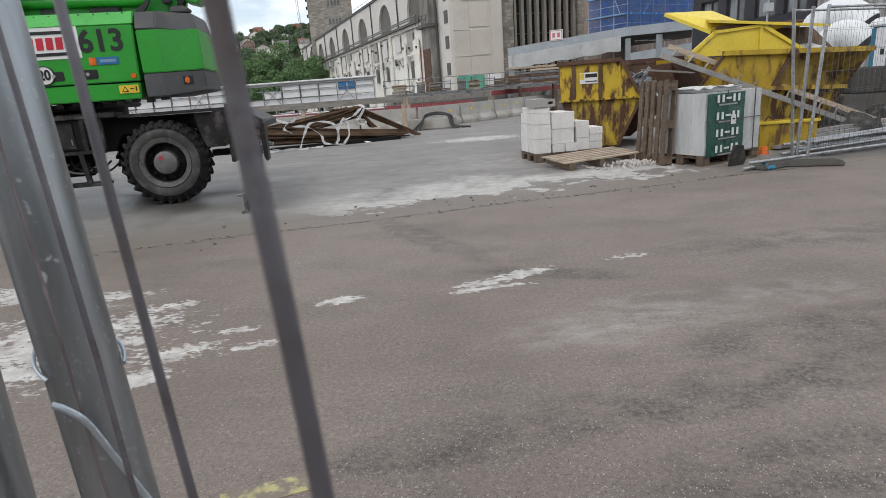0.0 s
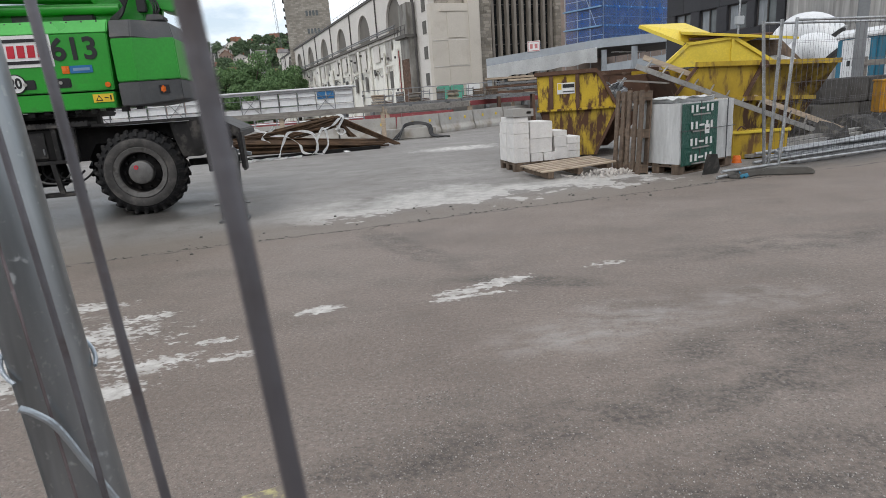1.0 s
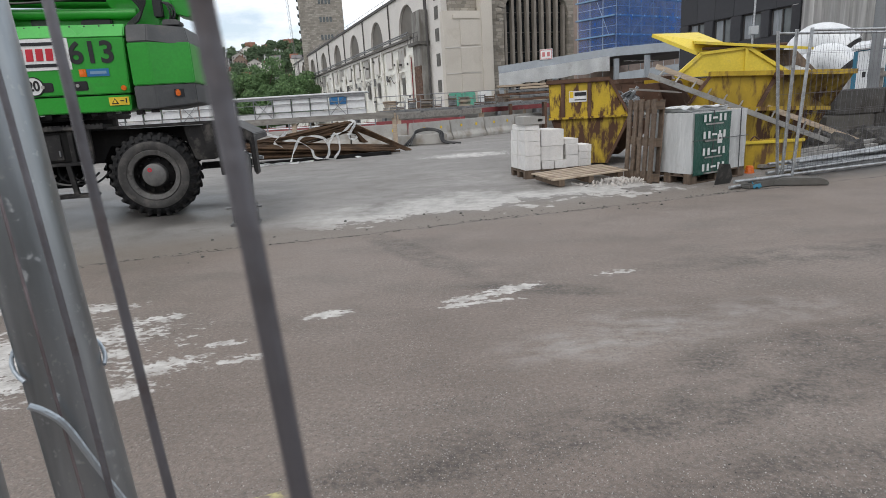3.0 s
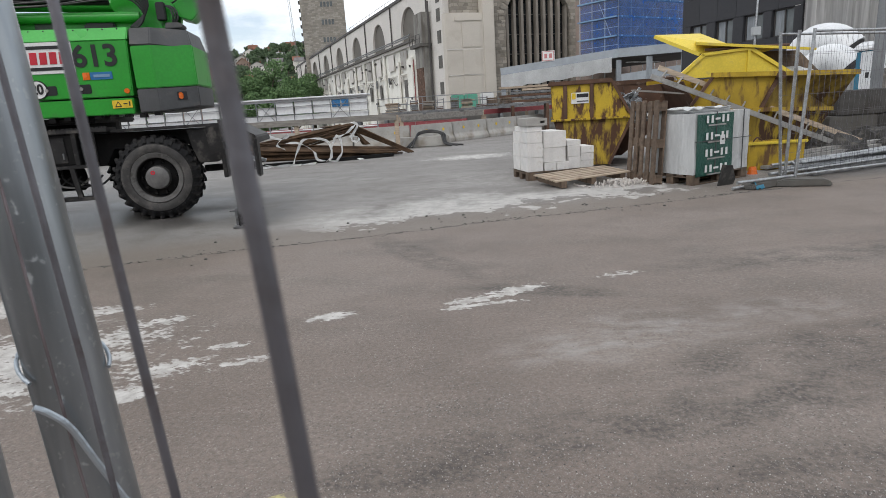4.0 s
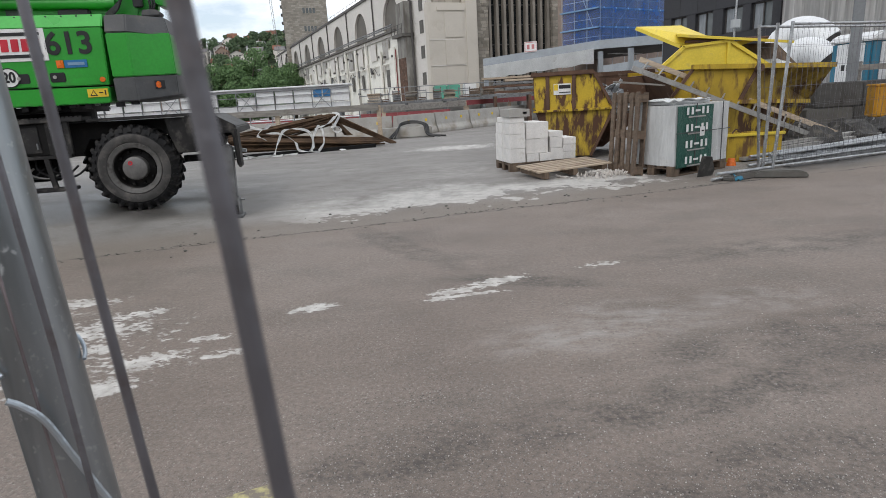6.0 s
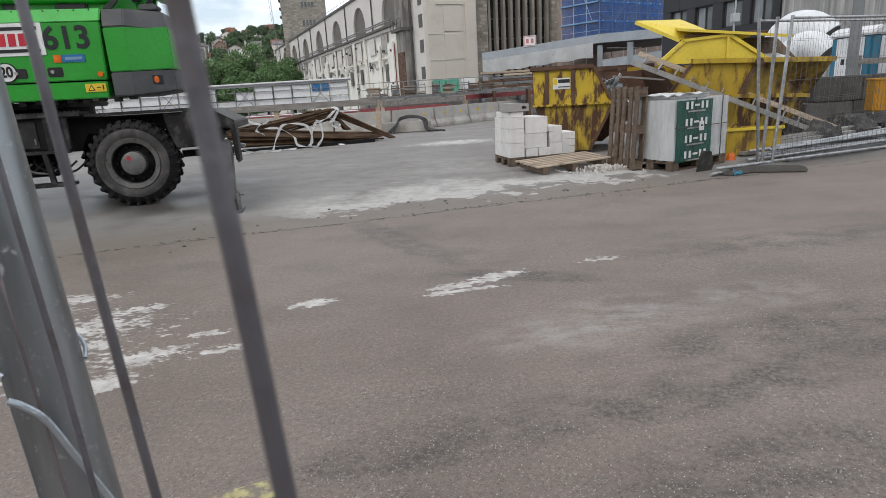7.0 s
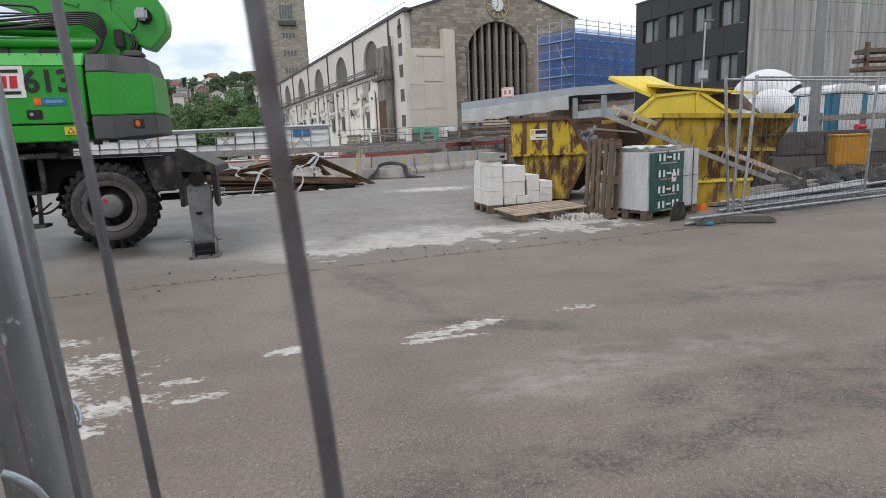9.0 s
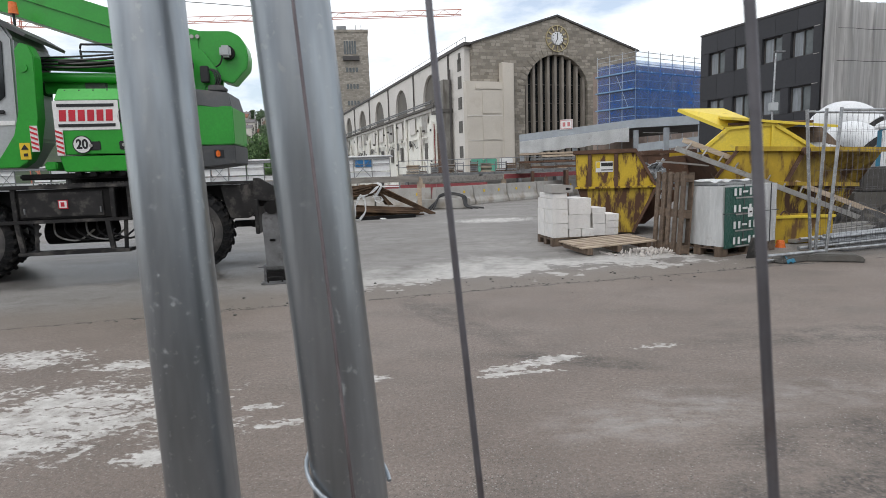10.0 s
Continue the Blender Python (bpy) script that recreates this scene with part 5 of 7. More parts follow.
# ---- pallets and blocks ----
def pallet(m, label, mat=WOOD_DARK, length=1.2, width=0.8):
    th = thing("wooden_pallet", m, label, "pallet", "pallets")
    for k in range(5):
        w = 0.12
        y = k * (width - w) / 4
        part("deck_board", B(0, length, y, y + w, 0.122, 0.144, bevel=0.003), mat, th)
    for x in (0, length / 2 - 0.07, length - 0.14):
        part("cross_board", B(x, x + 0.14, 0, width, 0.1, 0.121, bevel=0.003), mat, th)
        for y in (0, width / 2 - 0.06, width - 0.12):
            part("foot_block", B(x, x + 0.14, y, y + 0.12, 0.022, 0.1, bevel=0.004), mat, th)
    for y in (0, width / 2 - 0.06, width - 0.12):
        part("runner", B(0, length, y, y + 0.12, 0.0, 0.021, bevel=0.003), mat, th)
    return th


PALM = frame_at(1.55, 9.80, 0.986, 0.166)
pallet(PALM, "dirty wooden pallet carrying white lime blocks")


def block(x, y, z, lx, ly, lz, turn=0.0):
    th = thing("lime_block", PALM @ pose(x + lx / 2, y + ly / 2, z, 0, 0, turn), "white chalky lime building block stacked on a pallet", "block", "lime blocks")
    part("body", B(-lx / 2 + 0.001, lx / 2 - 0.001, -ly / 2, ly / 2, 0.0, lz - 0.001, bevel=0.005), AAC, th)


for k in range(3):
    for y in (0.0, 0.385):
        block(0.0 + rng.uniform(-0.01, 0.01), y, 0.146 + k * 0.236, 0.27, 0.375, 0.234 if k < 2 else 0.18, rng.uniform(-1.5, 1.5))
block(0.02, 0.02, 0.146 + 0.655, 0.25, 0.7, 0.09)
for y in (0.0, 0.26):
    block(0.30, y, 0.146, 0.21, 0.24, 0.13)
    block(0.525, y, 0.146, 0.21, 0.24, 0.13)
for k, z in enumerate((0.28, 0.52)):
    for y in (0.06, 0.42):
        block(0.30 + 0.01 * k, y, z, 0.40, 0.34, 0.238 if k == 0 else 0.27, rng.uniform(-1.5, 1.5))
for k in range(2):
    block(0.74, 0.05, 0.146 + 0.2 * k, 0.22, 0.5, 0.198 if k == 0 else 0.18, rng.uniform(-2, 2))
block(0.72, 0.08, 0.146 + 0.382, 0.25, 0.5, 0.09, 2)
for k in range(3):
    block(0.965 + 0.005 * k, 0.05, 0.146 + 0.12 * k, 0.23, 0.45, 0.118, rng.uniform(-2, 2))
cap = thing("hollow_block", PALM @ pose(0.0, -0.01, 0.895, 0, 0, 2), "grey hollow concrete block lying on white blocks", "block")
part("body", holed([(0, 0), (0.36, 0), (0.36, 0.12), (0.22, 0.135), (0.14, 0.135), (0, 0.13)], [[(0.24, 0.04), (0.32, 0.04), (0.32, 0.08), (0.24, 0.08)]], 0, 0.42), CONCRETE, cap)

flat = thing("slatted_pallet", frame_at(1.78, 8.62, 0.95, 0.31, 0.0) @ pose(0, 0, 0.035, 3, -1.5, 0), "pale slatted pallet lying tilted on the ground", "pallet", "pallets")
for k in range(6):
    part("slat", B(0, 1.3, 0.005 + k * 0.125, 0.085 + k * 0.125, 0.07, 0.092, bevel=0.003), WOOD_PALE, flat, "weathered pale slat" if k == 0 else "")
for x in (0.1, 0.6, 1.12):
    part("bearer", B(x, x + 0.09, 0, 0.75, -0.03, 0.069, bevel=0.004), WOOD_DARK, flat)

UPM = Matrix(((-0.17, 0, 0.985, 3.16), (0.985, 0, 0.17, 8.47), (0, 1, 0, 0.0), (0, 0, 0, 1)))
up = thing("upright_pallet", UPM @ pose(0, 0, 0, 3, 0, 0), "dark wooden pallet standing on edge beside a wrapped stack", "pallet", "pallets")
for k, (x0, x1) in enumerate(((0.0, 0.11), (0.17, 0.27), (0.35, 0.45), (0.52, 0.62), (0.69, 0.80))):
    part("deck_board", B(x0, x1, 0.0, 1.2 - 0.01 * (k % 2), 0.0, 0.022, bevel=0.003), WOOD_DARK, up)
for y in (0.02, 0.53, 1.05):
    part("cross_board", B(0, 0.8, y, y + 0.12, 0.022, 0.044, bevel=0.003), WOOD_DARK, up)
    for x in (0.0, 0.34, 0.69):
        part("foot_block", B(x, x + 0.11, y, y + 0.12, 0.044, 0.12, bevel=0.004), WOOD_DARK, up)
for x in (0.0, 0.34, 0.69):
    part("runner", B(x, x + 0.11, 0.0, 1.19, 0.12, 0.142, bevel=0.003), WOOD_DARK, up)

WM = frame_at(3.60, 8.15, 0.878, 0.478)
pallet(WM, "dark pallet under a film-wrapped block stack")
wrap = thing("wrapped_block_stack", WM @ pose(0, 0, 0.146), "block stack wrapped in white film with a dark green printed band", "wrapped pallet")
bm = box(bmesh.new(), 0, 1.2, 0, 0.8, 0, 0.84)
bmesh.ops.subdivide_edges(bm, edges=bm.edges[:], cuts=14, use_grid_fill=True)
for v in bm.verts:
    n = noise.noise(Vector((v.co.x * 3.1, v.co.y * 3.1, v.co.z * 1.6)))
    v.co += Vector((n, noise.noise(v.co * 4 + Vector((5, 2, 1))), 0.4 * n)) * 0.012
part("film", bm, WRAP, wrap, "creased white shrink film", True)
bm = box(bmesh.new(), 0.03, 0.80, -0.020, -0.013, -0.03, 0.82)
bmesh.ops.subdivide_edges(bm, edges=[e for e in bm.edges if e.calc_length() > 0.1], cuts=10, use_grid_fill=True)
for v in bm.verts:
    v.co.y += 0.006 * noise.noise(Vector((v.co.x * 5, 0, v.co.z * 3)))
band = part("printed_band", bm, WRAPGREEN, wrap, "dark green printed film band", True)
for z in (0.70, 0.47, 0.24, 0.02):
    for x in (0.20, 0.53):
        part("print_bar", B(x, x + 0.045, -0.034, -0.030, z, z + 0.10), WHITE, band)
        part("print_bar", B(x + 0.10, x + 0.145, -0.034, -0.030, z, z + 0.10), WHITE, band)
    part("print_bar", B(0.385, 0.49, -0.034, -0.030, z + 0.036, z + 0.064), WHITE, band)
    part("print_line", B(0.24, 0.62, -0.034, -0.030, z - 0.042, z - 0.022), ALU, band)
slip = part("delivery_slip", B(0.50, 0.60, -0.038, -0.034, 0.39, 0.52), WHITE, wrap, "white delivery slip")
part("slip_bar", B(0.53, 0.58, -0.041, -0.038, 0.45, 0.47), BLACK, slip)
for x in (0.42, 1.02):
    part("strap", B(x, x + 0.012, -0.028, -0.018, -0.02, 0.85), MGREY, wrap)
part("strap", B(-0.01, 1.21, -0.030, -0.022, 0.45, 0.46), MGREY, wrap)
bm = bmesh.new()
bmesh.ops.create_grid(bm, x_segments=28, y_segments=22, size=0.5)
for v in bm.verts:
    v.co = Vector((0.45 + v.co.x * 0.8, 0.42 + v.co.y * 0.7, 0.905 + 0.025 * noise.noise(v.co * 4) + 0.02 * noise.noise(v.co * 9)))
bmesh.ops.solidify(bm, geom=bm.faces[:], thickness=0.01)
part("crumpled_top", bm, WRAP, wrap, "crumpled clear film", True)
part("top_layer", B(0.08, 0.92, 0.1, 0.72, 0.845, 0.90, bevel=0.02), WRAP, wrap)
scrap = thing("rubber_scrap", pose(4.0, 8.05, 0.0, 12, 0, 20), "black rubber offcut leaning against the wrapped stack", "scrap")
part("sheet", P([(-0.13, 0.0), (0.14, 0.0), (0.16, 0.08), (0.06, 0.28), (-0.12, 0.30)], -0.012, 0.012, 0.004), MAT, scrap)
chips = thing("rubble_heap", pose(2.75, 8.75, 0), "small heap of pale broken stone and splinters", "rubble")
bm = bmesh.new()
for k in range(160):
    a, d = rng.uniform(0, 6.283), abs(rng.gauss(0, 0.2))
    s = rng.uniform(0.01, 0.035)
    r = bmesh.ops.create_icosphere(bm, subdivisions=1, radius=s)
    bmesh.ops.transform(bm, matrix=Matrix.Translation((d * math.cos(a) * 1.5, d * math.sin(a), s * 0.4 + 0.06 * max(0, 0.3 - d) / 0.3)) @ Euler((a, d * 9, a * 2)).to_matrix().to_4x4() @ Matrix.Diagonal((1.6, 0.8, 0.5, 1)), verts=r["verts"])
part("broken_stone", bm, RUBBLE, chips)["kind"] = "stuff"

# ---- skips ----
SK = frame_at(3.30, 11.14, 0.966, -0.259)
skip = thing("waste_skip", SK, "open yellow waste skip, badly rusted, holding bright scrap metal", "skip", "yellow skips")
side = [(-1.05, 1.58), (-1.03, 0.96), (-0.98, 0.90), (-0.72, 0.05), (0.0, 0.05), (0.36, 0.86), (0.42, 0.90), (0.04, 1.56)]
part("side_plate", P([side[0], side[1], (-1.0, 0.92), (0.42, 0.92), side[7]], 0, 0.03), SKIP, skip, "yellow side plate with rust streaks")
part("lower_plate", P([(-0.99, 0.90), side[3], side[4], (0.37, 0.90)], 0, 0.03), SKIPLOW, skip, "rust-eaten lower plate")
far_side = [(-1.05, 1.58), (-1.03, 0.96), (-0.72, 0.05), (0.3, 0.05), (1.35, 0.9), (1.3, 1.52)]
part("side_plate", P(far_side, 1.67, 1.70), RUST, skip, "bare rusty inner wall")
part("floor_plate", B(-0.74, 0.05, 0.03, 1.67, 0.05, 0.08), RUST, skip)
for (x0, z0), (x1, z1) in (((-1.03, 0.96), (-0.72, 0.05)), ((-1.05, 1.58), (-1.03, 0.96)), ((0.0, 0.05), (0.42, 0.90))):
    L = math.hypot(x1 - x0, z1 - z0)
    m = Matrix.Translation((x0, 0, z0)) @ Matrix.Rotation(-math.atan2(z1 - z0, x1 - x0), 4, "Y")
    part("end_plate", box(bmesh.new(), 0, L, 0.03, 1.67, -0.012, 0.012, m), RUST, skip)
part("rim", B(-1.10, 0.06, -0.06, 0.02, 1.54, 1.62, bevel=0.012), RUST, skip, "rust-brown rim")
part("rim", B(-1.10, 1.32, 1.66, 1.74, 1.50, 1.60, bevel=0.012), RUST, skip)
part("ledge", B(-1.06, 0.40, -0.07, 0.0, 0.89, 0.93, bevel=0.008), SKIP, skip)
for u in (-0.79, -0.31):
    part("rib", B(u - 0.035, u + 0.035, -0.05, 0.0, 0.93, 1.54, bevel=0.008), RUST, skip, "rusty rib")
part("edge_strip", bar(bmesh.new(), (0.05, -0.02, 1.57), (0.42, -0.02, 0.9), 0.06, 0.05), RUST, skip)
part("lower_edge", bar(bmesh.new(), (0.40, -0.02, 0.88), (0.0, -0.02, 0.05), 0.05, 0.05), RUST, skip)
pl_ = part("sign_plate", B(-0.68, -0.36, -0.018, -0.004, 1.20, 1.40), WHITE, skip, "white plate with dark bars")
part("sign_bar", B(-0.58, -0.37, -0.024, -0.018, 1.31, 1.375), BLACK, pl_)
part("sign_bar", B(-0.67, -0.60, -0.024, -0.018, 1.28, 1.39), YELLOWTAG, pl_)
part("sign_bar", B(-0.58, -0.37, -0.024, -0.018, 1.23, 1.25), MGREY, pl_)
scrapheap = thing("scrap_metal", SK @ pose(0.15, 0.42, 1.0), "heap of bright bent sheet metal offcuts in a skip", "scrap")
for k in range(80):
    m = Matrix.Translation((rng.uniform(-0.05, 0.55), rng.uniform(-0.3, 0.6), rng.uniform(-0.22, 0.30))) @ Euler((rng.uniform(-1.2, 1.2), rng.uniform(-1.4, 1.4), rng.uniform(0, 3))).to_matrix().to_4x4()
    w, l = rng.uniform(0.02, 0.05), rng.uniform(0.1, 0.28)
    bm = prism(bmesh.new(), [(-w, 0), (w, 0), (w, 0.02), (w - 0.004, 0.02), (w - 0.004, 0.004), (-w + 0.004, 0.004), (-w + 0.004, 0.02), (-w, 0.02)], -l, l)
    bmesh.ops.transform(bm, matrix=m, verts=bm.verts)
    part("offcut", bm, SCRAP if k % 5 else STEELGREY, scrapheap)

SK2 = frame_at(4.45, 10.62, 1.0, -0.02)
skip2 = thing("lidded_skip", SK2, "large yellow skip with raised lids, scraped and rusty at the edges", "skip", "yellow skips")
def panel(corners, t):
    """A flat sheet with thickness, set back from the corners along its normal."""
    bm = bmesh.new()
    f = bm.faces.new([bm.verts.new(c) for c in corners])
    f.normal_update()
    n = f.normal * t * (1 if f.normal.y > 0 else -1)
    r = bmesh.ops.extrude_face_region(bm, geom=[f])
    bmesh.ops.translate(bm, vec=n, verts=[g for g in r["geom"] if isinstance(g, bmesh.types.BMVert)])
    return bm


# upright flank, then a flank that leans back under the rim
RIM_A, RIM_B, RIM_C = (0.50, 0.00, 1.52), (1.66, 0.00, 1.46), (3.03, 0.00, 1.42)
WAIST_D, WAIST_E, FOOT_D, FOOT_E = (1.36, 0.00, 0.90), (2.98, 0.55, 0.82), (1.30, 0.06, 0.34), (2.75, 0.62, 0.27)
part("side_plate", panel([RIM_A, RIM_B, WAIST_D, (0.30, 0.0, WAIST_D[2] - 0.02), (0.14, 0.0, 1.05)], 0.025), SKIP2, skip2, "yellow side plate")
part("end_plate", panel([RIM_B, RIM_C, WAIST_E, WAIST_D], 0.025), SKIP3, skip2, "scraped yellow end plate leaning back")
part("lower_plate", panel([(0.32, 0.0, WAIST_D[2] - 0.04), (WAIST_D[0], 0.0, WAIST_D[2] - 0.03), (FOOT_D[0], 0.06, 0.12), (0.75, 0.06, 0.12)], 0.025), SKIP3, skip2)
part("lower_end_plate", panel([(WAIST_D[0], 0.0, WAIST_D[2] - 0.03), (WAIST_E[0], 0.55, WAIST_E[2] - 0.03), (FOOT_E[0] - 0.1, 0.70, 0.12), (FOOT_D[0], 0.06, 0.12)], 0.025), SKIPLOW, skip2, "rust-streaked lower plate")
part("side_plate", P([(0.0, 1.46), (0.14, 1.0), (0.75, 0.12), (2.0, 0.12), (2.6, 0.8), (RIM_C[0], RIM_C[2])], 1.77, 1.80), SKIP2, skip2)
part("floor_plate", B(0.75, 1.95, 0.10, 1.77, 0.10, 0.13), RUST, skip2)
part("back_plate", panel([(0.0, 0.03, 1.46), (0.0, 1.77, 1.46), (0.74, 1.77, 0.13), (0.74, 0.05, 0.13)], 0.02), RUST, skip2, "rusty inner end plate")
part("rim", bar(bmesh.new(), (RIM_A[0] - 0.02, -0.04, RIM_A[2] + 0.02), (RIM_C[0], -0.04, RIM_C[2] + 0.02), 0.08, 0.08), SKIP2, skip2, "scuffed yellow rim")
part("rim", bar(bmesh.new(), (-0.02, 1.84, 1.50), (RIM_C[0], 1.84, RIM_C[2] + 0.02), 0.08, 0.08), SKIP2, skip2)
part("end_rim", bar(bmesh.new(), (RIM_C[0] - 0.02, -0.02, RIM_C[2] + 0.02), (RIM_C[0] - 0.02, 1.88, RIM_C[2] + 0.02), 0.08, 0.08), SKIP2, skip2)
part("waist_rail", bar(bmesh.new(), (0.30, -0.04, WAIST_D[2]), (WAIST_D[0], -0.04, WAIST_D[2]), 0.07, 0.07), SKIP2, skip2)
part("waist_rail", bar(bmesh.new(), (WAIST_D[0], -0.04, WAIST_D[2]), (WAIST_E[0], 0.52, WAIST_E[2]), 0.07, 0.07), SKIP2, skip2)
part("rib", bar(bmesh.new(), (RIM_B[0], -0.02, RIM_B[2]), (WAIST_D[0], -0.02, WAIST_D[2]), 0.05, 0.06), RUST, skip2, "rust-eaten corner rib")
part("edge_strip", bar(bmesh.new(), (RIM_A[0] + 0.02, -0.015, RIM_A[2]), (0.15, -0.015, 1.05), 0.04, 0.05), RUST, skip2)
part("hook", R((RIM_B[0] - 0.02, -0.16, RIM_B[2]), (RIM_B[0] - 0.02, -0.05, RIM_B[2]), 0.065, seg=14), RUST, skip2, "rusty lifting lug", True)
part("open_end", P([(0.02, 1.45), (0.14, 0.98), (-0.62, 1.0), (-0.72, 1.46)], 1.1, 1.14), RUST, skip2, "rusty end flap")
hood = part("hood", P([(0.05, 1.52), (0.48, 1.90), (1.95, 1.98), (2.0, 1.93), (1.35, 1.95), (2.02, 1.50)], 0.34, 0.38), LIDYELLOW, skip2, "bright yellow hood plate")
part("hood_rib", bar(bmesh.new(), (0.02, 0.33, 1.53), (0.48, 0.33, 1.91), 0.05, 0.06), LIDYELLOW, hood)
part("hood_rib", bar(bmesh.new(), (1.30, 0.33, 1.97), (2.05, 0.33, 1.50), 0.05, 0.06), LIDYELLOW, hood)
part("hood_rib", bar(bmesh.new(), (1.28, 0.33, 1.50), (1.28, 0.33, 1.96), 0.05, 0.06), LIDYELLOW, hood)
part("hood_rib", bar(bmesh.new(), (0.45, 0.33, 1.91), (1.32, 0.33, 1.97), 0.05, 0.05), LIDYELLOW, hood)


def plate(corners, t):
    bm = bmesh.new()
    bm.faces.new([bm.verts.new(c) for c in corners])
    r = bmesh.ops.extrude_face_region(bm, geom=bm.faces[:])
    bmesh.ops.translate(bm, vec=(0, 0, t), verts=[g for g in r["geom"] if isinstance(g, bmesh.types.BMVert)])
    return bm


lid = part("lid", plate([(-0.15, 1.0, 2.33), (0.42, 0.38, 1.93), (1.05, 0.42, 2.00), (0.75, 1.15, 2.32)], 0.03), LIDYELLOW, skip2, "bright yellow lid propped open")
part("lid_edge", bar(bmesh.new(), (-0.17, 1.0, 2.33), (0.42, 0.36, 1.92), 0.04, 0.06), LIDYELLOW, lid)
lid = part("lid", plate([(0.35, 0.30, 2.10), (2.42, 0.30, 1.88), (2.46, 1.2, 1.96), (0.6, 1.2, 2.2)], 0.03), LIDYELLOW, skip2, "bright yellow lid propped open")
part("lid_edge", bar(bmesh.new(), (0.33, 0.28, 2.10), (2.44, 0.28, 1.88), 0.035, 0.04), LIDYELLOW, lid)
part("hinge_rod", R((0.5, 0.34, 1.99), (2.0, 0.34, 1.99), 0.025, seg=8), RUST, skip2)
part("inner_board", plate([(1.5, 0.9, 1.55), (2.95, 0.9, 1.46), (2.55, 1.0, 1.90), (1.6, 1.0, 1.93)], 0.02), WOOD_DARK, skip2, "brown inner board")
for (x, y, z, sx, sy, sz) in ((2.25, 0.75, 1.52, 0.42, 0.35, 0.15), (1.9, 0.6, 1.48, 0.3, 0.25, 0.12)):
    bag = thing("film_bundle", SK2 @ pose(x, y, z - 0.05), "crumpled white plastic film in a skip", "film")
    bm = bmesh.new()
    bmesh.ops.create_icosphere(bm, subdivisions=3, radius=1)
    for v in bm.verts:
        v.co = Vector((v.co.x * sx, v.co.y * sy, v.co.z * sz)) * (1 + 0.25 * noise.noise(v.co * 3))
    part("film", bm, WRAP, bag, "", True)
skip3 = thing("waste_skip", frame_at(6.0, 12.8, 1, -0.02, -0.1), "second yellow skip standing behind the lidded one", "skip", "yellow skips")
part("side_plate", P([(0.0, 1.3), (0.1, 0.1), (1.7, 0.1), (2.55, 1.2), (2.6, 1.42), (0.0, 1.45)], 0, 0.03), SKIP2, skip3)
part("side_plate", P([(0.0, 1.3), (0.1, 0.1), (1.7, 0.1), (2.55, 1.2), (2.6, 1.42), (0.0, 1.45)], 1.5, 1.53), SKIP2, skip3)
part("end_plate", plate([(1.7, 0.03, 0.1), (1.7, 1.5, 0.1), (2.55, 1.5, 1.2), (2.55, 0.03, 1.2)], 0.03), SKIP2, skip3)
part("rim", B(-0.02, 2.64, -0.06, 0.0, 1.36, 1.44, bevel=0.01), SKIP2, skip3)
tub = thing("steel_tub", frame_at(4.98, 9.32, 1, -0.03), "small battered yellow steel tub", "tub")
part("front_plate", B(0, 0.88, 0, 0.025, 0.0, 0.42, bevel=0.006), SKIP2, tub)
part("back_plate", B(0, 0.88, 0.6, 0.625, 0.0, 0.42, bevel=0.006), SKIP2, tub)
part("end_plate", B(0.0, 0.025, 0.027, 0.598, 0, 0.42), SKIP2, tub)
part("end_plate", B(0.855, 0.88, 0.027, 0.598, 0, 0.42), SKIP2, tub)
part("floor_plate", B(0.03, 0.85, 0.03, 0.595, 0.02, 0.05), RUST, tub)
part("rim", B(-0.03, 0.91, -0.035, 0.0, 0.40, 0.45, bevel=0.01), LIDYELLOW, tub, "pale yellow rim")
part("chain", sweep(bmesh.new(), spline([(0.04, -0.05, 0.46), (0.1, -0.05, 0.52), (0.18, -0.05, 0.47)], 5), 0.012, 6), RUST, tub)
cup = thing("orange_cap", pose(4.86, 8.95, 0.0), "small orange plastic cap on the ground", "cap")
part("cap", lathe(bmesh.new(), [(0.0, 0.11), (0.05, 0.11), (0.07, 0.02), (0.075, 0.0)], 16), ORANGE, cup).matrix_basis = pose(0, 0, 0, 90, 0, 0)

lad = thing("ladder", pose(7.55, 10.35, 0), "weathered aluminium ladder leaning on a skip", "ladder")
a0, a1 = Vector((-3.75, 0.05, 1.58)), Vector((0.0, 0.0, 0.05))
off = Vector((0.24, 0.30, 0.15))
part("rail", bar(bmesh.new(), a0, a1, 0.03, 0.085), ALU, lad)
part("rail", bar(bmesh.new(), a0 + off, a1 + off, 0.03, 0.085), WOOD_PALE, lad)
for k in range(13):
    p = a0.lerp(a1, 0.04 + k * 0.076)
    part("rung", R(p, p + off, 0.016, seg=8), ALU, lad)
boards = thing("plank_heap", pose(3.9, 10.3, 1.3, 0, 6, 12), "grey planks lying across the top of a skip", "planks")
for k in range(3):
    part("plank", B(-0.35, 0.5, 0.1 * k, 0.09 + 0.1 * k, 0.012 * k, 0.02 + 0.012 * k), WOOD_GREY, boards)

# ---- fence by the skips, and what stands behind it ----
RF = frame_at(4.75, 7.75, 0.95, 0.31)


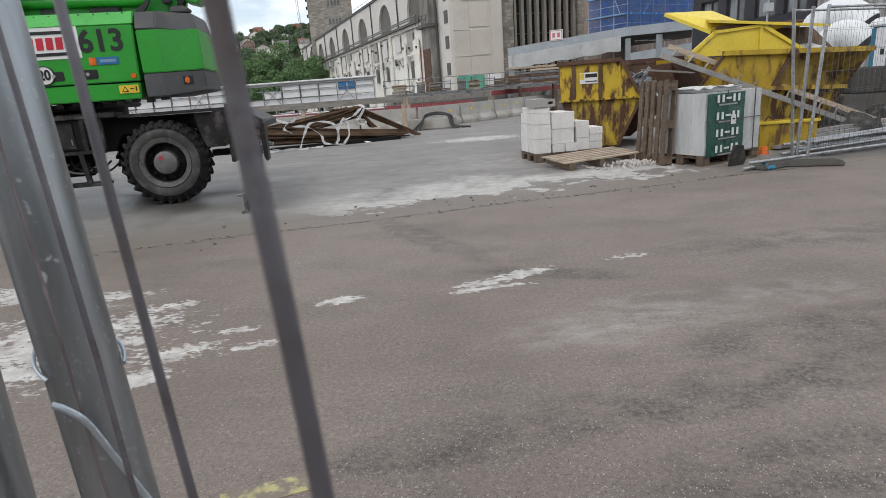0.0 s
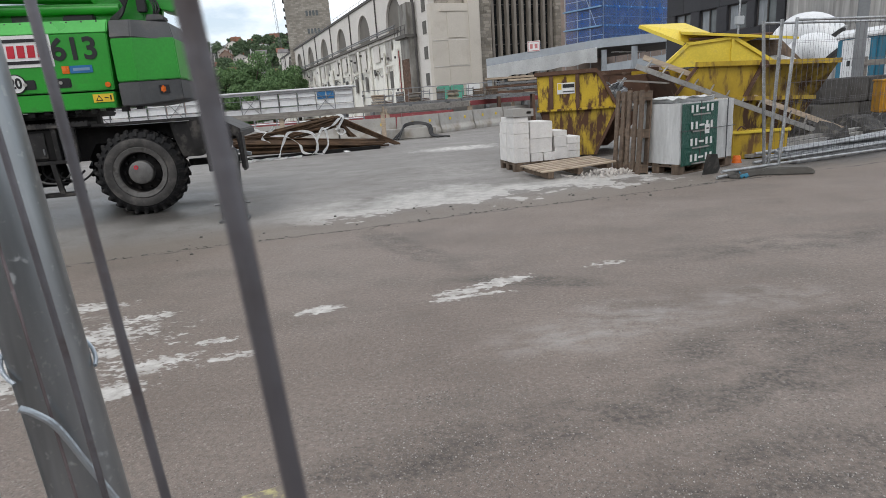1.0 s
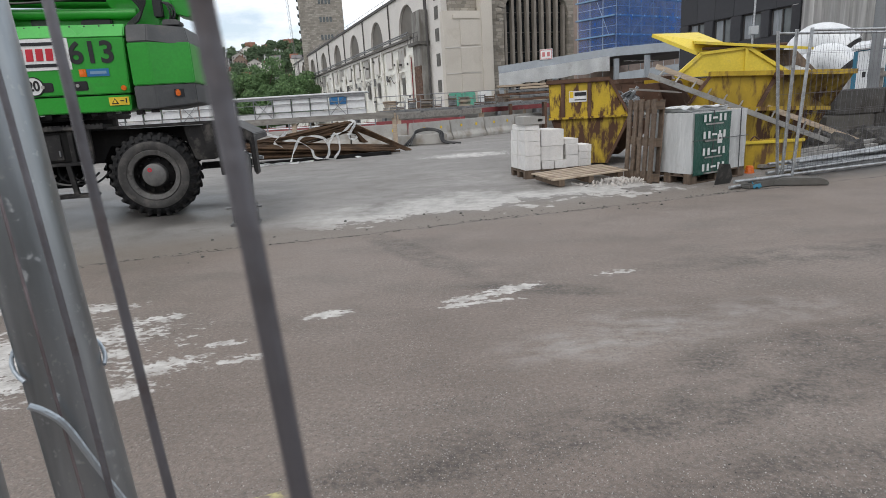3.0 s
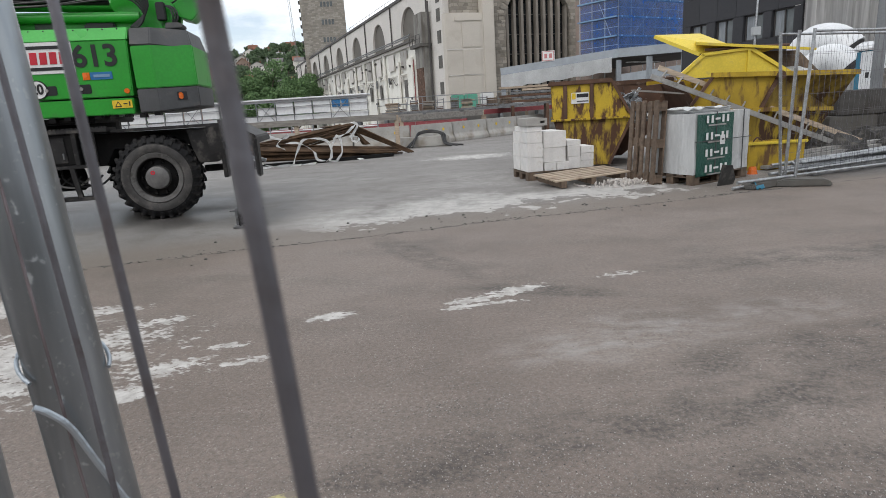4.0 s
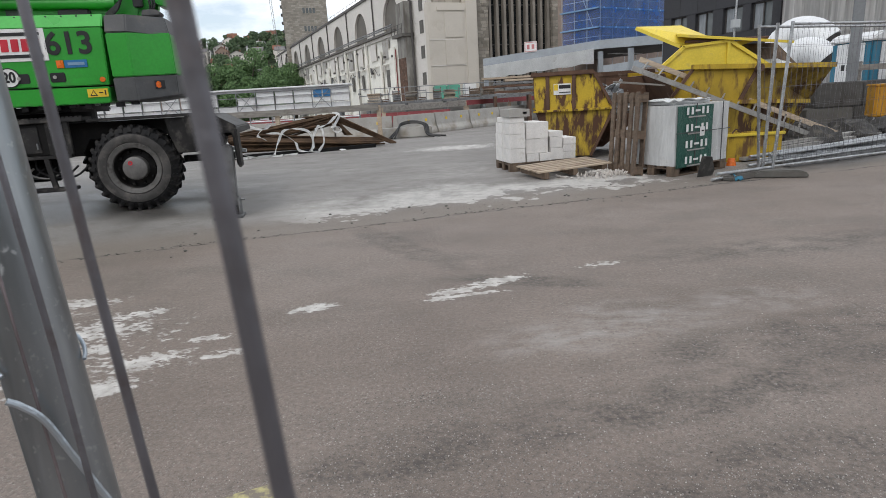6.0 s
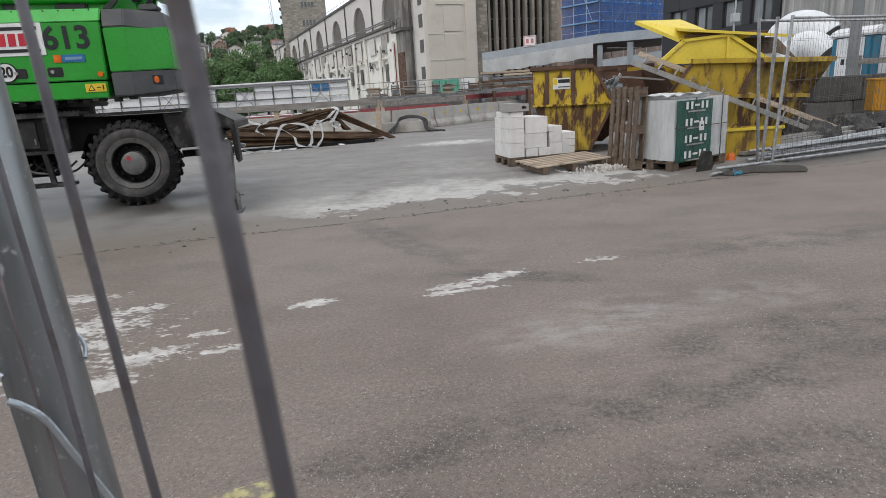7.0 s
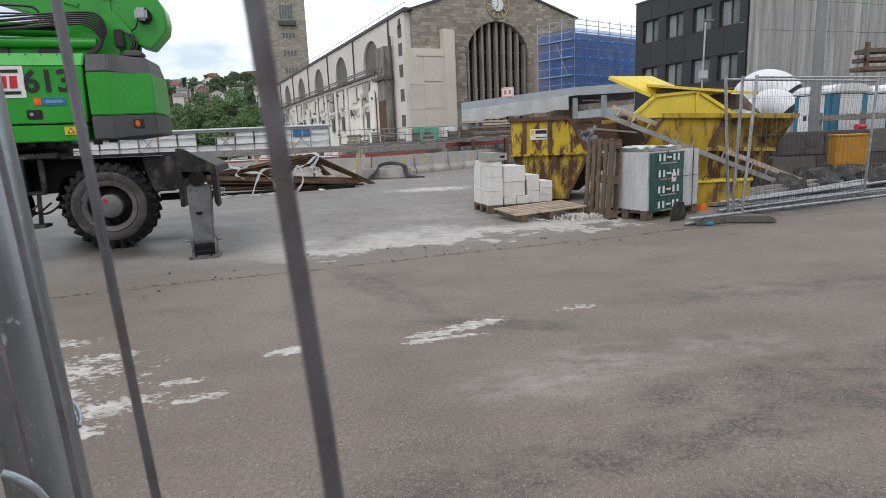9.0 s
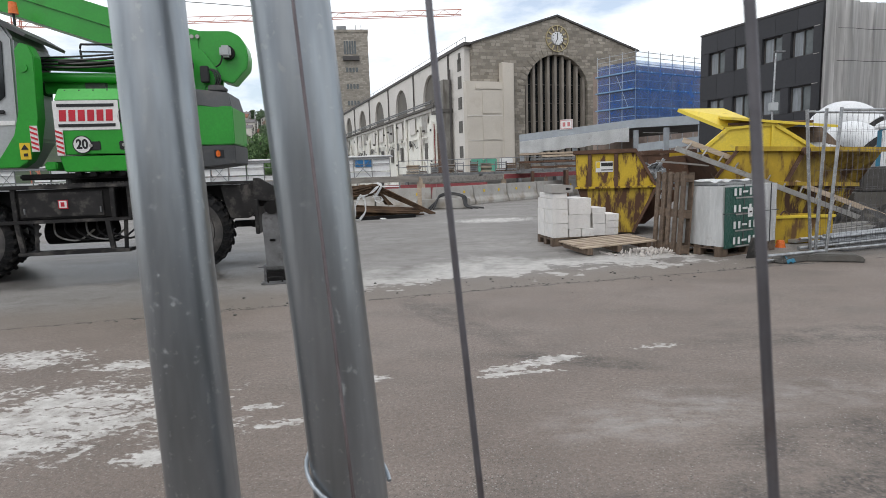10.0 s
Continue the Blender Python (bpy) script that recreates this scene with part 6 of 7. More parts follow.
def mesh_panel(m, x0, x1, lean0, lean1, label, z0=0.12, z1=1.93):
    th = thing("site_fence_panel", m, label, "fence", "site fence by the skips")
    def at(x, z):
        f = (x - x0) / (x1 - x0)
        return Vector((x + (lean0 * (1 - f) + lean1 * f) * (z - z0), 0, z))
    part("post", R(at(x0, z0 - 0.06), at(x0, z1 + 0.03), 0.021, seg=12), GALV, th, "", True)
    part("post", R(at(x1, z0 - 0.06), at(x1, z1 + 0.03), 0.021, seg=12), GALV, th, "", True)
    part("rail", R(at(x0, z1), at(x1, z1), 0.016, seg=10), GALV, th, "", True)
    part("rail", R(at(x0, z0), at(x1, z0), 0.018, seg=10), GALV, th, "", True)
    bm = bmesh.new()
    n = int((x1 - x0) / 0.1)
    for k in range(1, n):
        x = x0 + (x1 - x0) * k / n
        rod(bm, at(x, z0), at(x, z1), 0.0016, 5)
    for k in range(1, 7):
        z = z0 + (z1 - z0) * k / 7
        rod(bm, at(x0, z), at(x1, z), 0.0016, 5)
    ob = part("wire_mesh", bm, WIRE, th, "thin welded wire mesh")
    ob["kind"] = "stuff"
    return th


mesh_panel(RF, 0.05, 3.55, 0.075, 0.0, "galvanised site fence panel with fine wire mesh, one post leaning")
mesh_panel(RF @ pose(0, 0.28, 0, 0, 0, 4), 0.11, 3.5, -0.10, 0.05, "galvanised site fence panel set behind its neighbour")
mesh_panel(RF @ pose(3.62, 0.06, 0, 0, 0, 8), 0.0, 3.5, 0.0, 0.0, "galvanised site fence panel with fine wire mesh")
tube = thing("leaning_tube", RF @ pose(0.0, 0.12, 0), "galvanised tube leaning against the fence", "tube")
part("tube", R((0.0, 0, 0.02), (-0.02, -0.08, 1.95), 0.021, seg=12), GALV, tube, "", True)
loose = thing("fence_rail", RF @ pose(-0.98, -0.05, 0.0), "loose galvanised rail sticking out from the fence", "rail")
part("tube", R((0, 0, 0.12), (1.0, 0.06, 0.11), 0.022, seg=12), GALV, loose, "", True)
part("tube", R((0.05, 0.12, 0.03), (0.9, 0.18, 0.03), 0.022, seg=12), GALV, loose, "", True)
for x, y, r in ((-0.42, 0.05, 4), (-0.02, -0.16, -38), (3.55, 0.0, 20), (7.2, 0.4, 10)):
    ft = thing("ballast_block", RF @ pose(x, y, 0, 0, 0, r), "worn dark concrete block weighing down the fence", "ballast block", "fence ballast")
    part("block", P([(-0.33, 0.0), (0.33, 0.0), (0.32, 0.06), (0.22, 0.10), (-0.22, 0.10), (-0.32, 0.06)], -0.10, 0.10, 0.015), CONCRETE_DARK, ft)
rag = thing("blue_rag", RF @ pose(-0.62, -0.02, 0), "small turquoise rag caught on the loose rail", "rag")
bm = bmesh.new()
bmesh.ops.create_grid(bm, x_segments=8, y_segments=8, size=0.07)
for v in bm.verts:
    v.co.z = 0.13 + 0.03 * noise.noise(v.co * 25) - 1.6 * abs(v.co.y)
bmesh.ops.solidify(bm, geom=bm.faces[:], thickness=0.004)
part("cloth", bm, CABINBLUE, rag, "", True)
pipes = thing("tube_heap", RF @ pose(0.4, 0.55, 0, 0, 0, 2), "galvanised scaffold tubes and rails heaped behind the fence", "tubes")
for k in range(16):
    x0 = rng.uniform(-0.1, 0.9)
    x1 = x0 + rng.uniform(2.6, 4.0)
    y0, y1 = rng.uniform(0, 0.55), rng.uniform(0, 0.6)
    z0 = 0.04 + 0.045 * (k // 4)
    part("tube", R((x0, y0, z0), (x1, y1, z0 + rng.uniform(-0.02, 0.05)), 0.024, seg=10), GALV, pipes, "", True)
for k in range(3):
    part("flat_rail", bar(bmesh.new(), (0.5 + 0.1 * k, 0.7 + 0.12 * k, 0.05 + 0.06 * k), (4.3, 0.9 + 0.1 * k, 0.10 + 0.06 * k), 0.12, 0.05), ALU, pipes)
part("beam", B(0.4, 3.8, -0.2, -0.08, 0.0, 0.10, bevel=0.01), STEELGREY, pipes)

gen = thing("site_power_box", frame_at(9.72, 12.35, 0.86, -0.30, 0.08), "amber ribbed power distribution box on tubular legs", "power box")
part("case", B(0, 0.62, 0, 0.5, 0.26, 0.90, bevel=0.02), GENORANGE, gen)
for k in range(11):
    part("rib", B(0.03 + k * 0.053, 0.058 + k * 0.053, -0.012, 0.0, 0.29, 0.87), GENORANGE, gen)
part("cap", B(-0.02, 0.64, -0.02, 0.52, 0.90, 0.94, bevel=0.01), GENORANGE, gen)
for x in (0.05, 0.57):
    part("leg", sweep(bmesh.new(), spline([(x, 0.05, 0.27), (x - 0.06, 0.02, 0.1), (x - 0.08, 0.0, 0.02), (x - 0.08, 0.5, 0.02), (x - 0.06, 0.48, 0.1), (x, 0.45, 0.27)], 5), 0.016, 8), GALV, gen, "", True)
for k in range(5):
    cb = thing("cable", pose(9.7 + 0.15 * k, 12.2, 0), "dark cable trailing from the power box", "cable", "cables")
    part("cord", sweep(bmesh.new(), spline([(0, 0.1, 0.25), (0.1 + 0.1 * k, -0.1, 0.05), (0.4 + 0.2 * k, 0.0, 0.02), (0.9 + 0.2 * k, 0.3, 0.02)], 6), 0.016, 6), HOSE if k % 2 else RUSTY, cb, "", True)
for row in range(2):
    for k in range(6):
        bk = thing("concrete_block", frame_at(8.9 + 0.18 * row + k * 1.16, 13.3 + k * 0.08, 1, 0.07, row * 0.55), "large grey interlocking concrete block in a low wall", "concrete block", "block wall")
        part("body", P([(0.0, 0.0), (1.13, 0.0), (1.15, 0.03), (1.15, 0.52), (1.1, 0.545), (0.05, 0.545), (0.0, 0.52)], 0, 0.55, 0.015), CONCRETE_DARK if (k + row) % 3 == 0 else BLOCKDARK, bk)
pipe = thing("red_pipe", pose(11.1, 13.5, 1.16), "short red drain pipe lying on the block wall", "pipe")
part("tube", lathe(bmesh.new(), [(0.05, 0.0), (0.066, 0.0), (0.066, 0.05), (0.055, 0.06), (0.055, 0.34), (0.045, 0.34), (0.045, 0.02)], 20), RED, pipe, "", True).matrix_basis = pose(0, 0, 0, 0, 0, -70)

for k in range(13):
    x, y = 7.2 + 0.52 * (k % 9), 10.4 + 0.20 * (k % 9) + (0.7 if k % 2 else 0) + 0.8 * (k // 9)
    cl = thing("tarpaulin_heap", pose(x, y, 0, 0, 0, 40 * k), "crumpled dark tarpaulin and hoses behind the fence", "tarpaulin", "dark tarpaulins")
    bm = bmesh.new()
    bmesh.ops.create_icosphere(bm, subdivisions=3, radius=1)
    for v in bm.verts:
        n_ = noise.noise(v.co * 2.2 + Vector((k * 3.1, 0, 0)))
        v.co = Vector((v.co.x * 0.5, v.co.y * 0.35, max(0.0, v.co.z) * 0.36)) * (1 + 0.45 * n_)
    part("tarpaulin", bm, MAT, cl, "", True)
for k in range(4):
    ty = thing("rubber_ring", pose(11.0 + 0.55 * k, 12.1 + 0.15 * k, 0.0), "old black rubber ring lying by the power box", "rubber ring", "rubber rings")
    part("ring", lathe(bmesh.new(), [(0.17, 0.03), (0.2, 0.0), (0.28, 0.0), (0.31, 0.04), (0.31, 0.14), (0.28, 0.18), (0.2, 0.18), (0.17, 0.15), (0.17, 0.03)], 28, False), TYRE, ty, "", True).matrix_basis = pose(0, 0, 0, 90, 0, 0)
wc = thing("portable_toilet", frame_at(12.2, 15.8, 0.97, 0.25), "white portable toilet with teal corner panels", "portable toilet", "portable toilets")
part("body", B(0, 1.45, 0, 1.2, 0.1, 2.1, bevel=0.05), CABINBLUE, wc)
part("door", B(0.3, 1.15, -0.03, 0.0, 0.15, 2.05, bevel=0.02), PLASTICWHITE, wc, "white ribbed door")
part("side_panel", B(-0.03, 0.0, 0.2, 1.0, 0.15, 2.05, bevel=0.02), PLASTICWHITE, wc, "white side panel")
part("roof", P([(-0.06, 2.08), (1.51, 2.08), (1.48, 2.2), (1.2, 2.33), (0.25, 2.33), (-0.03, 2.2)], -0.06, 1.26, 0.04), PLASTICWHITE, wc, "white domed roof", True)
for k in range(3):
    part("mark_bar", B(0.58 + k * 0.12, 0.66 + k * 0.12, -0.036, -0.03, 1.35, 1.5), BLACK, wc)
    part("mark_bar", B(-0.036, -0.03, 0.4 + k * 0.16, 0.5 + k * 0.16, 1.35, 1.5), BLACK, wc)
part("base", B(-0.05, 1.5, -0.05, 1.25, 0, 0.1), MGREY, wc)
copy_thing(wc, frame_at(14.6, 16.4, 0.97, 0.25))
col = thing("steel_column", pose(10.75, 14.5, 0), "tall grey steel column on the site", "column")
part("shaft", R((0, 0, 0), (0, 0, 9), 0.12, seg=20), TRUSSGREY, col, "", True)
part("foot_plate", B(-0.25, 0.25, -0.25, 0.25, 0, 0.04), STEELGREY, col)
wr = thing("guard_rail", pose(11.0, 14.85, 0), "grey timber guard rail on posts", "guard rail", "timber guard rails")
for z in (0.92, 1.4):
    part("beam", B(0.1, 4.5, 0, 0.05, z - 0.07, z + 0.07, bevel=0.008), WOOD_GREY, wr)
for x in (0.2, 1.4, 2.9, 4.3):
    part("post", B(x, x + 0.1, 0.05, 0.15, 0, 1.55, bevel=0.01), WOOD_GREY, wr)
for x, y, s in ((13.2, 20.4, 1.05), (12.45, 18.9, 0.80)):
    dm = thing("white_air_duct", pose(x, y, 0), "large white ventilation duct with a hooded bend", "duct", "air ducts")
    pts = spline([Vector(p) * s for p in ((-0.34, 0.43, 0.01), (-0.34, 0.43, 1.95), (-0.26, 0.33, 2.28), (-0.06, 0.08, 2.50), (0.22, -0.27, 2.42), (0.45, -0.56, 2.10))], 5)
    part("hood", sweep(bmesh.new(), pts, 0.56 * s, 28), PLASTICWHITE, dm, "", True)
    q0, q1 = pts[-2], pts[-1]
    dq = (q1 - q0).normalized()
    # black disc in place of the shade inside the duct
    part("mouth", R(q1, q1 + dq * 0.02, 0.51 * s, seg=28), BLACK, dm, "black disc for the shaded duct opening")
plat = thing("scaffold_bracket", pose(12.0, 14.2, 0), "timber working platform on a steel prop", "scaffold")
part("prop", R((0.9, 0.1, 0), (0.9, 0.1, 2.9), 0.05, seg=12), STEELGREY, plat)
for k, z in enumerate((2.52, 2.74, 2.95)):
    part("board", B(-0.25 + 0.05 * k, 1.6, 0, 0.5, z, z + 0.10, bevel=0.006), WOOD_DARK, plat)
part("upright", B(-0.2, -0.12, 0.02, 0.1, 2.5, 3.2), WOOD_DARK, plat)

# ---- unseen wall added behind the camera to darken reflections, closing the yard ----
tagged(part("unseen_wall_south", B(-45, 45, -14.5, -14, 0, 6), CONCRETE_DARK), "plain grey unseen wall added to darken reflections", "wall", kind="structure")

# ---- conveyor bridge over the pit ----
tr = thing("conveyor_bridge", pose(-3.2, 30.0, 0), "long off-white enclosed conveyor bridge with lattice sides", "conveyor bridge")
L = 26.0
part("roof", B(-L, 0.05, -0.1, 1.7, 2.16, 2.24, bevel=0.02), TRUSSWHITE, tr, "off-white roof sheet")
part("floor_beam", B(-L, 0.0, 0, 1.6, 1.04, 1.12), TRUSSGREY, tr)
part("top_chord", B(-L, 0.0, -0.06, 0.0, 2.05, 2.12), TRUSSGREY, tr)
part("bottom_chord", B(-L, 0.0, -0.06, 0.0, 1.06, 1.14), TRUSSGREY, tr)
one = mesh_of("side_sheet", box(bmesh.new(), -0.42, 0.42, 0.03, 0.05, 1.46, 2.08), TRUSSWHITE)
post = mesh_of("lattice_post", box(bmesh.new(), -0.018, 0.018, -0.05, -0.01, 1.1, 2.1), TRUSSGREY)
for k in range(28):
    x = -0.45 - k * 0.92
    if k not in (5, 6, 13, 19, 20):
        o = new("side_sheet", one)
        o.parent = tr
        o.location = (x, 0, 0)
    elif k in (5, 13, 19):
        o = part("side_sheet", B(x - 0.42, x + 0.42, 0.03, 0.05, 1.46, 1.80), TRUSSWHITE, tr)
    for dx in (-0.46, 0.46) if k % 4 == 0 else (-0.46,):
        o = new("lattice_post", post)
        o.parent = tr
        o.location = (x + dx, 0, 0)
    if k % 4 == 1:
        part("brace", bar(bmesh.new(), (x - 0.42, -0.03, 1.14), (x + 0.42, -0.03, 2.05), 0.02, 0.025), TRUSSGREY, tr)
        part("brace", bar(bmesh.new(), (x + 0.42, -0.03, 1.14), (x - 0.42, -0.03, 2.05), 0.02, 0.025), TRUSSGREY, tr)
for x in (-1.55, -1.08):
    part("blue_panel", B(x - 0.2, x + 0.2, -0.02, 0.02, 1.68, 2.02), BLUE, tr, "blue sign panel")
for z in (1.42, 1.80):
    part("mid_rail", B(-L, 0, -0.05, -0.01, z, z + 0.025), TRUSSGREY, tr)
part("floor_sheet", B(-L, 0, 0.06, 0.09, 1.16, 1.40), TRUSSWHITE, tr, "pale lower side sheet")
for x in (-25, -18, -11.5, -6.5, -0.6):
    part("leg", B(x - 0.12, x + 0.12, 0.2, 0.45, -5, 1.04), TRUSSGREY, tr)
    part("leg", B(x - 0.12, x + 0.12, 1.2, 1.45, -5, 1.04), TRUSSGREY, tr)
wall = thing("formwork_wall", pose(-20, 27.5, -5), "reddish formwork panels lining the pit", "formwork", kind="structure")
for k in range(9):
    part("panel", B(k * 2.4, k * 2.4 + 2.38, 0, 0.15, 0, 5.75), RAILRED if k % 3 else CONCRETE, wall)
gf = thing("pit_railing", pose(-14, 25.0, -5), "pale tubular railing over the pit", "railing")
for k in range(14):
    part("post", R((k * 0.9, 0, 0), (k * 0.9, 0, 6.1), 0.03, seg=8), TRUSSGREY, gf)
for z in (5.4, 5.75, 6.05):
    part("tube", R((0, 0, z), (11.7, 0, z), 0.025, seg=8), TRUSSWHITE, gf)
wall = thing("site_wall", pose(-4, 44, -5), "grey concrete site wall beyond the pit", "wall", kind="structure")
part("wall_body", B(0, 22, 0, 0.6, 0, 6.2, bevel=0.03), CONCRETE, wall)
hr = thing("site_railing", pose(-4, 44.1, 1.2), "thin grey railing on the site wall", "railing")
for k in range(16):
    part("post", R((k * 1.1, 0, 0), (k * 1.1, 0, 1.0), 0.025, seg=6), TRUSSGREY, hr)
for z in (0.5, 0.98):
    part("tube", R((0, 0, z), (16.5, 0, z), 0.025, seg=6), TRUSSGREY, hr)
for x, mt, lab in ((1.9, GREENPACK, "green film-wrapped pack on the site wall"), (2.9, GREENPACK, "green film-wrapped pack on the site wall"), (4.1, WHITE, "white wrapped pack on the site wall")):
    pk = thing("wrapped_pack", pose(x, 44.9, 1.2), lab, "wrapped pack", "wrapped packs")
    part("pack", B(-0.48, 0.48, -0.5, 0.5, 0.0, 0.95, bevel=0.05), mt, pk)
    part("base", B(-0.48, 0.48, -0.5, 0.5, -1.0, -0.01), WOOD_DARK, pk)
deck = thing("steel_trestle", pose(-3.5, 41.6, -5), "dark steel trestle carrying site material over the pit", "trestle")
part("deck", B(0, 14.0, 0, 2.0, 6.03, 6.2, bevel=0.01), STEELGREY, deck)
for k in range(6):
    part("leg", B(0.1 + k * 2.7, 0.3 + k * 2.7, 0.1, 0.3, 0, 6.02), STEELGREY, deck)
    part("leg", B(0.1 + k * 2.7, 0.3 + k * 2.7, 1.7, 1.9, 0, 6.02), STEELGREY, deck)
cr_ = random.Random(23)
for k in range(15):
    x, h, w = -3.3 + 0.9 * k + cr_.uniform(-0.1, 0.1), cr_.uniform(0.2, 0.62), cr_.uniform(0.5, 0.85)
    kind = k % 3
    if kind == 0:
        pl_ = thing("plank_pile", pose(x, 41.9, 1.2), "small pile of weathered planks on the trestle", "planks", "site material")
        for j in range(int(h / 0.07) + 1):
            part("plank", B(cr_.uniform(-0.1, 0.05), w + cr_.uniform(-0.1, 0.25), cr_.uniform(0, 0.2), 1.0, j * 0.07, j * 0.07 + 0.06), cr_.choice((WOOD_GREY, WOOD_DARK, WOOD_PALE)), pl_)
    elif kind == 1:
        pl_ = thing("tube_rack", pose(x, 41.9, 1.2), "grey steel rack with short scaffold tubes", "rack", "site material")
        for u in (0.0, w):
            part("post", B(u, u + 0.05, 0.0, 0.05, 0, h + 0.35), STEELGREY, pl_)
        part("rail", B(0.05, w, 0.0, 0.05, h + 0.22, h + 0.27), STEELGREY, pl_)
        for j in range(6):
            part("tube", R((0.06, 0.12 + 0.07 * j, 0.05 + 0.06 * (j % 3)), (w - 0.01, 0.12 + 0.07 * j, 0.05 + 0.06 * (j % 3)), 0.03, seg=8), GALV if j % 2 else RUST, pl_)
    else:
        pl_ = thing("site_crate", pose(x, 41.9, 1.2), "dark open crate of steel fittings", "crate", "site material")
        part("base", B(0, w, 0, 0.8, 0, 0.05), WOOD_DARK, pl_)
        for j in range(int(h / 0.13) + 1):
            part("slat", B(0, w, 0, 0.03, 0.08 + j * 0.13, 0.18 + j * 0.13), cr_.choice((STEELGREY, WOOD_DARK)), pl_)
        for u in (0.0, w - 0.06):
            part("upright", B(u, u + 0.06, 0.03, 0.08, 0.05, h + 0.2), WOOD_DARK, pl_)
        part("fitting", B(0.08, w - 0.08, 0.1, 0.7, 0.05, h * 0.8), CONCRETE_DARK, pl_)
st = thing("formwork_stack", frame_at(3.0, 26.4, 0.99, -0.08), "long stack of timber formwork beams on rusty frames", "formwork", "site material")
for k in range(7):
    part("beam", B(0.0 + 0.5 * (k % 3), 4.6 + 0.5 * (k % 2), 0.1 + 0.05 * k, 1.1, 1.20 + k * 0.12, 1.29 + k * 0.12, bevel=0.01), WOOD_PALE if k > 4 else (RUST if k % 2 else STEELGREY), st)
for x in (0.5, 2.0, 3.4, 4.6):
    part("trestle", B(x, x + 0.12, 0.0, 1.0, 0.0, 1.19), RUST, st)

# ---- station hall ----
ST = frame_at(3.09, 75.0, 0.937, 0.348)
hall = thing("station_hall", ST, "long stone station hall with gabled end, arched window and clock", "station")
gable = [(0, -5), (24.2, -5), (24.2, 16.9), (11.9, 20.7), (0, 16.9)]
part("gable_wall", holed(gable, [arch(11.9, 4.75, 11.2, 2.0, 20)], 0, 1.0), STONE, hall, "rough brown ashlar gable")
for k in range(22):
    a0_, a1_ = math.pi * k / 22 + 0.012, math.pi * (k + 1) / 22 - 0.012
    o = [(11.9 - r * math.cos(a), 11.2 + r * math.sin(a)) for r, a in ((4.77, a0_), (5.75, a0_), (5.75, a1_), (4.77, a1_))]
    part("voussoir", P(o, -0.06, 0.06), STONE, hall)
part("window_back", B(6.9, 16.9, 1.05, 1.15, 1.5, 16.2), GLASS_DARK, hall, "dark tall glazing")
for k in range(9):
    x = 7.6 + k * 1.075
    hgt = 11.2 + math.sqrt(max(0.0, 4.75 ** 2 - (x - 11.9) ** 2))
    part("window_fin", B(x - 0.17, x + 0.17, 0.35, 1.03, 1.6, hgt), PILASTER, hall)
for z in (5.0, 7.4, 9.8, 12.2):
    part("glazing_bar", B(7.15, 16.65, 0.96, 1.04, z, z + 0.12), ROOFDARK, hall)
part("coping", bar(bmesh.new(), (-0.5, 0.4, 16.85), (11.9, 0.4, 20.85), 1.2, 0.22), ROOFDARK, hall)
part("coping", bar(bmesh.new(), (24.7, 0.4, 16.85), (11.9, 0.4, 20.85), 1.2, 0.22), ROOFDARK, hall)
clk = part("clock", lathe(bmesh.new(), [(0.0, -0.25), (0.80, -0.25), (0.84, -0.1), (0.84, 0.05)], 40), PLASTICWHITE, hall, "white clock face with a gilt ring of hour marks", True)
clk.matrix_basis = pose(11.9, 0, 17.95)
part("clock_ring", lathe(bmesh.new(), [(1.58, -0.2), (1.66, -0.2), (1.66, 0.0), (1.58, 0.0), (1.58, -0.2)], 40, False), GOLD, clk)
for k in range(12):
    a = 2 * math.pi * k / 12
    part("hour_mark", bar(bmesh.new(), (0.98 * math.cos(a), -0.15, 0.98 * math.sin(a)), (1.50 * math.cos(a), -0.15, 1.54 * math.sin(a)), 0.1, 0.16), GOLD, clk)
    part("minute_mark", bar(bmesh.new(), (0.62 * math.cos(a), -0.26, 0.62 * math.sin(a)), (0.76 * math.cos(a), -0.26, 0.76 * math.sin(a)), 0.03, 0.07), BLACK, clk)
part("clock_hand", bar(bmesh.new(), (0, -0.28, 0), (-0.05, -0.28, 0.66), 0.04, 0.08), BLACK, clk)
part("clock_hand", bar(bmesh.new(), (0, -0.29, 0), (-0.28, -0.29, -0.46), 0.04, 0.09), BLACK, clk)
# rendered annexe in front of the gable's corner
part("annexe", P([(-1.4, -5), (5.1, -5), (5.1, 14.5), (3.5, 14.6), (3.5, 12.2), (-1.4, 12.2)], -1.0, -0.02), RENDER, hall, "cream rendered annexe")
part("annexe_frame", B(-0.2, 3.3, -1.14, -1.0, 11.3, 11.7), RENDER, hall)
for z0, z1 in ((2.0, 4.9), (5.1, 8.1), (8.3, 11.25)):
    part("annexe_panel", B(0.7, 3.1, -1.10, -1.0, z0, z1 - 0.1), RENDER, hall)
part("annexe_post", B(3.55, 4.95, -1.12, -1.0, -5, 14.3), RENDER, hall)
for z in (2.3, 5.0, 8.0):
    part("annexe_line", B(-1.3, 3.4, -1.06, -1.0, z, z + 0.08), RENDERSIDE, hall)
# side wall: seen from inside its own frame, x along the wall
SW = ST @ frame_at(0, 0, 0, 1)
LEN = 128.0
arches = [arch(13.5 + 16.2 * k, 3.7, 11.75, 10.75, 14) for k in range(7)]
sw = part("side_wall", holed([(0.0, 10.6), (LEN, 10.6), (LEN, 16.9), (0.0, 16.9)], arches, 0, 0.8), RENDERSIDE, hall, "pale plastered clerestory wall")
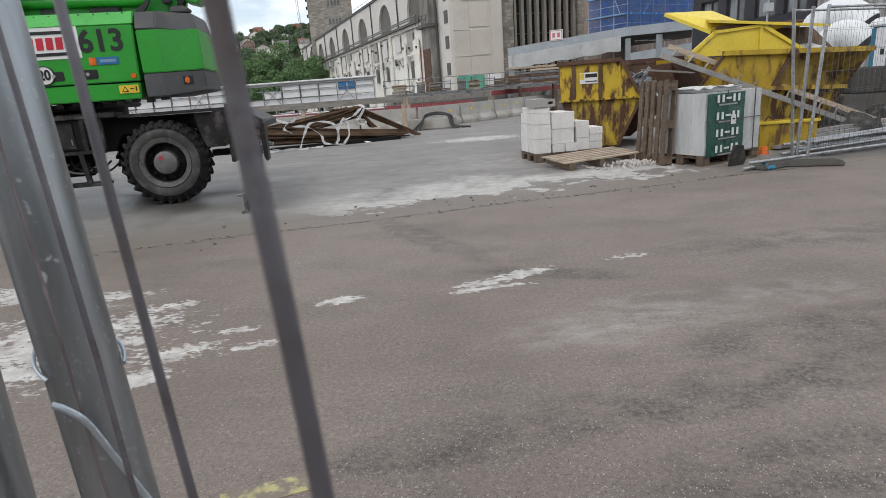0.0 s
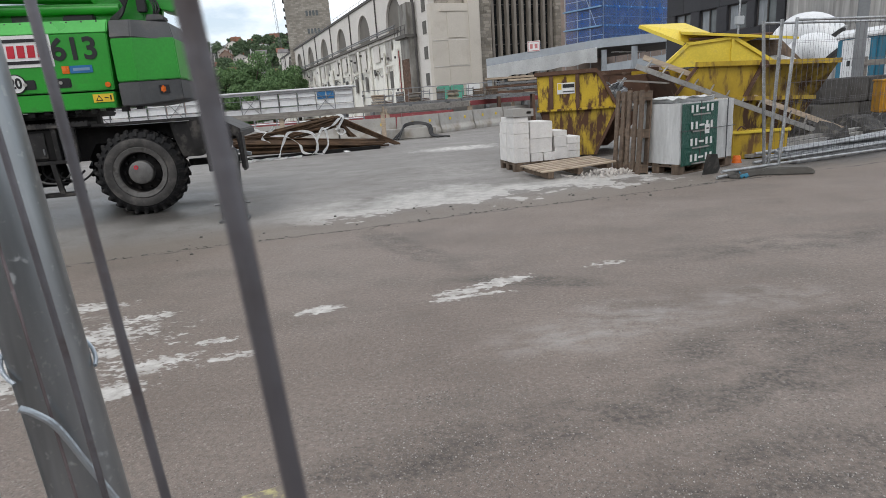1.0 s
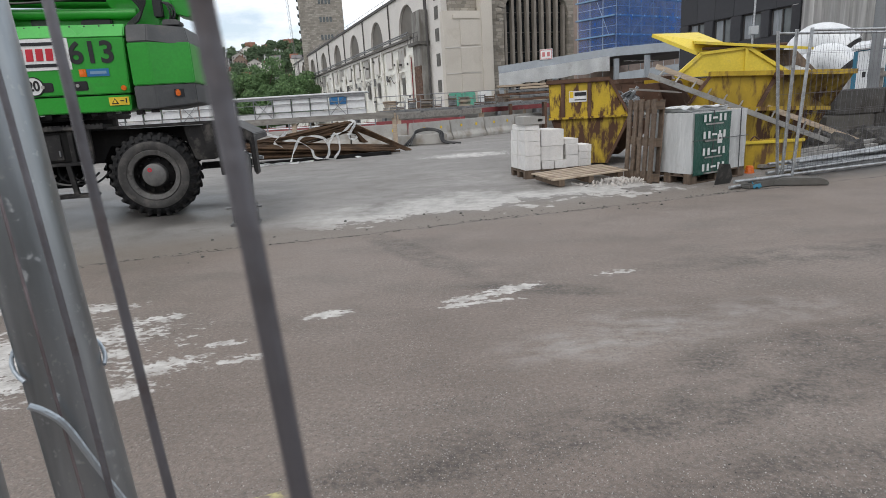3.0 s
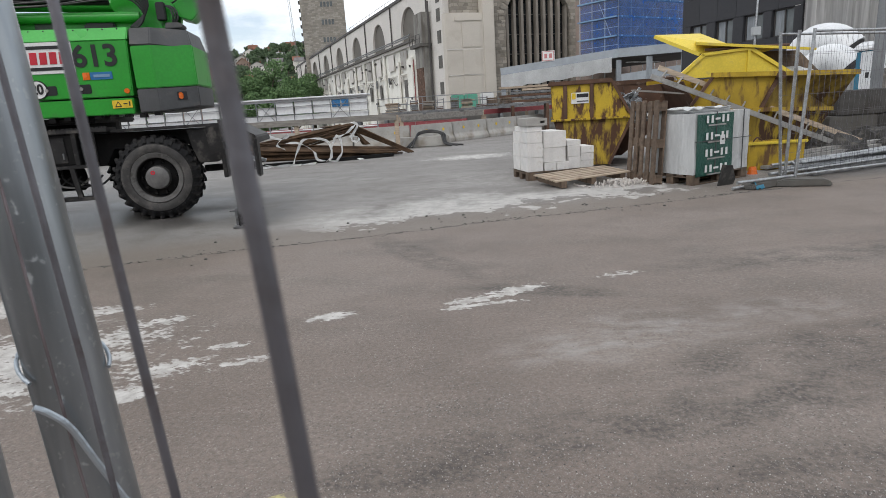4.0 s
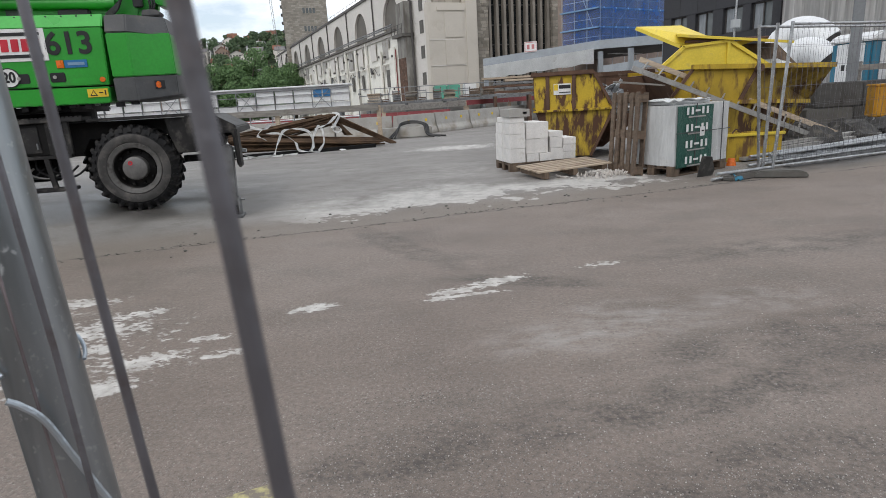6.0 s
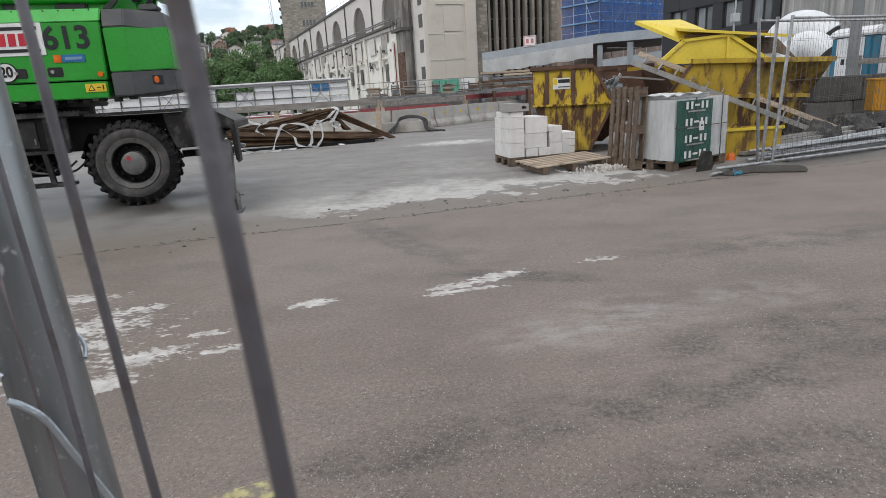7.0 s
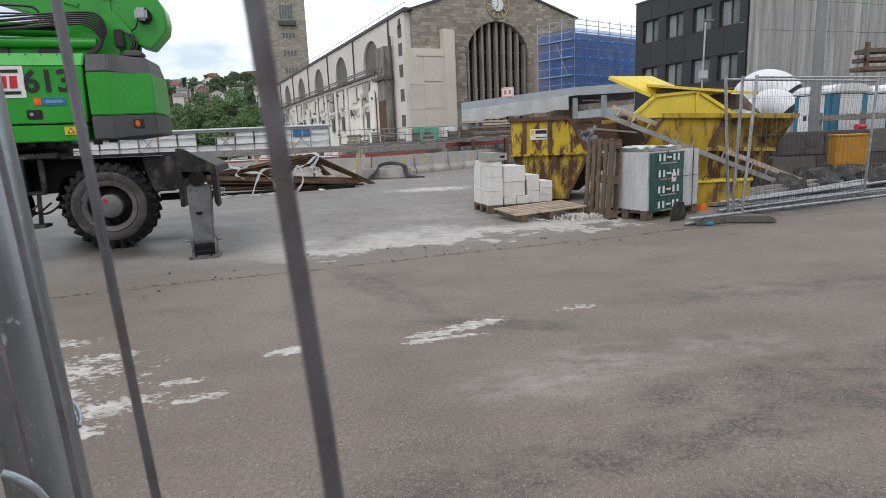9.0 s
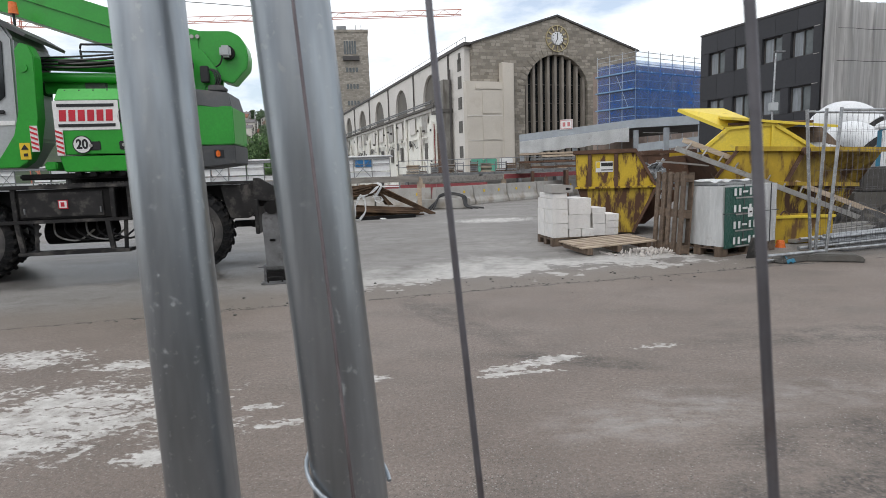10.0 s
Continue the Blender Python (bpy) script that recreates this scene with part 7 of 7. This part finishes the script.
sw.matrix_basis = frame_at(0, 1.02, 0, 1)
inf = part("window_infill", B(0.5, LEN - 0.5, 0.05, 0.45, 10.62, 16.0), DARKSTONE, hall, "dark arched windows")
inf.matrix_basis = frame_at(0, 1.02, 0, 1) @ pose(0, 0, 0)
lw = part("lower_wall", B(0.0, LEN, 0.0, 1.5, -5, 10.5), WHITEWASH, hall, "stained whitewashed lower wall")
lw.matrix_basis = frame_at(0.2, 10.0, 0, 1)


def on_side(name, bm, mat, label="", off=-1.0):
    o = part(name, bm, mat, hall, label)
    o.matrix_basis = frame_at(0, 1.02, 0, 1)
    return o


on_side("corner_wall", B(0.0, 9.99, 0.0, 0.8, -5, 10.58), RENDERSIDE, "pale plastered wall")
on_side("ledge", B(9.0, LEN, 0.0, 2.0, 10.35, 10.65), CONCRETE_DARK, "grey ledge")
on_side("roof_edge", B(-0.6, LEN, -0.1, 1.0, 16.75, 17.15), ROOFDARK, "dark projecting eaves")
on_side("eaves_rail", R((0, 0.5, 17.9), (LEN, 0.5, 17.9), 0.035, seg=6), TRUSSGREY)
for k in range(40):
    on_side("rail_post", R((k * 3.2, 0.5, 17.1), (k * 3.2, 0.5, 17.9), 0.03, seg=5), TRUSSGREY)
for k in range(8):
    x = 5.4 + 16.2 * k
    on_side("rain_pipe", R((x, 0.95, 10.6), (x, 0.95, 16.8), 0.11, seg=6), ROOFDARK)
for z, y in ((11.3, 1.9), (11.0, 2.0)):
    on_side("pipe_run", R((10, y, z), (LEN, y, z), 0.10, seg=6), STEELGREY)
wr_ = random.Random(11)
for k in range(17):
    x = 10.5 + 6.9 * k + wr_.uniform(-0.6, 0.6)
    w = wr_.choice((0.5, 0.9, 2.4))
    on_side("pilaster", B(x, x + w, 1.5, 1.72, -5, wr_.choice((9.9, 8.4, 10.3))), WHITEWASH)
    on_side("upper_opening", B(x + 2.6, x + 5.6, 1.49, 1.54, wr_.uniform(6.8, 7.6), 9.7), RENDERSIDE if k % 3 else CONCRETE, "grey blocked opening")
    if k % 4 != 1:
        on_side("side_window", B(x + 3.0, x + 4.0 + wr_.uniform(0, 0.5), 1.5, 1.58, 3.2, 5.6), ROOFDARK if k % 3 == 1 else CONCRETE_DARK, "dark side window")
    on_side("wall_box", B(x + 5.3, x + 5.7, 1.5, 1.75, wr_.uniform(5.2, 6), 6.4), wr_.choice((STEELGREY, RENDERSIDE)))
    on_side("cornice_strip", B(x + 0.5, x + wr_.uniform(3, 6.5), 1.5, 1.75, 6.35, 6.55), WHITEWASH)
    for n_ in range(3):
        zz, xx = wr_.uniform(0, 9), x + wr_.uniform(0, 6)
        on_side("bracket", B(xx, xx + 0.25, 1.5, 1.9, zz, zz + 0.3), ROOFDARK)
    if k % 2:
        on_side("cable_run", sweep(bmesh.new(), spline([(x + 0.5, 1.6, 6.0), (x + 2, 1.6, 5.2 + wr_.uniform(-0.5, 0.5)), (x + 4, 1.6, 6.1), (x + 6, 1.6, 5.0)], 5), 0.05, 5), ROOFDARK)
on_side("concrete_band", B(9.0, LEN, 1.5, 1.62, 9.9, 10.34), RENDERSIDE)
# stair block at the corner
on_side("stair_block", B(4.6, 7.8, 0.0, 2.0, -5, 13.4), STAIRGREY, "grey concrete stair block")
on_side("stair_door", B(4.8, 7.5, 2.0, 2.1, -2.0, 6.6), RUST, "rusty steel door")
on_side("stair_cornice", B(4.4, 8.4, 0.0, 2.5, 9.2, 9.6), CONCRETE_DARK)
for x in (4.5, 6.0, 7.4, 8.6):
    on_side("balcony_post", R((x, 2.45, 9.6), (x, 2.45, 10.7), 0.04, seg=6), ROOFDARK)
for z in (10.15, 10.7):
    on_side("balcony_rail", R((4.4, 2.45, z), (8.7, 2.45, z), 0.035, seg=6), ROOFDARK)
on_side("stair_pipe", R((4.2, 1.2, -5), (4.2, 1.2, 14.6), 0.14, seg=8), ROOFDARK)
on_side("red_pipe", R((9.2, 1.9, -3), (9.2, 1.9, 8.0), 0.07, seg=8), RAILRED)
for z in (3.0, 6.2, 9.2, 11.8, 14.0):
    on_side("corner_window", B(1.0, 2.2, 0.72, 0.86, z, z + 1.5), CONCRETE_DARK)
on_side("corner_window", B(1.2, 1.9, 0.72, 0.86, 15.0, 16.2), CONCRETE_DARK)
roof = bmesh.new()
prism(roof, [(-0.3, 17.15), (11.9, 20.9), (24.5, 17.15), (24.5, 16.9), (11.9, 20.6), (-0.3, 16.9)], 1.0, 128.0)
part("roof", roof, ROOFDARK, hall, "dark roof")
part("east_wall", B(23.4, 24.2, 1.02, 128, -5, 16.8), STONE, hall)
part("back_wall", B(0.8, 23.3, 127, 128, -5, 16.8), STONE, hall)

tw = thing("station_tower", frame_at(-34.25, 170.0, 0.98, 0.15), "tall square stone tower with grouped windows near its top", "tower")
part("shaft", B(0, 11.9, 0, 11.9, -5, 41.2), TOWERSTONE, tw, "pale brown ashlar shaft")
part("parapet", B(-0.15, 12.05, -0.15, 12.05, 41.2, 41.9), TOWERSTONE, tw)
part("roof_box", B(3.2, 6.0, 3, 6, 41.9, 43.6), TRUSSGREY, tw)
for x in (8.6, 10.2):
    part("mast", R((x, 3, 41.9), (x, 3, 44.0), 0.1, seg=6), TRUSSGREY, tw)
part("balcony", B(4.6, 9.3, -0.9, 0.0, 33.4, 34.6), ROOFDARK, tw, "dark balcony")
for k in range(5):
    part("tall_window", B(5.1 + k * 0.72, 5.6 + k * 0.72, -0.08, 0.06, 35.2, 38.8), WINDOW, tw)
for z in (30.2, 25.6, 21.0):
    for k in range(4):
        part("small_window", B(5.4 + k * 0.9, 6.0 + k * 0.9, -0.08, 0.06, z, z + 1.3), WINDOW, tw)
for k in range(11):
    part("side_ledge", B(-0.55, 0.0, 2.0, 5.0, 15 + k * 2.1, 15.5 + k * 2.1), ROOFDARK, tw)


def lattice(th, p, q, w, n, mat, name="lattice"):
    p, q = Vector(p), Vector(q)
    d = (q - p).normalized()
    s = d.cross(Vector((0, 1, 0.01))).normalized() * w
    b = Vector((0, w, 0))
    bm = bmesh.new()
    for o in (s * 0, s, s * 0.5 + b):
        bar(bm, p + o, q + o, w * 0.10, w * 0.10)
    for k in range(n):
        u, v = p.lerp(q, k / n), p.lerp(q, (k + 1) / n)
        bar(bm, u if k % 2 else u + s, v + s if k % 2 else v, w * 0.06, w * 0.06)
    return part(name, bm, mat, th)


cr = thing("tower_crane", pose(-60, 120, 0), "far tower crane with a long red lattice jib", "crane", "tower cranes")
lattice(cr, (-40, 0, 32.6), (63, 0, 31.6), 1.2, 60, CRANERED, "jib")
lattice(cr, (-25, 0, -5), (-25, 0, 40), 1.6, 26, CRANERED, "mast")
part("tie", R((-25, 0.5, 40), (40, 0.5, 33.0), 0.08, seg=5), STEELGREY, cr)
cr = thing("site_mast", pose(-34.9, 166, -5), "thin lattice mast beside the stone tower", "mast")
lattice(cr, (0.2, 0, 0), (-1.2, 0, 40), 0.55, 50, STEELGREY, "mast")

# ---- raised deck, sheeted sides, and scaffold ----
dk = thing("platform_deck", pose(7.0, 60.0, 0), "grey steel platform deck on columns with white sheeting below", "deck")
pts = [Vector((0, 0, 4.35)), Vector((10.1, -5.0, 5.1)), Vector((14.0, -10.0, 4.9))]
for a, b in zip(pts, pts[1:]):
    part("edge_beam", bar(bmesh.new(), a, b, 0.4, 0.75), DECKGREY, dk)
part("edge_beam", bar(bmesh.new(), (10.1, -5.0, 5.1), (24, -1.0, 5.3), 0.4, 0.75), DECKGREY, dk)
bm = bmesh.new()
n = 40
lo, hi = [], []
for k in range(n + 1):
    f = k / n
    p = Vector((-0.1, -0.35, 4.02)).lerp(Vector((9.4, -5.15, 4.76)), f)
    hi.append(bm.verts.new(p))
    lo.append(bm.verts.new(p + Vector((0.08 * math.sin(f * 40), 0.12 * math.sin(f * 33), -1.25 + 0.05 * math.sin(f * 30)))))
for k in range(n):
    bm.faces.new((lo[k], lo[k + 1], hi[k + 1], hi[k]))
bmesh.ops.solidify(bm, geom=bm.faces[:], thickness=0.03)
part("sheeting", bm, TRUSSWHITE, dk, "pale hanging sheeting", True)
part("lower_beam", bar(bmesh.new(), (10.4, -5.1, 2.9), (14.2, -9.8, 3.2), 0.4, 0.7), DECKGREY, dk)
for p in ((0.2, 0.2), (5, -2.4), (10.1, -4.9), (12, -7.4), (14, -9.9)):
    part("column", B(p[0] - 0.2, p[0] + 0.2, p[1] - 0.2, p[1] + 0.2, -5, 4.5), DECKGREY, dk)
part("soffit", plate([(0.3, 0.4, 4.0), (10.2, -4.6, 4.75), (14.2, -9.6, 4.5), (24, -1, 4.8), (10, 8, 4.2)], 0.1), ROOFDARK, dk)
for k in range(4):
    lt = part("strip_light", bar(bmesh.new(), (11 + k, -4.2 + 0.8 * k, 4.3), (12.2 + k, -4.0 + 0.8 * k, 4.3), 0.1, 0.08), WHITE, dk)
sgn = thing("red_logo_sign", pose(11.2, 57.6, 4.95, 0, 0, -25), "white square sign with red bars on the deck edge", "sign")
part("board", B(-0.6, 0.6, 0, 0.08, 0, 0.95), WHITE, sgn)
for x0, x1, z0, z1 in ((-0.56, 0.56, 0.05, 0.10), (-0.56, 0.56, 0.85, 0.90), (-0.56, -0.51, 0.10, 0.85), (0.51, 0.56, 0.10, 0.85), (-0.36, -0.1, 0.28, 0.68), (0.1, 0.36, 0.28, 0.68)):
    part("red_bar", B(x0, x1, -0.02, 0.0, z0, z1), FADEDRED, sgn)

SC = frame_at(19.9, 64.0, 0.84, 0.54)
sc = thing("sheeted_scaffold", SC, "scaffold hung with blue debris netting round a masonry block", "scaffold")
part("masonry", B(0.9, 13, 0.9, 7, -5, 12.0), BRICKBACK, sc, "brown masonry behind the net")
left_end = Vector((-0.4, 5.0, 0))
for a, b in ((Vector((0, 0, 0)), Vector((12, 0, 0))), (Vector((0, 0, 0)), left_end)):
    n = 6 if b.x > 1 else 3
    bm = bmesh.new()
    va = []
    for k in range(n * 5 + 1):
        f = k / (n * 5)
        p = a.lerp(b, f)
        w = Vector((0, -0.08 + 0.10 * math.sin(k * 1.3), 0))
        va.append([bm.verts.new(p + w * j + Vector((0, 0, z))) for j, z in ((0.2, 5.6), (1, 7.5), (0.3, 9.4), (1, 11.0), (0.2, 12.3))])
    for u, v in zip(va, va[1:]):
        for j in range(4):
            bm.faces.new((u[j], v[j], v[j + 1], u[j + 1]))
    part("debris_net", bm, NET, sc, "blue debris net", True)
    for k in range(n + 1):
        p = a.lerp(b, k / n) + Vector((0, 0.12, 0))
        part("standard", R(p + Vector((0, 0, -5)), p + Vector((0, 0, 13.4)), 0.05, seg=6), GALV, sc)
    for z in (5.7, 7.5, 9.4, 11.2):
        part("lift_board", bar(bmesh.new(), a + Vector((0, 0.25, z)), b + Vector((0, 0.25, z)), 0.5, 0.14), SCAFBLUE, sc)
    for z in (6.6, 8.4, 10.3, 12.0, 12.7, 13.2):
        part("ledger", R(a + Vector((0, 0.1, z)), b + Vector((0, 0.1, z)), 0.035, seg=6), GALV, sc)
    part("brace", R(a.lerp(b, 0.2) + Vector((0, 0.05, 7.6)), a.lerp(b, 0.5) + Vector((0, 0.05, 11)), 0.04, seg=6), GALV, sc)

# ---- dark office block with its sheeted end ----
DB_ = frame_at(15.33, 37.0, 0.348, -0.937)
off_ = thing("office_block", DB_, "anthracite panelled office block, three storeys, flat roof", "office building")
holes = []
for s0 in (0.64, 2.5, 4.42, 6.16):
    for z0 in (0.9, 3.72, 6.46):
        holes.append([(s0, z0), (s0 + 1.2, z0), (s0 + 1.2, z0 + 1.3), (s0, z0 + 1.3)])
part("facade_wall", holed([(0, 0), (7.85, 0), (7.85, 8.85), (0, 8.85)], holes, 0.03, 0.30), FACADE, off_, "dark anthracite wall")
part("roof_edge", B(-0.05, 7.9, -0.03, 0.35, 8.85, 8.95), ROOFDARK, off_)
part("flat_roof", B(0.02, 7.83, 0.36, 14, 8.6, 8.75), ROOFDARK, off_)
part("rear_wall", B(0.0, 0.2, 0.32, 14, 0, 8.6), FACADE, off_)
part("end_wall", B(7.6, 7.8, 0.32, 14, 0, 8.6), FACADE, off_)
for h in holes:
    (x0, z0), (x1, z1) = h[0], h[2]
    wn = part("window", B(x0, x1, 0.24, 0.26, z0, z1), WINDOW, off_, "recessed dark-framed window")
    for a, b, c, d in ((x0, x1, z0, z0 + 0.06), (x0, x1, z1 - 0.06, z1), (x0, x0 + 0.06, z0, z1), (x1 - 0.06, x1, z0, z1), ((x0 + x1) / 2 - 0.03, (x0 + x1) / 2 + 0.03, z0, z1)):
        part("frame_bar", B(a, b, 0.17, 0.24, c, d), ROOFDARK, wn)
    part("blind", B(x0 + 0.07, (x0 + x1) / 2 - 0.05, 0.205, 0.235, z0 + 0.07, z1 - 0.07), CURTAIN, wn, "pale blind")
# cladding panels between the windows
bands = [(0.02, 0.88), (0.9, 2.2), (2.22, 3.70), (3.72, 5.02), (5.04, 6.44), (6.46, 7.76), (7.78, 8.83)]
for z0, z1 in bands:
    win = any(abs(h[0][1] - z0) < 0.06 for h in holes)
    cuts = [0.0, 0.62, 1.86, 2.48, 3.72, 4.40, 5.64, 6.14, 7.38, 7.85] if win else [0.0, 1.3, 2.6, 3.9, 5.2, 6.5, 7.85]
    for i, (a, b) in enumerate(zip(cuts, cuts[1:])):
        if win and i % 2 == 1:
            continue
        part("cladding_panel", B(a + 0.008, b - 0.008, 0.0, 0.03, z0 + 0.006, z1 - 0.006), FACADE, off_)
TA = frame_at(18.05, 29.69, 0.937, 0.348)
tp = thing("facade_sheet", TA, "pale grey sheeting hung in folds over the building's end", "sheeting")
bm = bmesh.new()
va = []
for k in range(161):
    x = -0.4 + k * 0.1
    w = 0.42 * abs(math.sin(x * 1.9 + 0.9 * math.sin(x * 1.3))) + 0.14 * abs(math.sin(x * 5.3 + math.sin(x * 2))) - 0.35 + 0.2 * noise.noise(Vector((x * 1.5, 0, 0)))
    va.append([bm.verts.new((x + 0.03 * math.sin(z + x), -0.45 + w * (1.15 - z / 18) , z)) for z in (0.3, 2.5, 4.5, 6.5, 8.0, 8.85)])
for u, v in zip(va, va[1:]):
    for j in range(5):
        bm.faces.new((u[j], v[j], v[j + 1], u[j + 1]))
bmesh.ops.solidify(bm, geom=bm.faces[:], thickness=0.02)
part("sheet", bm, TARP, tp, "", True)
part("wall_behind", B(0.0, 15.9, 0.1, 0.4, 0, 8.8), CONCRETE, tp)
for z in (5.9, 7.4):
    part("rope", sweep(bmesh.new(), [(k * 1.0, -0.85, z + 0.02 * k + 0.02 * math.sin(k * 2.0)) for k in range(16)], 0.012, 5), BLACK, tp)
lp = thing("site_floodlight", pose(15.95, 30.0, 0), "slim grey lamp post with a small box and lamp head", "lamp post")
part("post", R((0, 0, 0), (0.12, 0, 6.6), 0.06, seg=12, r2=0.045), GALV, lp, "", True)
part("box", B(-0.2, 0.2, -0.28, -0.07, 3.75, 4.15, bevel=0.02), CABGREY, lp, "pale grey control box")
part("lamp_head", B(0.02, 0.55, -0.1, 0.1, 6.55, 6.65, bevel=0.02), STEELGREY, lp, "flat lamp head")

# ---- hillside, houses and trees ----
def hill_z(x, y):
    r = max(0.0, min(1.0, (y - 390) / 370))
    return -5 + 94 * (r * r * (3 - 2 * r)) * (0.85 + 0.15 * math.sin(x * 0.0065 + 1.0)) + 9 * noise.noise(Vector((x * 0.007, y * 0.007, 0)))


bm = bmesh.new()
grid = [[bm.verts.new((x, y, hill_z(x, y))) for y in range(370, 1000, 25)] for x in range(-860, 460, 30)]
for a, b in zip(grid, grid[1:]):
    for j in range(len(a) - 1):
        bm.faces.new((a[j], b[j], b[j + 1], a[j + 1]))
hill = part("hillside", bm, HILLGROUND, None, "", True)
tagged(hill, "wooded hillside dotted with houses beyond the station", "hill", kind="structure")


def leaf_cloud(count, centres, leaf, seed):
    r = random.Random(seed)
    vs, fs = [], []
    for _ in range(count):
        cx, cy, cz, rad = r.choice(centres)
        d = Vector((r.gauss(0, 1), r.gauss(0, 1), r.gauss(0, 1))).normalized() * rad * (r.random() ** 0.28)
        p = Vector((cx, cy, cz)) + Vector((d.x, d.y, d.z * 0.85))
        q = Euler((r.uniform(0, 6.28), r.uniform(0, 6.28), r.uniform(0, 6.28))).to_matrix()
        s = leaf * r.uniform(0.6, 1.4)
        n = len(vs)
        vs += [tuple(p + q @ Vector(v) * s) for v in ((-1, -0.5, 0), (0.2, -0.8, 0.15), (1, 0, 0), (0.1, 0.8, 0.15))]
        fs.append((n, n + 1, n + 2, n + 3))
    me = bpy.data.meshes.new("crown")
    me.from_pydata(vs, [], fs)
    return me


def tree(x, y, z, h, w, seed, leaf=0.42, count=3600, mat=LEAF, group="trees behind the site"):
    r = random.Random(seed)
    th = thing("broadleaf_tree", pose(x, y, z), "large dark green broadleaf tree in full leaf", "tree", group)
    bm = bmesh.new()
    rod(bm, (0, 0, -0.5), (0, 0, h * 0.5), 0.035 * h, 8, 0.02 * h)
    cs = []
    for k in range(15):
        a = r.uniform(0, 6.28)
        d = w * r.uniform(0.15, 0.72)
        zz = h * r.uniform(0.34, 0.9)
        d *= 1.15 - 0.7 * abs(zz / h - 0.5)
        c = (d * math.cos(a), d * math.sin(a), zz, w * r.uniform(0.26, 0.44))
        cs.append(c)
        rod(bm, (0, 0, h * r.uniform(0.25, 0.45)), c[:3], 0.012 * h, 5, 0.004 * h)
    part("trunk", bm, BARK, th)
    me = leaf_cloud(count, cs, leaf, seed)
    me.materials.append(mat)
    o = new("crown", me)
    o.parent = th
    return th


for i, (x, y, h, w) in enumerate(((-49, 150, 17.5, 6.5), (-43, 154, 20.5, 7.5), (-36, 150, 18.5, 7), (-31, 156, 18.0, 6.5), (-54, 158, 15.5, 5.5), (-40, 146, 14.5, 5.5), (-33, 145, 14, 5))):
    tree(x, y, -5, h, w, 30 + i, 0.23, 11000)
base_trees = [tree(-160, 470, hill_z(-160, 470), 14, 7, 60, 0.7, 1300, LEAFHILL, "trees on the hillside"), tree(-125, 490, hill_z(-125, 490), 12, 6, 61, 0.7, 1300, LEAFHILL, "trees on the hillside"),
              tree(-200, 540, hill_z(-200, 540), 16, 6.5, 62, 0.7, 1300, LEAFHILL, "trees on the hillside")]
for k in range(290):
    y = rng.uniform(425, 790)
    x = -y * rng.uniform(0.10, 0.56)
    copy_thing(base_trees[k % 3], pose(x, y, hill_z(x, y) - 0.8, 0, 0, rng.uniform(0, 360)))


def house(w, d, h, rh, roofmat, wallmat, label):
    th = thing("hillside_house", pose(0, 0, 0), label, "house", "houses on the hillside")
    part("wall", P([(-w / 2, -3), (w / 2, -3), (w / 2, h), (0, h + rh * 0.96), (-w / 2, h)], -d / 2, d / 2), wallmat, th)
    for s in (-1, 1):
        part("roof", bar(bmesh.new(), (s * (w / 2 + 0.5), 0, h - 0.25), (0, 0, h + rh + 0.1), d + 1.0, 0.35), roofmat, th)
    part("chimney", B(w * 0.15, w * 0.15 + 0.9, -0.5, 0.5, h + rh * 0.4, h + rh + 1.2), ROOFRED, th)
    n = int(w / 2.6)
    for f in range(int(h / 3)):
        for k in range(n):
            x = -w / 2 + (k + 0.5) * w / n
            part("window", B(x - 0.55, x + 0.55, -d / 2 - 0.06, -d / 2 + 0.05, 0.9 + 3 * f, 2.4 + 3 * f), GLASS_DARK, th)
    return th


kinds = [house(11, 9, 6, 4, ROOFRED, HOUSEWHITE, "pale house with a red clay roof on the hillside"), house(14, 10, 9, 3.5, ROOFGREY, HOUSEWHITE, "pale apartment house with a grey roof on the hillside"),
         house(12, 10, 9, 5, ROOFRED, SANDSTONE, "brownstone house with a steep red roof on the hillside"), house(16, 10, 6, 0.6, ROOFGREY, WHITE, "white flat-roofed house on the hillside")]
spots = []
for k in range(330):
    y = rng.uniform(440, 765)
    x = -y * rng.uniform(0.14, 0.50)
    if any((x - a) ** 2 + (y - b) ** 2 < 300 for a, b in spots):
        continue
    spots.append((x, y))
for k, (x, y) in enumerate(spots):
    m = pose(x, y, hill_z(x, y) + 1.0, 0, 0, rng.choice((8, 98, 20, 100)))
    if k < 4:
        kinds[k].matrix_world = m
    else:
        copy_thing(kinds[rng.choice((0, 0, 1, 1, 2, 3, 3))], m)
big = thing("brownstone_terrace", pose(-72, 205, -5, 0, 0, 6), "long brownstone terrace with a brown hipped roof", "building")
part("wall", B(-13, 12, 0, 10, 0, 12.5), SANDSTONE, big)
part("roof", P([(-13.4, 12.5), (12.4, 12.5), (9, 16.5), (-10, 16.5)], -0.4, 10.4), SANDSTONE, big)
for f in range(3):
    for k in range(11):
        part("window", B(-12 + k * 2.15, -11 + k * 2.15, -0.06, 0.05, 2.6 + 3.3 * f, 4.4 + 3.3 * f), GLASS_DARK, big)
for k in range(6):
    part("dormer", B(-9 + k * 3.2, -7.4 + k * 3.2, -0.3, 3, 13.0, 14.8), PILASTER, big)
